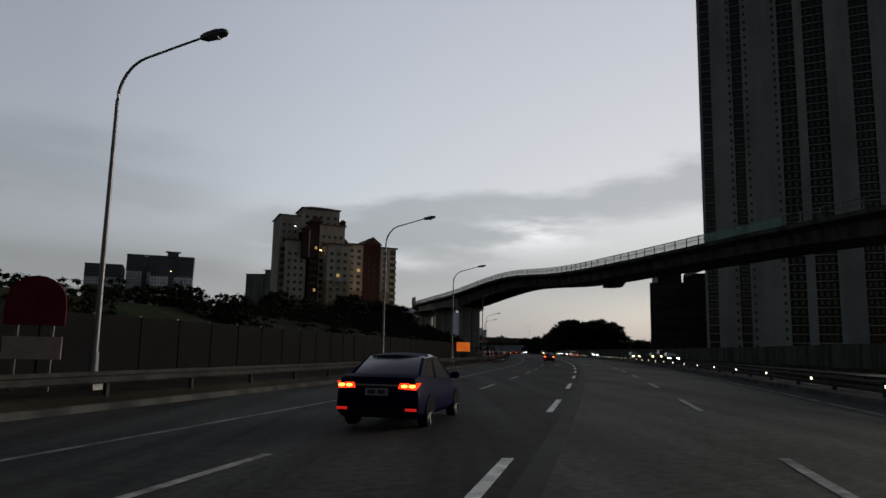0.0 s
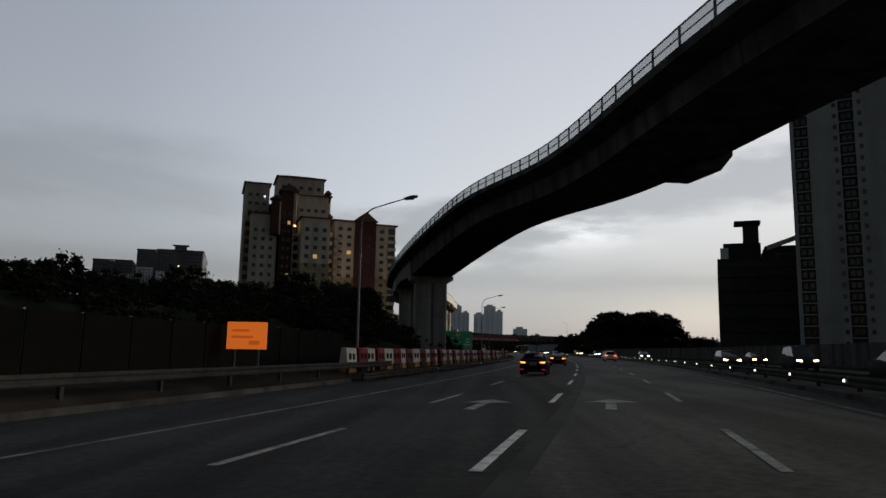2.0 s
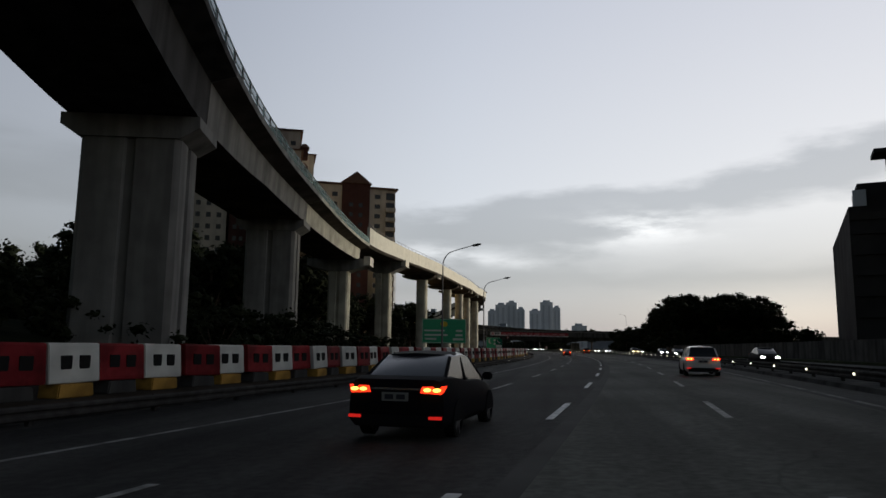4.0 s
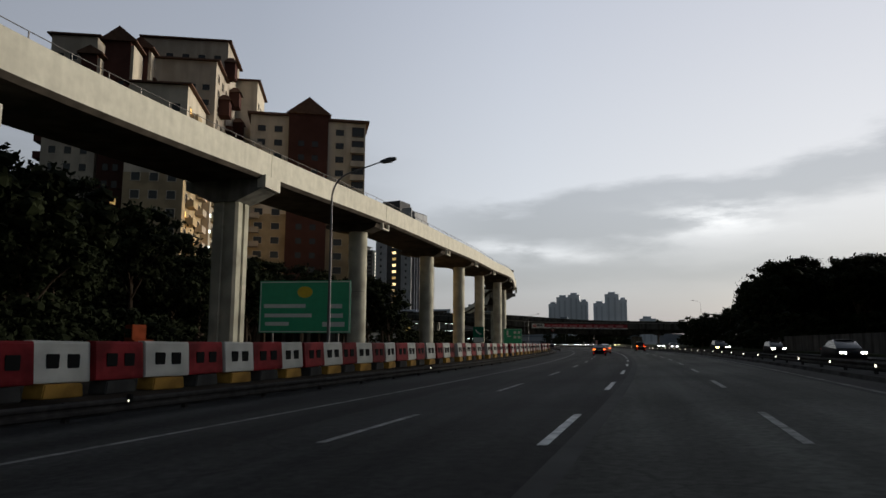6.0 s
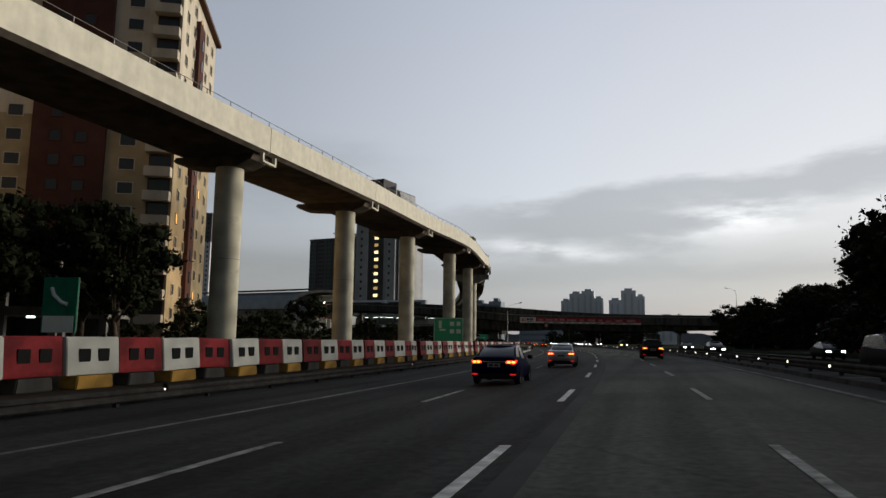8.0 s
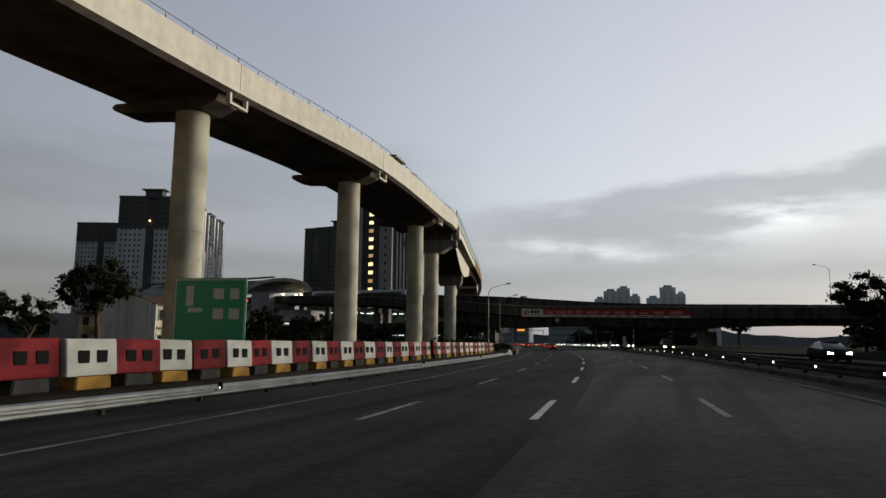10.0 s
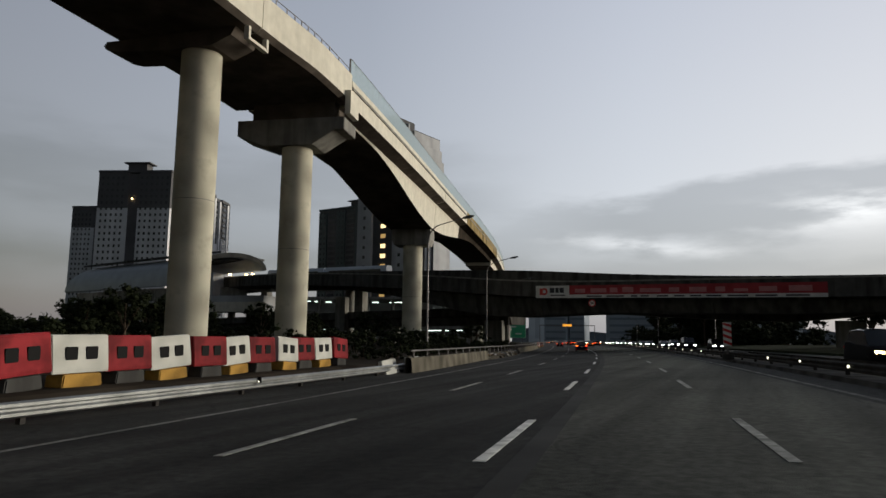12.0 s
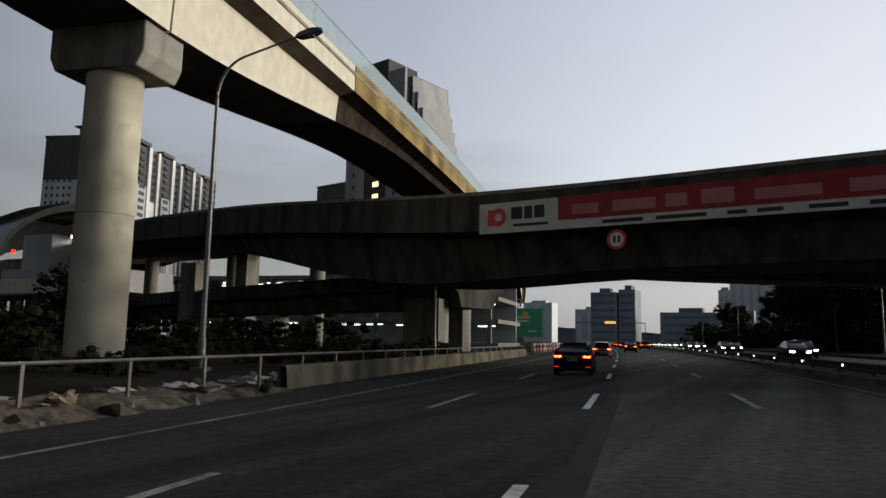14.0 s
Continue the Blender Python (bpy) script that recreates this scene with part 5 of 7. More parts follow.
for f in range(19):
    part("core_window", G().box(w * 0.51, 1.1, 6 + 4.8 * f, 2.9, 0.3, 1.9), LIT if f % 3 else LIT_DIM, tf, "warm lit stair window")
    part("window", G().box(w * 0.15, -0.05, 6 + 4.8 * f, 1.4, 0.2, 1.6), GLASS, tf)
    part("window", G().box(w * 0.86, -0.05, 6 + 4.8 * f, 1.4, 0.2, 1.6), GLASS, tf)

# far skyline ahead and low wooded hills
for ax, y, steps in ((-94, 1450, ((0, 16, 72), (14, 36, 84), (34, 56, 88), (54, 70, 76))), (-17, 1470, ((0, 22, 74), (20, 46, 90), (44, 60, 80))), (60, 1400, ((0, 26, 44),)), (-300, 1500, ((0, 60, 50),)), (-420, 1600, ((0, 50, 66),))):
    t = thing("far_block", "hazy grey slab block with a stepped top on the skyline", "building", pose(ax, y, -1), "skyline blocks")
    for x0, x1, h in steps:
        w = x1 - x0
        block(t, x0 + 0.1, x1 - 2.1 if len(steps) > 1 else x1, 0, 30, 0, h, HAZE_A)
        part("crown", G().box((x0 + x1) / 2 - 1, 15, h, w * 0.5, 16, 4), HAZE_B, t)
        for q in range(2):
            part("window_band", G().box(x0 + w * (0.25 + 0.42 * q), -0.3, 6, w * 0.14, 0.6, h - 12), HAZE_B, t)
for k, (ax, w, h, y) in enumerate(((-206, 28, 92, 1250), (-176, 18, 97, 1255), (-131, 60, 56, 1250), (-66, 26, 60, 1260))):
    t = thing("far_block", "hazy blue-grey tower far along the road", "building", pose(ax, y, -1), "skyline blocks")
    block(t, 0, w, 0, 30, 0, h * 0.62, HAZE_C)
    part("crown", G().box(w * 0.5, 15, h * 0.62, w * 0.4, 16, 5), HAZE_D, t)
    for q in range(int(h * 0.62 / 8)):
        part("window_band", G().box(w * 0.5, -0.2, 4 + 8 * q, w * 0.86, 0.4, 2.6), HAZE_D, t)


def hill(x0, x1, y, h, seed, label):
    g = G()
    rows = []
    n = 60
    for k in range(n + 1):
        x = x0 + (x1 - x0) * k / n
        env = math.sin(math.pi * k / n) ** 0.6
        z = h * env * (0.6 + 0.5 * noise.noise(Vector((x * 0.006, seed, 0)))) + 6 * noise.noise(Vector((x * 0.05, seed, 3)))
        rows.append([(x, y, -1), (x, y + 40, max(z, 1)), (x, y + 300, -1)])
    g.hull(rows, closed=False, caps=False)
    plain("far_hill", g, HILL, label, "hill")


hill(-900, 500, 1700, 40, 1.0, "low hazy wooded hill on the horizon")
hill(-200, 1400, 1500, 34, 5.0, "low dark wooded ridge on the horizon")
hill(-2200, -500, 1500, 60, 9.0, "low hazy wooded ridge far to the side")

# station with a vaulted roof, and a train on the raised track
m, W_ = facing(-121.5, 557.0, -94.0, 560.5)
st = thing("station", "elevated railway station with a vaulted metal roof and lit platforms", "station", m)
# the vault runs back from its open arched end, leaning away to one side
SKEW = Vector((-0.93, 0.37))
def vault(inner, z0, rise, y0, y1, lean=3.6, n=14):
    rr_ = []
    for d in (y0, y1):
        ring = []
        for k in range(n + 1):
            a = math.pi * k / n
            ring.append((W_ / 2 - (W_ / 2 - inner) * math.cos(a) + SKEW[0] * d, SKEW[1] * d, z0 + lean * (k / n) + (rise - inner) * math.sin(a)))
        rr_.append(ring)
    return rr_
outer, inn = vault(0, 15.4, 6.2, 0, 66), vault(0.7, 15.2, 6.2, 0, 66)
g = G()
g.hull([outer[0] + inn[0][::-1], outer[1] + inn[1][::-1]])
part("roof", g, ROOF_METAL, st, "pale metal vaulted roof", smooth=True)
rim_o, rim_i = vault(-0.25, 15.4, 6.4, -0.5, 0.1), vault(0.55, 15.2, 6.2, -0.5, 0.1)
part("arch_rim", G().hull([rim_o[0] + rim_i[0][::-1], rim_o[1] + rim_i[1][::-1]]), CREAM, st, "pale rim of the arched roof end")
ridge = []
for d in (4, 66):
    ridge.append([(W_ * 0.42 + SKEW[0] * d + a, SKEW[1] * d + 0.4, 23.6 + b) for a, b in ((-5, 0), (5, 0.6), (5, 1.2), (-5, 0.6))])
part("ridge_cover", G().hull(ridge), CONC_DARK, st, "dark ridge cover")
part("canopy", G().hull([[(x, y, 20.9 + 0.05 * x) for x, y in ((8, 0.5), (24, 0.5), (24, 6), (8, 6))], [(x, y, 21.4 + 0.05 * x) for x, y in ((8, 0.5), (24, 0.5), (24, 6), (8, 6))]]), CONC_DARK, st, "dark flat platform canopy")
part("end_box", G().box(W_ * 0.30, 3, 12.2, 7.0, 5, 6.6), GREYWALL, st, "pale box under the arch")
part("concourse", G().box(W_ * 0.55, 6, 8.4, W_ * 0.95, 14, 3.9), GREYWALL, st, "pale concourse box")
part("parapet", G().box(W_ * 0.55, -1.2, 8.0, W_ * 1.0, 0.5, 2.6), CONC, st, "pale platform parapet")
part("back_hall", G().hull([[(SKEW[0] * d + a, SKEW[1] * d + 2.0, z) for a, z in ((2, 8), (W_ - 2, 8), (W_ - 2, 15), (2, 15))] for d in (6, 64)]), CONC_GREY, st, "long platform hall")
part("side_block", G().box(-14, 2, -0.5, 13, 10, 11.5), GREYWALL, st, "pale stair block")
for k in range(7):
    for a in (5, W_ - 5):
        part("column", G().box(SKEW[0] * 10 * k + a, SKEW[1] * 10 * k + 4, -0.8, 1.5, 1.5, 9.4), CONC_GREY, st)
for x, z in ((W_ * 0.62, 17.8), (W_ * 0.80, 17.6), (W_ * 0.87, 17.7)):
    part("lamp", G().box(x, 0.2, z, 0.8, 0.3, 0.5), WARM_BULB, st, "warm platform lamp")
part("signal_lamp", G().box(W_ * 0.12, -0.2, 15.4, 0.8, 0.3, 0.7), TAIL, st, "red lamp")
m = pose(-120, 592, 0, 0, 0, 12)
mall = thing("lit_hall", "low hall with bright fluorescent-lit open floors", "building", m)
for z in (0, 4.6, 9.0, 13.4):
    part("floor", G().box(36, 12, z, 84, 26, 0.8), CONC_GREY, mall)
part("back_wall", G().box(36, 20, 0.8, 84, 0.5, 12.6), GREYWALL, mall)
for x in np.arange(-4, 78, 8.0):
    part("column", G().box(float(x), 0.5, 0.8, 0.8, 0.8, 12.6), CONC_GREY, mall)
rr = random.Random(9)
g = G()
for z in (4.1, 8.5, 12.9):
    for x in np.arange(-3, 76, 2.6):
        if rr.random() < 0.75:
            g.box(float(x), 3 + rr.uniform(0, 8), z, 1.9, 0.5, 0.18)
part("strip_lamps", g, LIT_COOL, mall, "rows of white strip lamps")
train = thing("train", "short dark metro train on the raised track", "train", pose(-67.5, 562.0, 15.75, 0, 0, -4))
for k in range(2):
    x = -19 * k - 8
    rows = [[(x + q, y, z) for y, z in ((-1.3, 0.35), (-1.4, 1.2), (-1.35, 2.8), (-0.9, 3.5), (0.9, 3.5), (1.35, 2.8), (1.4, 1.2), (1.3, 0.35))] for q in (0, 17.6, 18.4)]
    part("carriage", G().hull(rows), HAZE_B, train, smooth=True)
    part("window_band", G().box(x + 9, -1.42, 1.7, 15.5, 0.08, 0.9), GLASS, train)
part("headlamp", G().box(10.45, -0.8, 1.0, 0.1, 0.35, 0.25).box(10.45, 0.8, 1.0, 0.1, 0.35, 0.25), BULB, train)

track = thing("station_viaduct", "grey concrete rail viaduct leading out of the station", "viaduct", pose(-98, 563.5, 0, 0, 0, -4), kind="structure")
part("deck", G().hull([[(x, y, z) for y, z in ((-5, 16.5), (-4.6, 16.5), (-4.6, 15.75), (4.6, 15.75), (4.6, 16.5), (5, 16.5), (5, 15.0), (2.6, 13.6), (-2.6, 13.6), (-5, 15.0))] for x in (0, 50)]), CONC_GREY, track)
for x in (10, 30, 47):
    part("column", G().cyl(x, 0, -0.8, 13.6, 1.1, 1.1, 20), CONC_GREY, track)

# yellow-gabled terrace by the viaduct
m = pose(-56.5, 434.0, 0, 0, 0, 4)
house = thing("terrace_house", "two-storey cream terrace house with a yellow end wall", "house", m)
block(house, 0, 13.6, 0, 9.4, -0.5, 6.2, mat("bright_cream_paint", (0.66, 0.63, 0.54), 0.8, vary=0.08, scale=0.6, stain=0.2, stain_scale=0.3, streak=True))
part("stair_wall", G().box(-3.2, 4, -0.5, 5.6, 7, 6.6), GREYWALL, house, "grey side wall")
for x_ in (3.2, 9.9):
    part("balcony", G().box(x_, -0.6, 2.9, 2.4, 1.2, 0.9), OCHRE, house, "small ochre balcony")
part("end_wall", G().hull([[(x, -0.1, -0.5), (x, 9.5, -0.5), (x, 9.5, 6.3), (x, 4.7, 8.0), (x, -0.1, 6.9)] for x in (13.6, 13.85)]), OCHRE, house, "plain yellow end wall")
part("roof", G().hull([[(x, -0.8, 6.2), (x, 4.7, 8.2), (x, 10.2, 6.2), (x, 10.2, 6.0), (x, 4.7, 7.95), (x, -0.8, 6.0)] for x in (-0.4, 13.55)]), ROOF, house)
for x in (1.6, 5.0, 8.4, 11.6):
    for z in (0.8, 3.9):
        part("window", window_of(1.3, 1.5, WHITE, GLASS), None, house, m=pose(x, 0, z))
house2 = copy_thing(house, pose(-74, 440.0, 0, 0, 0, 10))
house2["label"] = "two-storey cream terrace house further from the road"
# white-gabled terrace beside it, its front towards the road
PALE_GABLE = mat("pale_white_render", (0.70, 0.71, 0.69), 0.8, vary=0.08, scale=0.5, stain=0.25, stain_scale=0.25, streak=True)
row = thing("terrace_house", "two-storey terrace house with a plain white gable and cream front", "house", pose(-42.1, 421.7, 0, 0, 0, 7.9))
block(row, -7.9, -0.02, 0.25, 11.2, -0.5, 6.7, mat("bright_cream_front", (0.70, 0.66, 0.52), 0.8, vary=0.10, scale=0.6, stain=0.25, stain_scale=0.3, streak=True))
part("gable_wall", G().hull([[(-8.1, y, -0.5), (0.05, y, -0.5), (0.05, y, 6.75), (-4.0, y, 8.1), (-8.1, y, 6.75)] for y in (0.0, 0.25)]), PALE_GABLE, row, "plain white gable wall")
part("roof", G().hull([[(-8.6, y, 6.65), (-4.0, y, 8.2), (0.7, y, 6.65), (0.7, y, 6.45), (-4.0, y, 7.95), (-8.6, y, 6.45)] for y in (0.27, 11.4)]), ROOF, row)
for y in (0.27, 3.8, 7.4, 10.95):
    part("party_wall", G().box(0.45, y + 0.12, -0.5, 0.9, 0.24, 7.0), PALE_GABLE, row, "projecting white party wall")
for y in (2.1, 5.7, 9.2):
    part("porch_canopy", G().box(0.5, y, 3.15, 1.0, 2.6, 0.22), OCHRE, row, "small ochre canopy")
    part("window", window_of(1.1, 1.5, WHITE, GLASS), None, row, m=pose(0, y - 0.85, 4.3, 0, 0, 90))
    part("window", window_of(1.1, 1.5, WHITE, GLASS), None, row, m=pose(0, y + 0.85, 4.3, 0, 0, 90))
    part("window", window_of(1.3, 1.6, WHITE, GLASS), None, row, m=pose(0, y - 0.85, 0.9, 0, 0, 90))
    part("doorway", G().box(0.02, y + 0.85, 0.0, 0.08, 1.0, 2.1), GLASS, row, "dark doorway")

# ---------------------------------------------------------------- trees


def ico():
    p = (1 + math.sqrt(5)) / 2
    v = np.array([(-1, p, 0), (1, p, 0), (-1, -p, 0), (1, -p, 0), (0, -1, p), (0, 1, p), (0, -1, -p), (0, 1, -p), (p, 0, -1), (p, 0, 1), (-p, 0, -1), (-p, 0, 1)]) / math.hypot(1, p)
    f = [(a, b, c) for a, b, c in itertools.combinations(range(12), 3) if all(np.linalg.norm(v[i] - v[j]) < 1.1 for i, j in ((a, b), (b, c), (a, c)))]
    return v, f


ICO_V, ICO_F = ico()


def crown_mesh(name, seed, rx_, rz_, clumps, leaves, size):
    """A crown of many leafy clumps, each a dense ragged knot of twigs under small leaves, with gaps between them."""
    rs = np.random.RandomState(seed)
    V, F = [], []
    for c in range(clumps):
        d = rs.normal(size=3)
        d /= np.linalg.norm(d)
        rad = rs.uniform(0.2, 0.9) ** 0.55
        cen = np.array([d[0] * rx_ * rad, d[1] * rx_ * rad, rz_ * (0.95 + d[2] * 0.85 * rad)])
        spread = rs.uniform(0.6, 1.15) * rx_ * 0.22
        flat_ = np.array([1, 1, 0.7])
        i = len(V)
        for v in ICO_V:
            V.append(tuple(cen + v * flat_ * spread * rs.uniform(0.5, 0.84)))
        F += [(i + a, i + b, i + e) for a, b, e in ICO_F]
        for k in range(leaves):
            n = rs.normal(size=3)
            n /= np.linalg.norm(n)
            p = cen + n * flat_ * spread * rs.uniform(0.62, 1.3)
            a = rs.normal(size=3)
            a /= np.linalg.norm(a)
            b = np.cross(a, rs.normal(size=3))
            b /= np.linalg.norm(b)
            s = size * rs.uniform(0.6, 1.4)
            i = len(V)
            V += [tuple(p - a * s), tuple(p + b * s * 0.5), tuple(p + a * s), tuple(p - b * s * 0.5)]
            F.append((i, i + 1, i + 2, i + 3))
    me = bpy.data.meshes.new(name)
    me.from_pydata(V, [], F)
    me.materials.append(LEAF)
    return me


def tree(seed, h, rx_, rz_, clumps=46, leaves=46, size=0.42):
    t = thing("tree", "dark broad-crowned roadside tree", "tree", pose(0, 0, 0), "roadside trees")
    rr = random.Random(seed)
    lean = (rr.uniform(-0.5, 0.5), rr.uniform(-0.5, 0.5))
    base = h - 1.6 * rz_
    g = G().tube([(0, 0, -0.6), (lean[0] * 0.4, lean[1] * 0.4, base * 0.5), (lean[0], lean[1], base), (lean[0] * 1.2, lean[1] * 1.2, h - rz_ * 0.7)], 0.34, 10, r1=0.10)
    part("trunk", g, BARK, t, smooth=True)
    for k in range(4):
        g = G()
        a = 2 * math.pi * k / 4 + rr.uniform(-0.3, 0.3)
        q = rr.uniform(0.5, 0.85) * rx_
        z0 = base * rr.uniform(0.7, 1.0)
        g.tube([(lean[0], lean[1], z0 * 0.9), (lean[0] + q * 0.5 * math.cos(a), lean[1] + q * 0.5 * math.sin(a), z0 + rz_ * 0.55), (lean[0] + q * math.cos(a), lean[1] + q * math.sin(a), z0 + rz_ * 1.0)], 0.13, 6, r1=0.03)
        part("limb", g, BARK, t)
    part("crown", crown_mesh("crown", seed, rx_, rz_, clumps, leaves, size), None, t, m=pose(lean[0], lean[1], h - 1.85 * rz_))
    return t


KINDS = [tree(1, 11, 4.6, 3.6, 64, 34, 0.22), tree(2, 9, 3.8, 3.4, 56, 32, 0.20), tree(3, 14, 5.6, 4.8, 76, 36, 0.24), tree(4, 7, 3.2, 2.9, 46, 30, 0.18), tree(5, 16, 6.4, 5.0, 84, 38, 0.25)]
HIGH = [11, 9, 14, 7, 16]
first = [True] * 5


def plant(x, y, z, h, k, turn, label=""):
    s_ = h / HIGH[k]
    m = pose(x, y, z, 0, 0, turn)
    if first[k]:
        t = KINDS[k]
        first[k] = False
        t.scale = (1, 1, 1)
        t.matrix_basis = m @ Matrix.Scale(s_, 4)
    else:
        t = copy_thing(KINDS[k], m)
        t.matrix_basis = m @ Matrix.Scale(s_, 4)
    if label:
        t["label"] = label
    return t


tr = random.Random(11)


def land_z(x, y):
    return 5.0 * (1 - smooth(120, 215, y)) if x < -5 else 0.0


# wood on the bank in front of the flats, thinning out along the road
for k in range(64):
    y = tr.uniform(178, 285)
    x = -30 - (y - 190) * 0.20 + tr.uniform(-42, 20)
    plant(x, y, land_z(x, y) - 0.3, (12.5 + 0.055 * (y - 185)) * tr.uniform(0.75, 1.1), tr.choice((0, 2, 4, 2)), tr.uniform(0, 360), "dark dense tree in the wood below the flats")
low_growth = []
for k in range(34):
    y = tr.uniform(165, 215)
    x = -14 - tr.uniform(0, 58)
    low_growth.append((x, y, land_z(x, y) - 0.5, tr.uniform(2.0, 3.2)))
for k in range(24):
    y = tr.uniform(120, 190)
    x = -66 - tr.uniform(0, 60)
    low_growth.append((x, y, land_z(x, y) - 0.3, tr.uniform(1.2, 2.0)))
plant(-49, 206, 0.6, 17.5, 4, 40, "tall spreading tree standing above the wood")
for k in range(16):
    plant(tr.uniform(-56, -22), tr.uniform(222, 262), -0.3, tr.uniform(16, 20), tr.choice((0, 2, 4)), tr.uniform(0, 360), "tall dark tree behind the first square piers")
for k in range(20):
    x = tr.uniform(-42, -13)
    y = tr.uniform(212, 300)
    low_growth.append((x, y, -0.2, tr.uniform(2.0, 3.2)))
for k in range(34):
    y = tr.uniform(205, 262)
    x = -9 - (y - 205) * 0.10 - tr.uniform(3, 34)
    plant(x, y, -0.3, tr.uniform(10.5, 15.5), tr.choice((0, 2, 1, 4)), tr.uniform(0, 360), "dark dense tree behind the first square piers")
for k in range(30):
    x = tr.uniform(-62, -19)
    y = tr.uniform(262, 312)
    plant(x, y, -0.3, tr.uniform(8, 12.5), tr.choice((0, 2, 1, 4)), tr.uniform(0, 360), "dark dense tree between the flats and the viaduct")
for k in range(12):
    plant(tr.uniform(-50, -26), tr.uniform(286, 308), -0.3, tr.uniform(13, 17), tr.choice((0, 2, 4)), tr.uniform(0, 360), "tall dark tree before the flats")
for k in range(26):
    y = tr.uniform(440, 520)
    x = -30 - tr.uniform(4, 80)
    plant(x, y, -0.3, tr.uniform(5, 8), tr.choice((0, 1, 3)), tr.uniform(0, 360), "dark bushy tree below the station")
def bush(seed):
    t = thing("bush", "dark dense shrub on the bank", "bush", pose(0, 0, 0), "shrubs on the bank")
    g = G()
    for k in range(4):
        a = 1.57 * k + seed
        g.tube([(0, 0, -0.3), (0.3 * math.cos(a), 0.3 * math.sin(a), 0.5), (0.8 * math.cos(a), 0.8 * math.sin(a), 1.3)], 0.05, 5, r1=0.02)
    part("stem", g, BARK, t)
    part("crown", crown_mesh("crown", 40 + seed, 1.9, 1.25, 26, 22, 0.10), None, t)
    return t


BUSHES = [bush(0), bush(1), bush(2)]


def thicket(spots, label):
    """Uncountable undergrowth: one mesh of many leafy clumps; spots give x, y, z and size."""
    base = next(c for c in BUSHES[0].children if c.name.startswith("crown")).data
    co = np.array([v.co[:] for v in base.vertices])
    loops = [tuple(p.vertices) for p in base.polygons]
    V, F = [], []
    for k, (x, y, z, q) in enumerate(spots):
        a = 2.4 * k
        c, s_ = math.cos(a), math.sin(a)
        n = len(V) and sum(len(v) for v in V)
        V.append(np.stack([x + q * (c * co[:, 0] - s_ * co[:, 1]), y + q * (s_ * co[:, 0] + c * co[:, 1]), z + q * co[:, 2]], 1))
        F += [tuple(i + n for i in f) for f in loops]
    me = bpy.data.meshes.new("thicket")
    me.from_pydata(np.concatenate(V).tolist(), [], F)
    me.materials.append(LEAF)
    tagged(new("thicket", me), label, "undergrowth", kind="stuff")


for k in range(150):
    s_ = tr.uniform(-30, 150)
    o_ = -20.0 - 11 * (k / 150) + tr.uniform(-1.5, 1.5)
    x, y, _ = at(s_, o_)
    prof = left_land(s_)
    z = float(np.interp(-o_, [-a for a, b in prof], [b for a, b in prof]))
    m = pose(x, y, z - 0.15, 0, 0, tr.uniform(0, 360)) @ Matrix.Scale(tr.uniform(0.4, 0.75), 4)
    if k < 3:
        BUSHES[k].matrix_basis = m
    elif k % 5 != 4:
        copy_thing(BUSHES[k % 3], m).matrix_basis = m
for k in range(28):
    s_ = tr.uniform(-20, 110)
    o_ = -tr.uniform(31, 36)
    x, y, _ = at(s_, o_)
    prof = left_land(s_)
    z = float(np.interp(-o_, [-a for a, b in prof], [b for a, b in prof]))
    m = pose(x, y, z - 0.2, 0, 0, tr.uniform(0, 360)) @ Matrix.Scale(tr.uniform(0.4, 0.65), 4)
    copy_thing(BUSHES[k % 3], m).matrix_basis = m
br = random.Random(71)
spots = []
for k in range(130):
    y = br.uniform(196, 276)
    spots.append((-10.8 - (y - 205) * 0.08 - br.uniform(0, 1) ** 1.6 * 18, y, -0.3, br.uniform(1.3, 2.6)))
for k in range(20):
    spots.append((-11.0 + tr.uniform(-4, 3) - 0.04 * k, 326 + 2.2 * k + tr.uniform(-1, 1), -0.4, tr.uniform(1.3, 2.3)))
thicket(spots, "dark dense undergrowth behind the viaduct piers")
for k in range(130):
    s_ = br.uniform(40, 205)
    o_ = -br.uniform(21, 40)
    x, y, _ = at(s_, o_)
    prof = left_land(s_)
    low_growth.append((x, y, float(np.interp(-o_, [-a for a, b in prof], [b for a, b in prof])) - 0.2, br.uniform(0.5, 1.0) + 0.5 * smooth(90, 150, s_)))
thicket(low_growth, "low dark undergrowth on the bank and below the wood")
for k in range(60):
    s_ = tr.uniform(100, 200)
    o_ = -tr.uniform(20, 44)
    x, y, _ = at(s_, o_)
    prof = left_land(s_)
    z = float(np.interp(-o_, [-a for a, b in prof], [b for a, b in prof]))
    m = pose(x, y, z - 0.2, 0, 0, tr.uniform(0, 360)) @ Matrix.Scale(tr.uniform(0.8, 1.4), 4)
    copy_thing(BUSHES[k % 3], m).matrix_basis = m
for k in range(80):
    y = tr.uniform(452, 540)
    x = float(at(y, -16)[0]) - 1.5 - tr.uniform(0, 1) ** 1.3 * 85
    if math.hypot(x + 12.4, y - 459.4) < 4 or math.hypot(x + 24.6, y - 507) < 4:
        continue
    m = pose(x, y, -0.2, 0, 0, tr.uniform(0, 360)) @ Matrix.Scale(tr.uniform(0.9, 1.3) + 0.014 * abs(x + 15), 4)
    b_ = copy_thing(BUSHES[k % 3], m)
    b_.matrix_basis = m
    b_["label"] = "dark dense shrub behind the roadside wall"
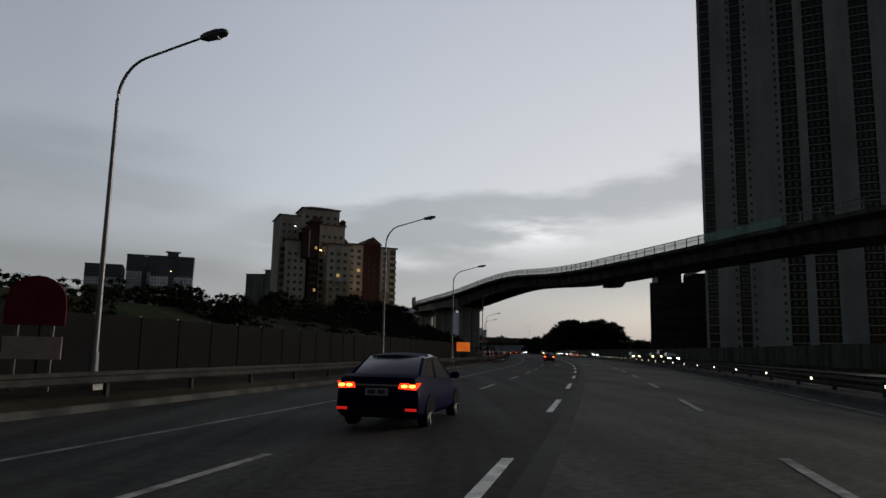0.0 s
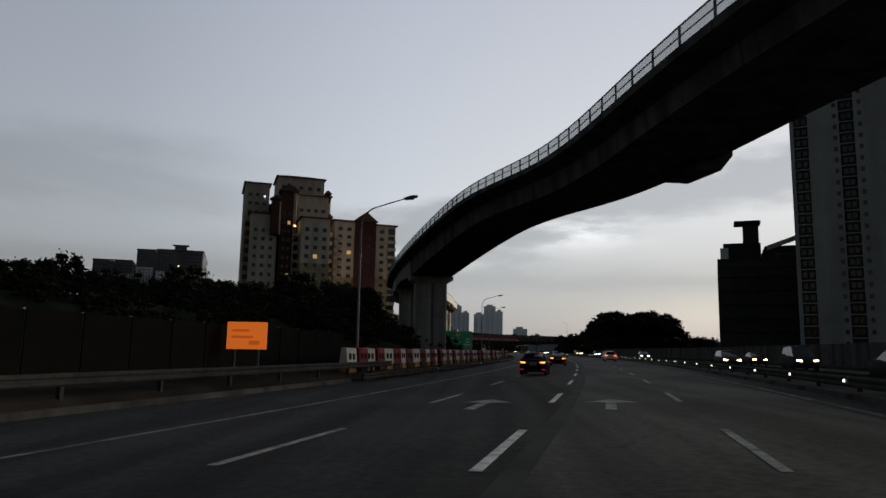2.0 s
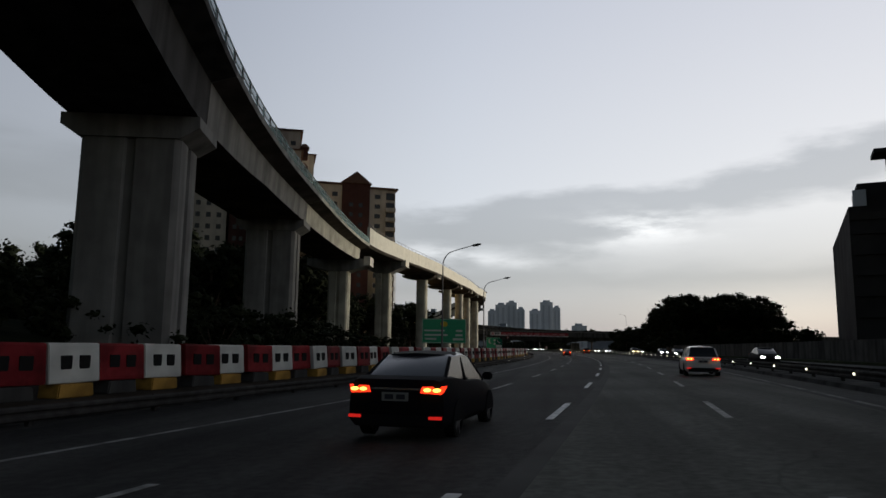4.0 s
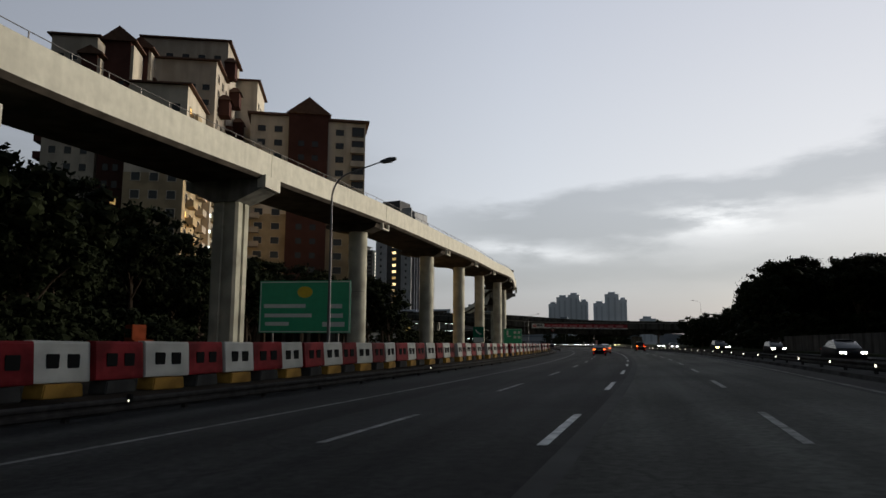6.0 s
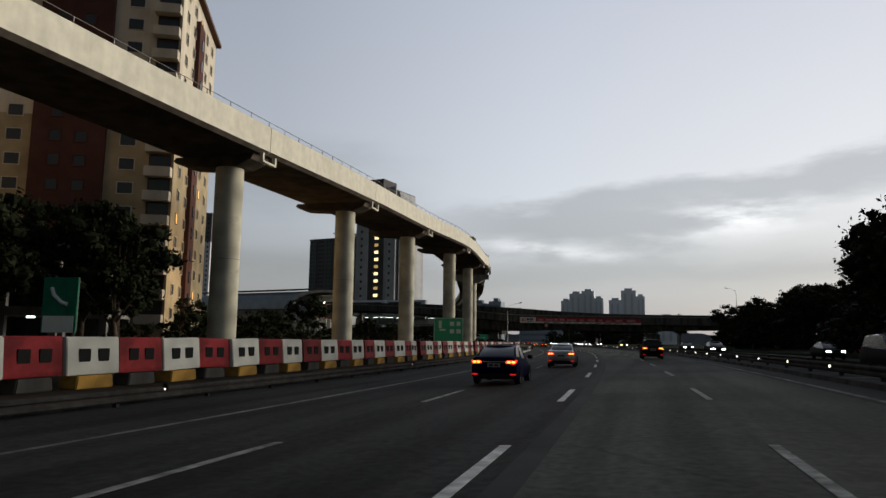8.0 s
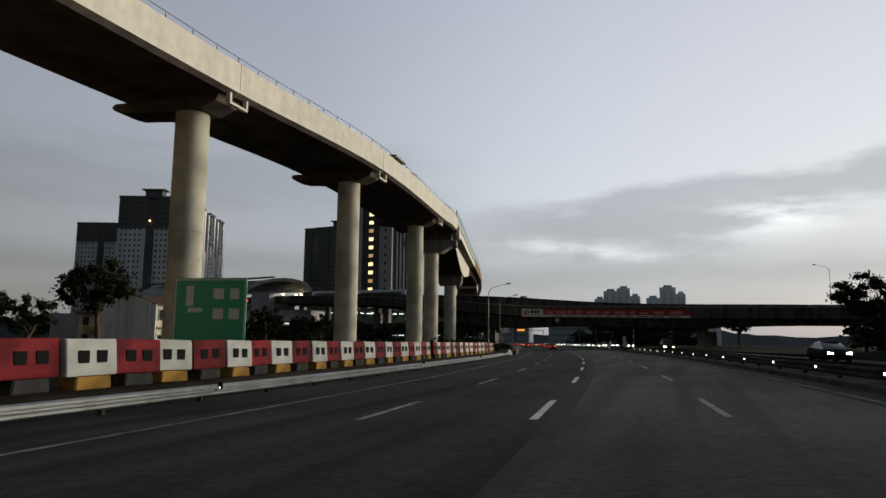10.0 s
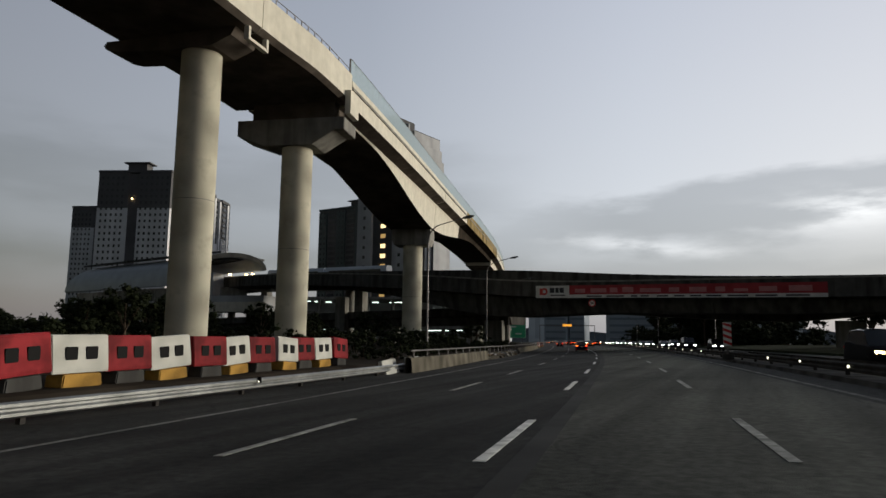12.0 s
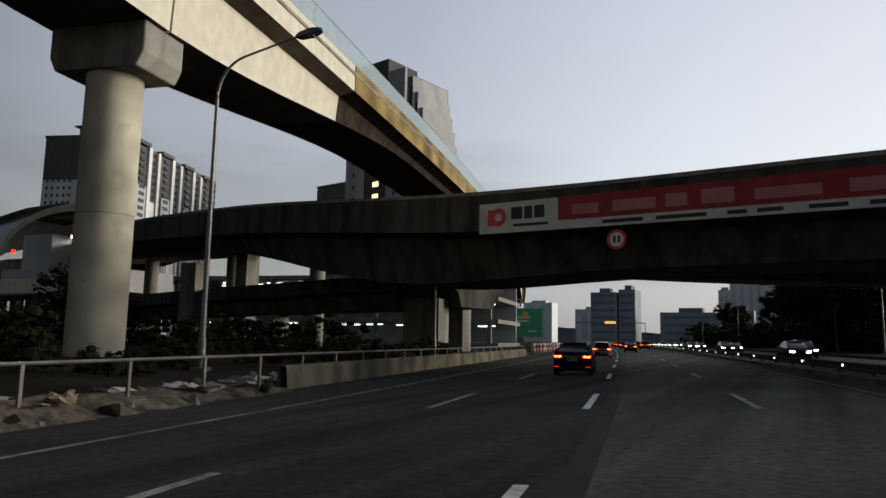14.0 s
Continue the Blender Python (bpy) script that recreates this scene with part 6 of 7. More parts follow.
for k in range(34):
    s_ = tr.uniform(448, 545)
    x, y, _ = at(s_, -14.6 - tr.uniform(0, 3.5))
    if math.hypot(x + 12.4, y - 459.4) < 3.2 or math.hypot(x + 24.6, y - 507) < 3.2:
        continue
    m = pose(x, y, -0.2, 0, 0, tr.uniform(0, 360)) @ Matrix.Scale(tr.uniform(0.45, 0.8), 4)
    b_ = copy_thing(BUSHES[k % 3], m)
    b_.matrix_basis = m
    b_["label"] = "low dark brush behind the roadside wall"
for x, y, h, k in ((-27, 320, 16, 2), (-32, 315, 17, 4), (-34, 300, 15, 2), (-28, 304, 13, 0), (-22, 309, 12, 4), (-17, 313, 10, 0), (-13.5, 319, 9, 1), (-26, 298, 14, 4), (-38, 296, 15, 2), (-31, 309, 11, 1), (-15.5, 320, 14, 4), (-11.5, 321, 13, 2), (-20, 312, 14, 2), (-9.0, 318, 8.5, 1)):
    plant(x, y, -0.3, h, k, tr.uniform(0, 360), "dark dense tree before the parking podium")
# behind the viaduct further on
for x, y, h, k in ((-30, 322, 11, 1), (-24, 333, 9, 0), (-28, 352, 8, 3), (-22, 366, 6.5, 3), (-30, 380, 7, 1), (-38, 398, 7, 3), (-35.0, 405.5, 11.3, 0), (-78, 424, 10.5, 0), (-58, 450, 6.5, 3), (-40, 462, 6, 3), (-48, 478, 7, 1), (-58, 492, 8, 0), (-70, 500, 7, 3), (-82, 512, 8, 1), (-95, 505, 9, 0), (-110, 520, 9, 2), (-36, 495, 5, 3)):
    plant(x, y, -0.2, h, k, tr.uniform(0, 360), "dark bushy tree behind the barriers")
# big wood across the road
wr = random.Random(91)
for k in range(34):
    x, y = 55 + 30 * (k + wr.uniform(0, 1)) / 34, wr.uniform(328, 354)
    h = 16.8 - 4.0 * (1 - smooth(55, 60, x)) - 1.6 * math.exp(-((x - 67) / 1.8) ** 2) - 5.0 * smooth(78, 85, x)
    plant(x, y, 0.6, h * wr.uniform(0.86, 1.04), wr.choice((2, 4, 4)), wr.uniform(0, 360), "tall dark leafy tree in the wood across the road")
for k in range(20):
    y = wr.uniform(352, 398)
    plant(56 + wr.uniform(0, 18), y, 0.6, (12.0 - 3.0 * (y - 345) / 53) * wr.uniform(0.85, 1.08), wr.choice((0, 2, 4)), wr.uniform(0, 360), "dark leafy tree at the edge of the wood")
for k in range(44):
    x = wr.uniform(48, 122)
    plant(x, wr.uniform(398, 442), 0.6, wr.uniform(7.5, 9.5) + 4.0 * smooth(50, 64, x) * (1 - smooth(94, 108, x)), wr.choice((0, 2, 4)), wr.uniform(0, 360), "low dark leafy tree behind the wood")
spots = []
for k in range(90):
    spots.append((wr.uniform(55, 87), wr.uniform(324, 356), 0.3, wr.uniform(2.0, 3.6)))
for k in range(120):
    spots.append((wr.uniform(46, 124), wr.uniform(392, 440), 0.3, wr.uniform(1.9, 2.8)))
for k in range(50):
    y = wr.uniform(335, 395)
    spots.append((54 + (y - 335) * 0.10 + wr.uniform(0, 20), y, 0.4, wr.uniform(1.0, 2.0)))
thicket(spots, "dark dense undergrowth of the wood across the road")
spots = []
for k in range(130):
    x, y, _ = at(wr.uniform(575, 720), wr.uniform(25.5, 56))
    spots.append((x, y, 0.3, wr.uniform(1.8, 3.4)))
thicket(spots, "dark dense undergrowth beyond the flyover")
for k in range(16):
    s_ = tr.uniform(585, 780)
    x, y, _ = at(s_, tr.uniform(30, 70))
    plant(x, y, 0.6, tr.uniform(8, 16), tr.choice((0, 1, 2)), tr.uniform(0, 360), "dark tree beyond the flyover")
for k in range(14):
    x, y, _ = at(592 + tr.uniform(-8, 14), 26 + tr.uniform(-3, 9))
    plant(x, y, 0.6, tr.uniform(9, 12.5), tr.choice((0, 2, 4)), tr.uniform(0, 360), "dark dense tree beyond the flyover")
for k in range(10):
    s_ = tr.uniform(420, 500)
    x, y, _ = at(s_, tr.uniform(60, 95))
    plant(x, y, 0.6, tr.uniform(4, 7), tr.choice((1, 3)), tr.uniform(0, 360), "low dark tree far across the road")
for k in range(12):
    s_ = tr.uniform(560, 760)
    x, y, _ = at(s_, -tr.uniform(28, 70))
    plant(x, y, 0.0, tr.uniform(5, 9), tr.choice((0, 1, 3)), tr.uniform(0, 360), "dark tree beyond the ramp bridge")

# ---------------------------------------------------------------- street lamps


def street_lamp(label):
    t = thing("street_lamp", label, "street lamp", None, "street lamps")
    g = G().tube([(0, 0, 0.5), (0, 0, 4.0), (0, 0, 7.6)], 0.092, 12, r1=0.06)
    part("pole", g, POLE, t, smooth=True)
    part("base", G().box(0, 0, -0.25, 0.45, 0.45, 0.25).cyl(0, 0, 0, 0.9, 0.14, 0.12, 12), POLE, t)
    pts = [(0, 0, 7.6)]
    for k in range(9):
        a = math.pi / 2 * k / 8 * 0.86
        pts.append((1.15 * (1 - math.cos(a)), 0, 8.5 + 1.35 * math.sin(a)))
    pts += [(2.0, 0, 10.12), (2.75, 0, 10.32)]
    part("arm", G().tube(pts, 0.058, 10, r1=0.035), POLE, t, smooth=True)
    g = G()
    rows = []
    for x, w, z0, z1 in ((2.70, 0.07, 10.27, 10.37), (2.88, 0.15, 10.25, 10.42), (3.22, 0.18, 10.31, 10.50), (3.48, 0.15, 10.38, 10.51), (3.58, 0.06, 10.42, 10.49)):
        rows.append([(x, -w, z0), (x, w, z0), (x, w * 0.8, z1), (x, -w * 0.8, z1)])
    head = part("head", g.hull(rows), LAMP_HEAD, t, "dark unlit lamp head", smooth=True)
    part("lens", G().box(3.12, 0, 10.262, 0.4, 0.22, 0.02), mat("lamp_lens", (0.25, 0.25, 0.25), 0.3, vary=0), head)
    return t


lamp0 = street_lamp("tall grey street lamp with a curved arm, unlit")
spots = [17.4, 46.4, 74.6, 105.8]
lamp0.matrix_basis = on_road(spots[0], -14.6, 0.25)
for s in spots[1:]:
    copy_thing(lamp0, on_road(s, -14.7, 0.25))
for s, o, size in ((205.5, -18.4, 1.165), (237.5, -18.3, 1.125)):
    tall_lamp = copy_thing(lamp0, on_road(s, o, 0.1))
    tall_lamp.matrix_basis = on_road(s, o, 0.3) @ Matrix.Scale(size, 4)
for s, o in ((472.0, -17.0), (503.8, -16.15), (535.0, -16.0)):
    tall_lamp = copy_thing(lamp0, on_road(s, o, 0.2))
    tall_lamp.matrix_basis = on_road(s, o, 0.2) @ Matrix.Scale(1.2, 4)
    tall_lamp["label"] = "tall grey street lamp with a curved arm behind the wall"
far_lamp = copy_thing(lamp0, pose(64, 522, 10.0, 0, 0, 180))
far_lamp["label"] = "grey street lamp with a curved arm on the flyover"
for s in (560, 600, 640, 690):
    copy_thing(lamp0, on_road(s, 24.5, 0.6, 180))

# ---------------------------------------------------------------- signs


def board(name, label, m, w, h, z, sheet_mat, bars, posts=2, blob=True, border=True):
    """A sign board that faces the traffic, with bars for its writing."""
    t = thing(name, label, "sign", m)
    part("panel", G().box(0, 0, z - h / 2, w, 0.08, h), sheet_mat, t)
    part("backing", G().box(0, 0.09, z - h / 2 + 0.05, w - 0.1, 0.08, h - 0.1), SIGN_BACK, t)
    for k in range(posts):
        x = 0 if posts == 1 else (-0.36 + 0.72 * k / (posts - 1)) * w
        part("post", G().box(x, 0.22, -0.3, 0.16, 0.16, z + h * 0.4 + 0.3), STEEL_DARK, t)
    if border:
        g = G()
        e = 0.07
        for x, zz, a, b in ((0, z + h / 2 - 2 * e, w - 0.1, e), (0, z - h / 2 + e, w - 0.1, e), (-w / 2 + 0.08, z - h / 2 + e, e, h - 2 * e), (w / 2 - 0.08, z - h / 2 + e, e, h - 2 * e)):
            g.box(x, -0.045, zz, a, 0.012, b)
        part("border", g, SIGN_WHITE, t, "white border")
    for x, zz, a, b in bars:
        part("print_bar", G().box(x * w, -0.046, z + zz * h, a * w, 0.012, b * h), SIGN_WHITE, t, "white bar of writing")
    if blob:
        part("route_shield", G().hull([[(0.30 * w * 0.28 * math.cos(2 * math.pi * k / 16), y, z + 0.28 * h + 0.11 * h * math.sin(2 * math.pi * k / 16)) for k in range(16)] for y in (-0.041, -0.055)]), SIGN_YELLOW, t, "yellow route shield")
    return t


ROWS3 = [(-0.22, -0.02, 0.46, 0.07), (-0.18, -0.20, 0.52, 0.07), (-0.30, -0.36, 0.26, 0.07), (0.34, -0.03, 0.14, 0.08), (0.34, -0.21, 0.16, 0.08), (0.32, -0.38, 0.24, 0.09)]
board("direction_sign", "large green direction sign with white bars of writing", pose(5.8, 252, 0.1, 0, 0, 6), 7.6, 4.2, 4.15, GREEN_SIGN, ROWS3)
board("direction_sign", "green exit sign with white arrow and bars", pose(4.2, 374, 0.1, 0, 0, 8), 4.6, 3.9, 3.0, GREEN_SIGN, [(-0.28, 0.08, 0.10, 0.30), (-0.2, -0.02, 0.2, 0.07), (0.12, 0.18, 0.14, 0.16), (0.34, 0.18, 0.12, 0.16), (0.12, -0.12, 0.14, 0.16), (0.34, -0.12, 0.14, 0.16)], blob=False)
board("direction_sign", "large green direction sign beyond the flyover", pose(-50.8, 641, 0.1, 0, 0, 14), 8.4, 7.0, 5.6, GREEN_SIGN, [(-0.1, 0.15, 0.5, 0.06), (-0.1, 0.02, 0.4, 0.06), (0.2, -0.32, 0.25, 0.06)])
t = board("emergency_phone_sign", "small green and white emergency telephone sign", pose(12.4, 290, 0.05, 0, 0, 6), 1.4, 2.0, 2.5, mat("dull_green_sign_sheeting", (0.02, 0.17, 0.10), 0.6, vary=0.15, scale=2, stain=0.3), [(0, -0.5, 0.9, 0.30)], posts=1, blob=False, border=False)
g = G().tube([(-0.32, -0.08, 3.12), (-0.22, -0.08, 2.86), (0.12, -0.08, 2.58), (0.34, -0.08, 2.52)], 0.07, 8)
part("handset", g, SIGN_WHITE, t, "white handset symbol")
t = thing("roadworks_sign", "orange roadworks board on a thin stand on the verge", "sign", pose(2.8, 97.5, 0.06, 0, 0, 4))
# panel and print get a glow of their own in place of reflected headlights
part("panel", G().box(0, 0, 1.20, 1.85, 0.05, 1.25), ORANGE, t)
for x, z, w, h in ((-0.3, 2.0, 0.8, 0.12), (-0.2, 1.7, 1.0, 0.12), (0.35, 1.4, 0.5, 0.2)):
    part("print_bar", G().box(x, -0.03, z, w, 0.012, h), mat("glowing_orange_print", (0.85, 0.16, 0.02), emit=0.28), t, "darker bar of writing")
for x in (-0.55, 0.55):
    part("leg", G().box(x, 0.06, -0.2, 0.07, 0.07, 2.3), STEEL_DARK, t)

# striped marker at the nose of the median
t = thing("hazard_marker", "tall red and white striped hazard marker on the median", "marker", pose(21.7, 458.6, 0.36, 0, 0, 8))
part("base", G().box(0, 0, 0, 0.7, 0.5, 0.35), CONC_DARK, t, bevel=0.03)
part("panel", G().box(0, 0, 0.85, 0.5, 0.06, 1.5), SIGN_WHITE, t)
g = G()
for k in range(4):
    z = 0.88 + 0.38 * k
    g.hull([[(-0.25, y, z + 0.20), (-0.25, y, z + 0.38 if k < 3 else 2.34), (0.25, y, z + 0.18), (0.25, y, z)] for y in (-0.032, -0.045)])
part("stripes", g, SIGN_RED, t, "red slanted stripes")
part("post", G().box(0, 0.06, 0.3, 0.1, 0.06, 1.9), STEEL_DARK, t)

# low concrete wall with a rail, and rubble before it, near the flyover
def wall_off(s):
    return -10.75 - 0.75 * smooth(444, 474, s) - 0.5 * smooth(474, 520, s)


WALL_Z = -0.36
rough_conc = mat("stained_wall_concrete", (0.145, 0.132, 0.105), 0.9, vary=0.3, scale=1.6, bump=0.5, bump_scale=12, stain=0.55, stain_scale=0.8)
wall = thing("parapet_wall", "low stained concrete wall along the shoulder, broken by a gap", "wall", None, kind="structure")
for a, b in ((444.5, 472.5), (502.0, 560.0)):
    n = round((b - a) / 5.6)
    for k in range(n):
        s0, s1 = a + (b - a) * k / n + 0.02, a + (b - a) * (k + 1) / n - 0.02
        part("wall_block", strip(s0, s1, 1.4, lambda s: [(wall_off(s) + 0.16, WALL_Z), (wall_off(s) + 0.10, 0.36), (wall_off(s) + 0.06, 0.44), (wall_off(s) - 0.20, 0.44), (wall_off(s) - 0.24, WALL_Z)]), rough_conc, wall)
for s in np.arange(445.5, 560, 2.9):
    s = float(s)
    x, y, _ = at(s, wall_off(s) - 0.07)
    low_ = 0.40 if (s < 472 or s > 502) else -0.35
    part("rail_post", G().box(x, y, low_, 0.07, 0.07, 0.82 - low_), STEEL_DARK, wall)
part("hand_rail", G().tube([at(float(s), wall_off(float(s)) - 0.07, 0.80) for s in np.arange(445, 561, 2.9)], 0.04, 8), STEEL_DARK, wall, "dull steel top rail")
g = G()
heap = []
for k in range(61):
    s = 471.5 + 0.52 * k
    hgt = 0.46 * math.sin(math.pi * k / 60) ** 0.5
    heap.append([at(s, wall_off(s) + o, -0.37 + max(0.0, hgt * q + 0.14 * noise.noise(Vector((s * 1.7, o * 2.3, 1.0))))) for o, q in ((-1.9, 0.0), (-1.5, 0.6), (-1.0, 1.0), (-0.5, 1.1), (0.0, 0.8), (0.35, 0.35), (0.6, 0.0))])
plain("debris_heap", g.hull(heap, closed=False, caps=False), mat("dusty_debris", (0.13, 0.115, 0.09), 0.95, vary=0.5, scale=5.0, bump=0.9, bump_scale=14, stain=0.5, stain_scale=1.4), "low heap of dusty broken concrete and soil in the wall's gap", "debris", kind="stuff")
pr = random.Random(77)
for k in range(38):
    s = pr.uniform(472, 501.5)
    x, y, _ = at(s, wall_off(s) + pr.uniform(-1.2, 0.3))
    if k % 2:
        g, lab, nm = G().box(0, 0, 0, pr.uniform(0.9, 2.2), pr.uniform(0.10, 0.18), 0.035), "loose grey timber board on the debris heap", "board"
        mt = mat("weathered_timber", (0.20, 0.17, 0.13), 0.9, vary=0.3, scale=4)
    else:
        g, lab, nm = G().box(0, 0, 0, pr.uniform(0.4, 0.9), pr.uniform(0.3, 0.6), 0.07), "broken slab of concrete on the debris heap", "slab"
        mt = pr.choice((CONC, CONC_GREY, rough_conc))
    ob = new(nm, g.mesh(nm, mt))
    ob.matrix_basis = pose(x, y, -0.02, pr.uniform(-14, 14), pr.uniform(-14, 14), pr.uniform(0, 360))
    tagged(ob, lab, "debris", "debris in the wall's gap")
for k in range(18):
    s = pr.uniform(471.5, 502)
    x, y, _ = at(s, wall_off(s) + pr.uniform(-0.9, 0.35))
    bm = bmesh.new()
    bmesh.ops.create_grid(bm, x_segments=8, y_segments=6, size=0.5)
    for v in bm.verts:
        v.co = Vector((v.co.x * pr.uniform(0.9, 1.1) * 0.9, v.co.y * 0.6, 0.18 * noise.noise(Vector((v.co.x * 3.1 + k, v.co.y * 3.7, k * 1.3))) + 0.06))
    me = bpy.data.meshes.new("plastic_sheet")
    bm.to_mesh(me)
    bm.free()
    me.materials.append(pr.choice((WHITE, mat("grey_plastic_sheet", (0.30, 0.31, 0.32), 0.5, vary=0.2, scale=3), mat("faded_sacking", (0.28, 0.22, 0.15), 0.9, vary=0.3, scale=4))))
    ob = new("plastic_sheet", me)
    ob.matrix_basis = pose(x, y, 0.02, 0, 0, pr.uniform(0, 360))
    tagged(ob, "crumpled pale plastic sheeting on the debris heap", "plastic sheet", "debris in the wall's gap")
rr = random.Random(21)
for k in range(120):
    s = rr.uniform(470, 503) if k < 95 else rr.uniform(446, 515)
    o = wall_off(s) + (rr.uniform(-1.6, 0.5) if 472 < s < 502 else rr.uniform(-1.4, -0.5))
    r = rr.uniform(0.10, 0.38) * (0.7 if k % 3 else 1.0)
    g = G()
    pts = [Vector((rr.gauss(0, 1), rr.gauss(0, 1), rr.gauss(0, 0.7))).normalized() * r for _ in range(12)]
    bm = bmesh.new()
    for p in pts:
        bm.verts.new(p)
    bmesh.ops.convex_hull(bm, input=bm.verts)
    me = bpy.data.meshes.new("rubble")
    bm.to_mesh(me)
    bm.free()
    me.materials.append(rr.choice((CONC_GREY, rough_conc, SOIL, CONC_DARK)))
    x, y, _ = at(s, o)
    ob = new("rubble", me)
    ob.matrix_basis = pose(x, y, -0.33 + r * 0.55, 0, 0, rr.uniform(0, 360))
    tagged(ob, "lump of dusty concrete rubble on the verge", "rubble", "rubble on the verge")

blr = random.Random(19)
for k in range(9):
    s = 443.0 + 1.05 * k + blr.uniform(-0.2, 0.2)
    x, y, _ = at(s, wall_off(s) - 0.9 + blr.uniform(-0.5, 0.4))
    g = G().hull([[(q, a, z) for a, z in ((-0.28, 0), (0.28, 0), (0.24, 0.22), (0.12, 0.34), (0.09, 0.72), (-0.09, 0.72), (-0.12, 0.34), (-0.24, 0.22))] for q in (-0.55, 0.55)])
    ob = new("concrete_block", g.mesh("concrete_block", blr.choice((CONC_GREY, rough_conc, WHITE)), bevel=0.02))
    ob.matrix_basis = pose(x, y, -0.36, blr.uniform(-12, 12), blr.uniform(-8, 8), math.degrees(-R(s)[2]) + 90 + blr.uniform(-30, 30))
    tagged(ob, "knocked-over concrete barrier block where the guardrail ends", "barrier block", "blocks at the guardrail's end")

# added near-black panels that stand in for the dark band before the bank
fence = thing("site_fence", "long added row of near-black panels filling the dark band below the bank", "fence", None, kind="structure")
panel = G().box(0, 0, 0, 2.42, 0.05, 2.15).mesh("panel", mat("near_black_panel", (0.008, 0.0078, 0.0075), 0.7, vary=0.25, scale=1.2, stain=0.4, stain_scale=0.6, spec=0.02))
fpost = G().box(0, 0.08, -0.3, 0.09, 0.09, 2.5).mesh("fence_post", STEEL_DARK)
for k in range(60):
    s = -38 + 2.5 * k
    part("panel", panel, None, fence, m=on_road(s, -17.4, 0.25, 90 + 0.6 * math.sin(k * 1.7)))
    part("fence_post", fpost, None, fence, m=on_road(s + 1.25, -17.4, 0.25, 90))
t = thing("warning_sign", "dark red round-topped warning board above a pale panel", "sign", pose(-11.3, 19.4, 0.2, 0, 0, 12))
part("round_board", G().hull([[(0.78 * math.cos(math.pi * k / 12), y, 2.25 + 0.78 * math.sin(math.pi * k / 12)) for k in range(13)] + [(-0.78, y, 1.65), (0.78, y, 1.65)] for y in (-0.03, 0.03)]), mat("dark_red_board", (0.10, 0.012, 0.018), 0.6, vary=0.15), t)
part("pale_panel", G().box(0, -0.02, 0.72, 1.5, 0.05, 0.62), mat("faded_panel", (0.30, 0.22, 0.20), 0.7, vary=0.2, scale=3), t)
for x in (-0.45, 0.45):
    part("post", G().box(x, 0.08, -0.3, 0.08, 0.08, 2.6), STEEL_DARK, t)

# small digger behind the barriers
DIGGER_PAINT = mat("dull_red_orange_paint", (0.34, 0.075, 0.03), 0.6, vary=0.2, scale=3, stain=0.4, stain_scale=1.5)
t = thing("digger", "small orange excavator parked behind the barriers", "excavator", pose(-7.4, 249.2, 0.1, 0, 0, 60))
for x in (-0.7, 0.7):
    part("track", G().hull([[(x + dx, y, z) for y, z in ((-1.2, 0.0), (1.2, 0.0), (1.45, 0.25), (1.2, 0.55), (-1.2, 0.55), (-1.45, 0.25))] for dx in (-0.2, 0.2)]), TYRE, t)
part("body", G().box(0, -0.2, 0.55, 1.6, 2.0, 0.9), DIGGER_PAINT, t, bevel=0.06)
cab = part("cab", G().box(-0.2, 0.1, 1.45, 1.15, 1.5, 1.2), DIGGER_PAINT, t, bevel=0.05)
part("cab_window", G().box(-0.2, 0.1, 1.62, 1.19, 1.25, 0.72), CARGLASS, cab)
part("boom", G().tube([(0.35, 0.7, 1.2), (0.35, 2.0, 2.6), (0.35, 3.2, 2.2)], 0.16, 8), DIGGER_PAINT, t)
part("stick", G().tube([(0.35, 3.2, 2.2), (0.35, 3.5, 0.9)], 0.12, 8), DIGGER_PAINT, t)
part("bucket", G().box(0.35, 3.4, 0.35, 0.7, 0.55, 0.55), STEEL_DARK, t)

# ---------------------------------------------------------------- vehicles


def ring_body(stations, g=None):
    """Cross-sections along y: y, half width, low z, waist z, shoulder z."""
    rows = []
    for y, w, z0, z1, z2 in stations:
        rows.append([(-w * 0.86, y, z0), (-w * 0.98, y, z0 + 0.10), (-w, y, z0 + (z1 - z0) * 0.55), (-w * 0.985, y, z1), (-w * 0.90, y, z2 - 0.03), (-w * 0.80, y, z2),
                     (w * 0.80, y, z2), (w * 0.90, y, z2 - 0.03), (w * 0.985, y, z1), (w, y, z0 + (z1 - z0) * 0.55), (w * 0.98, y, z0 + 0.10), (w * 0.86, y, z0)])
    return (g or G()).hull(rows)


WHEEL_T = G()
rows = []
for x, r in ((-0.10, 0.25), (-0.105, 0.29), (-0.085, 0.315), (0.085, 0.315), (0.105, 0.29), (0.10, 0.25)):
    rows.append([(x, r * math.cos(2 * math.pi * k / 24), r * math.sin(2 * math.pi * k / 24)) for k in range(24)])
WHEEL_T = WHEEL_T.hull(rows, caps=False).mesh("tyre", TYRE, smooth=True)
WHEEL_R = G()
for sx in (-1, 1):
    for k in range(5):
        a = 2 * math.pi * k / 5
        c, s_ = math.cos(a), math.sin(a)
        WHEEL_R.hull([[(sx * 0.075, c * r - s_ * w, s_ * r + c * w) for r, w in ((0.03, -0.05), (0.25, -0.035), (0.25, 0.035), (0.03, 0.05))], [(sx * 0.095, c * r - s_ * w, s_ * r + c * w) for r, w in ((0.03, -0.05), (0.25, -0.035), (0.25, 0.035), (0.03, 0.05))]])
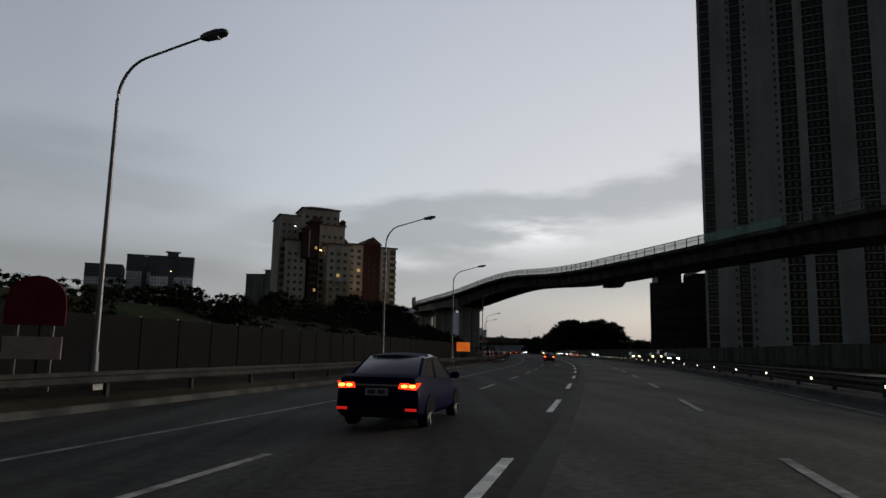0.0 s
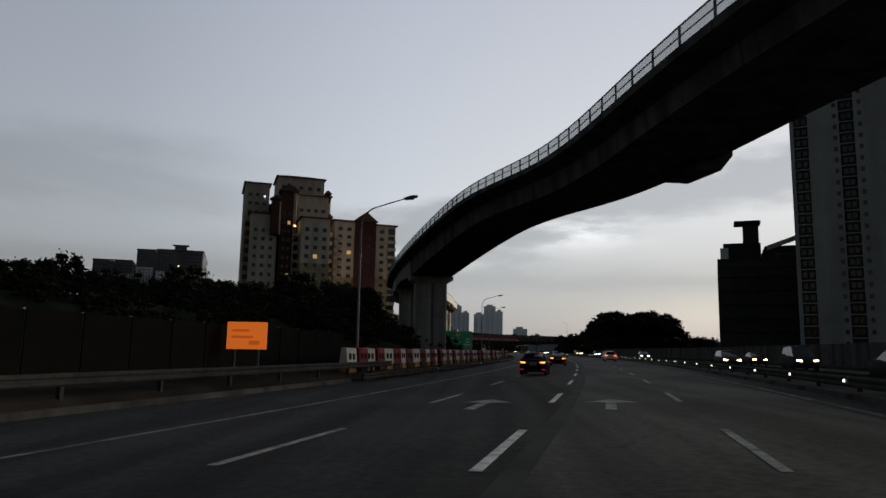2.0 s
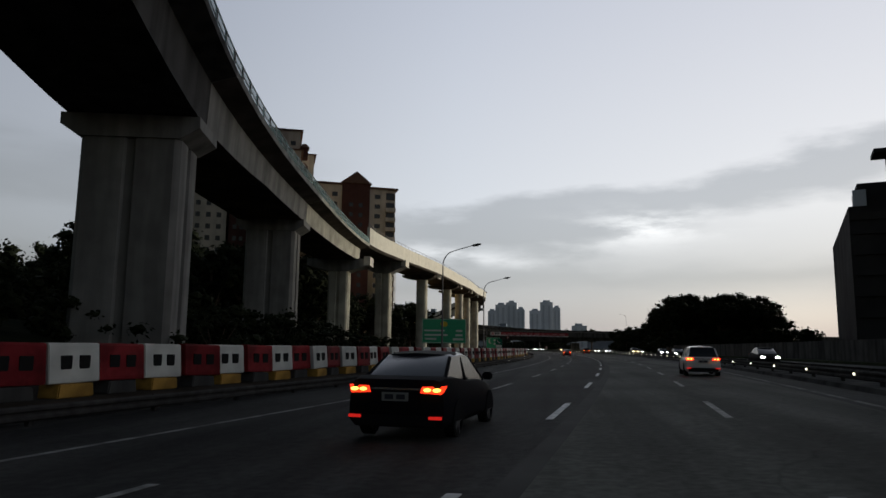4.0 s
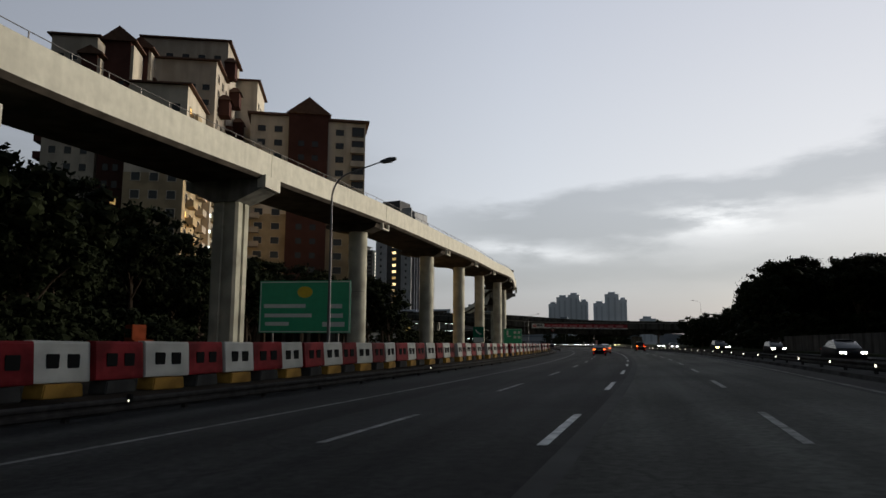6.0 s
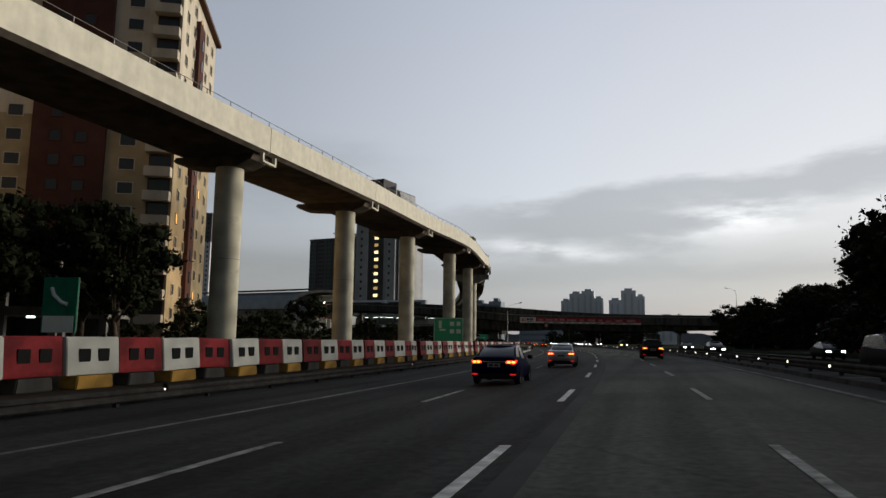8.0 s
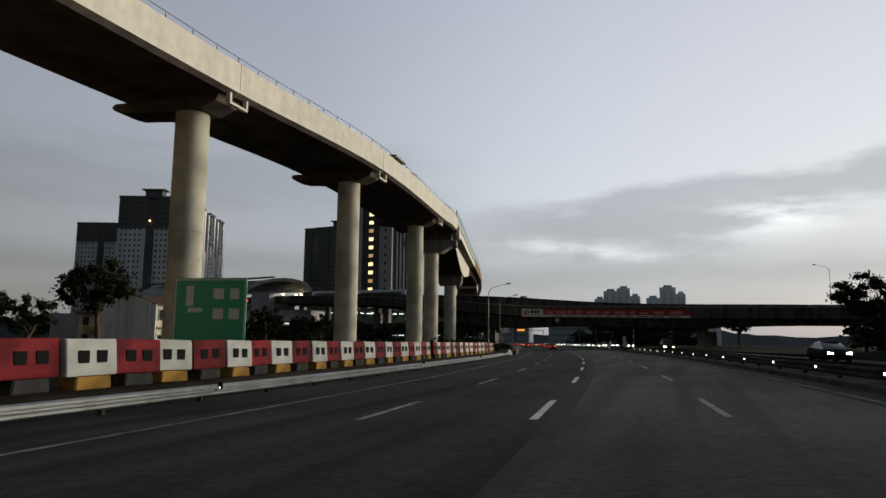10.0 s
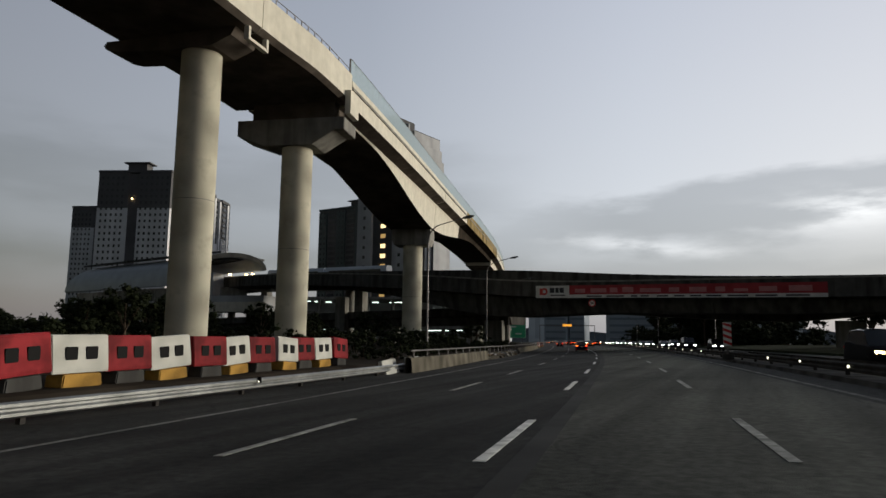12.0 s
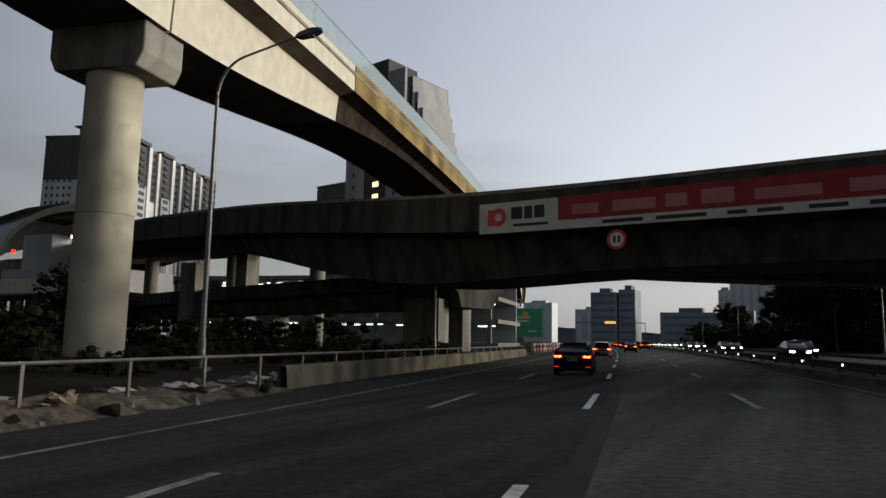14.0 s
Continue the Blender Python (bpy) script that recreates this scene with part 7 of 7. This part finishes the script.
WHEEL_R.hull([[(x, 0.255 * math.cos(2 * math.pi * k / 24), 0.255 * math.sin(2 * math.pi * k / 24)) for k in range(24)] for x in (-0.06, 0.06)])
WHEEL_R = WHEEL_R.mesh("rim", RIM)


def car(label, paint, kind="sedan", lights="rear", beam=None, m=None, group="cars on the motorway", far=False):
    """A car whose nose points along +y."""
    tall = {"sedan": 0.0, "hatch": 0.05, "suv": 0.22, "van": 0.42}[kind]
    t = thing("car", label, "car", m, group)
    L0, L1 = -2.2, 2.2
    hw = 0.87 if kind != "van" else 0.90
    z2 = 0.96 + tall * 0.45
    rear = 1.06 if kind == "sedan" else z2 + 0.02
    st_ = [(L0, hw * 0.86, 0.30, 0.64, 0.80), (L0 + 0.05, hw * 0.95, 0.24, 0.72, rear - 0.05 + tall * 0.3), (L0 + 0.30, hw * 0.99, 0.21, 0.74, rear + tall * 0.3), (L0 + 1.0, hw, 0.22, 0.74, rear - 0.02 + tall * 0.3),
           (-0.4, hw, 0.22, 0.74, z2), (0.7, hw, 0.22, 0.72, z2 - 0.02), (1.25, hw * 0.99, 0.22, 0.70, z2 - 0.08), (1.85, hw * 0.95, 0.24, 0.62, 0.80 + tall * 0.4), (2.12, hw * 0.86, 0.30, 0.55, 0.68 + tall * 0.35), (L1, hw * 0.72, 0.36, 0.48, 0.58 + tall * 0.3)]
    body = part("body", ring_body(st_), paint, t, smooth=True)
    roof = 1.46 + tall
    if kind == "sedan":
        cab_ = [(-1.72, 1.03), (-0.98, roof - 0.05), (-0.1, roof), (0.40, roof - 0.06), (1.30, 0.92)]
    else:
        cab_ = [(-2.12, z2 - 0.01), (-1.85, roof - 0.06), (-0.6, roof), (0.35, roof - 0.05), (1.18, z2 - 0.06)]
    rows = []
    for y, z in cab_:
        top_w = hw * 0.70
        b = z2 - 0.06
        f = (z - b) / (roof - b)
        w1 = hw * 0.84 + (top_w - hw * 0.84) * max(f, 0.02)
        rows.append([(-hw * 0.84, y, b), (-w1, y, z - 0.05 * f), (-w1 * 0.86, y, z), (w1 * 0.86, y, z), (w1, y, z - 0.05 * f), (hw * 0.84, y, b)])
    part("greenhouse", G().hull(rows), CARGLASS, t, "dark tinted glass", smooth=True)
    r0, r1 = cab_[1], cab_[3]
    rows = []
    for k in range(5):
        y = r0[0] + 0.0 + (r1[0] - r0[0]) * k / 4
        z = roof + 0.014 - 0.05 * ((k - 2.2) / 2.2) ** 2
        rows.append([(-hw * 0.69, y, z - 0.07), (-hw * 0.58, y, z - 0.01), (0, y, z + 0.015), (hw * 0.58, y, z - 0.01), (hw * 0.69, y, z - 0.07), (0, y, z - 0.09)])
    part("roof", G().hull(rows), paint, t, smooth=True)
    for sx in (-1, 1):
        for y0, za, y1, zb in ((cab_[0][0], cab_[0][1], cab_[1][0], cab_[1][1]), (-0.30, z2, -0.26, roof - 0.06), (cab_[4][0], cab_[4][1], cab_[3][0], cab_[3][1])):
            if not far:
                part("pillar", G().tube([(sx * hw * 0.83, y0, za - 0.02), (sx * hw * 0.69, y1, zb - 0.05)], 0.035, 6), paint, t)
    for sx in (-1, 1):
        if not far:
            part("mirror", G().box(sx * (hw + 0.10), 0.62, 0.92 + tall * 0.5, 0.20, 0.12, 0.15), paint, t, bevel=0.03)
        for y in (-1.32, 1.34):
            if far:
                part("wheel", WHEEL_T, None, t, m=pose(sx * (hw - 0.10), y, 0.315))
                continue
            w = new("wheel")
            w.parent = t
            w.matrix_basis = pose(sx * (hw - 0.10), y, 0.315)
            part("tyre", WHEEL_T, None, w)
            part("rim", WHEEL_R, None, w)
            part("wheel_arch", G().hull([[(sx * (hw - 0.22 + dx), y + 0.37 * math.cos(math.pi * k / 10), 0.30 + 0.37 * math.sin(math.pi * k / 10)) for k in range(11)] for dx in (0, 0.23)]), TRIM, t)
    part("bumper", G().box(0, L0 + 0.03, 0.24, hw * 1.66, 0.10, 0.22), TRIM, t, bevel=0.03)
    part("number_plate", G().box(0, L0 - 0.012, 0.66 + tall * 0.3, 0.46, 0.02, 0.14), PLATE, t)
    if not far:
        for x in (-0.1, 0.1):
            part("plate_bar", G().box(x, L0 - 0.026, 0.69 + tall * 0.3, 0.15, 0.01, 0.08), INK, t, "dark bar")
        part("trim_strip", G().box(0, L0 + 0.015, 0.84 + tall * 0.3, hw * 1.0, 0.03, 0.035), CHROME, t)
    zl = 0.78 + tall * 0.35
    for sx in (-1, 1):
        lamp = part("tail_light", G().hull([[(sx * hw * a, y, z) for a, y, z in ((0.50, L0 - 0.02 + d, zl + 0.02), (0.90, L0 + 0.01 + d, zl), (0.97, L0 + 0.08 + d, zl + 0.13), (0.54, L0 - 0.02 + d, zl + 0.12))] for d in (0.0, 0.10)]), TAIL if lights == "rear" else SIGN_RED, t, "lit red tail light" if lights == "rear" else "")
        if lights == "rear":
            for q in (0.64, 0.82):
                part("bulb", G().hull([[(sx * (hw * q) + 0.062 * math.cos(2 * math.pi * k / 10), y, zl + 0.068 + 0.030 * math.sin(2 * math.pi * k / 10)) for k in range(10)] for y in (L0 - 0.035, L0 + 0.03)]), TAIL_CORE, lamp)
        if not far:
            part("reflector", G().box(sx * hw * 0.80, L0 - 0.02, 0.38, 0.22, 0.03, 0.05), REFLEX, t, "low red reflector with an added glow")
        part("headlight", G().hull([[(sx * hw * a, y, z) for a, y, z in ((0.46, 2.14 + d, 0.60 + tall * 0.3), (0.84, 2.04 + d, 0.60 + tall * 0.3), (0.84, 2.00 + d, 0.74 + tall * 0.3), (0.46, 2.08 + d, 0.72 + tall * 0.3))] for d in (0.0, 0.08)]), (beam or HEAD) if lights == "front" else GLASS, t, "lit headlight" if lights == "front" else "")
    part("grille", G().box(0, 2.2, 0.42, hw * 0.9, 0.04, 0.16), TRIM, t)
    return t


car("metallic blue sedan with lit tail lights in the lane beside", BLUE, "sedan", "rear", m=on_road(514.8, -3.45))
car("dark blue sedan with lit tail lights beside the first piers", BLUE, "sedan", "rear", m=on_road(113.3, -4.55))
car("metallic dark blue sedan with lit tail lights beside the fence", BLUE, "sedan", "rear", m=on_road(15.0, -4.5))
car("black sedan with lit tail lights ahead", BLACKCAR, "sedan", "rear", m=on_road(145.5, -4.0))
car("white hatchback with lit tail lights far ahead", WHITECAR, "hatch", "rear", m=on_road(172.0, 3.4))
car("dark blue sedan with lit tail lights beside the barriers", BLUE, "sedan", "rear", m=on_road(296.8, -4.75))
car("silver sedan with lit tail lights ahead", SILVER, "sedan", "rear", m=on_road(316.0, -3.7))
car("dark sport utility car with lit tail lights", BLACKCAR, "suv", "rear", m=on_road(333.0, 3.0))
car("silver hatchback with lit tail lights beyond the flyover", SILVER, "hatch", "rear", m=on_road(548.0, -3.2))
qr = random.Random(8)
for k in range(20):
    s = 585 + 13.5 * k + qr.uniform(-3, 3)
    o = qr.choice((-7.2, -3.6, 0.0, 0.0, 3.4))
    car("car with lit tail lights in the slow queue beyond the flyover", qr.choice((BLACKCAR, GREYCAR, SILVER)), qr.choice(("sedan", "hatch", "suv")), "rear", m=on_road(s, o), group="queue beyond the flyover", far=True)
for k, (s, o, kind) in enumerate(((96, 11.5, "sedan"), (124, 15.0, "van"), (133, 11.5, "hatch"), (150, 18.0, "sedan"), (196, 11.5, "sedan"), (250, 11.5, "sedan"), (288, 15.0, "hatch"), (304, 11.5, "suv"), (336, 18.0, "sedan"), (352, 11.5, "sedan"), (392, 15, "sedan"),
                               (447, 11.5, "van"), (512, 11.2, "van"), (514, 15.2, "suv"), (540, 11.5, "sedan"), (552, 15, "suv"), (575, 11.5, "sedan"), (590, 15, "sedan"), (612, 11.5, "hatch"), (628, 15, "sedan"), (650, 11.5, "sedan"), (668, 15, "sedan"), (690, 11.5, "sedan"),
                               (705, 15, "sedan"), (725, 11.5, "sedan"), (745, 15, "sedan"), (770, 11.5, "sedan"), (800, 15, "sedan"), (830, 11.5, "sedan"), (860, 15, "sedan"))):
    warm = k in (1, 2, 3, 7, 11)
    car("oncoming car with bright " + ("warm " if warm else "white ") + "headlights", qr.choice((BLACKCAR, BLACKCAR, GREYCAR)), kind, "front", HEAD_WARM if warm else HEAD, on_road(s, o, 0.28, 180), "oncoming cars", far=True)

# amber gantry board and lamps far along the road
t = thing("message_sign", "small amber lit message board far along the road", "sign", pose(-65.7, 781.4, 0, 0, 0, 20))
part("board", G().box(0, 0, 9.2, 4.6, 0.4, 1.1), mat("amber_lit_board", (1.0, 0.42, 0.05), emit=0.7), t)
for x in (-14.5, 14.5):
    part("post", G().box(x, 0.3, -0.5, 0.3, 0.3, 10.3), STEEL_DARK, t)
part("beam", G().box(0, 0.5, 9.5, 29, 0.25, 0.35), STEEL_DARK, t)
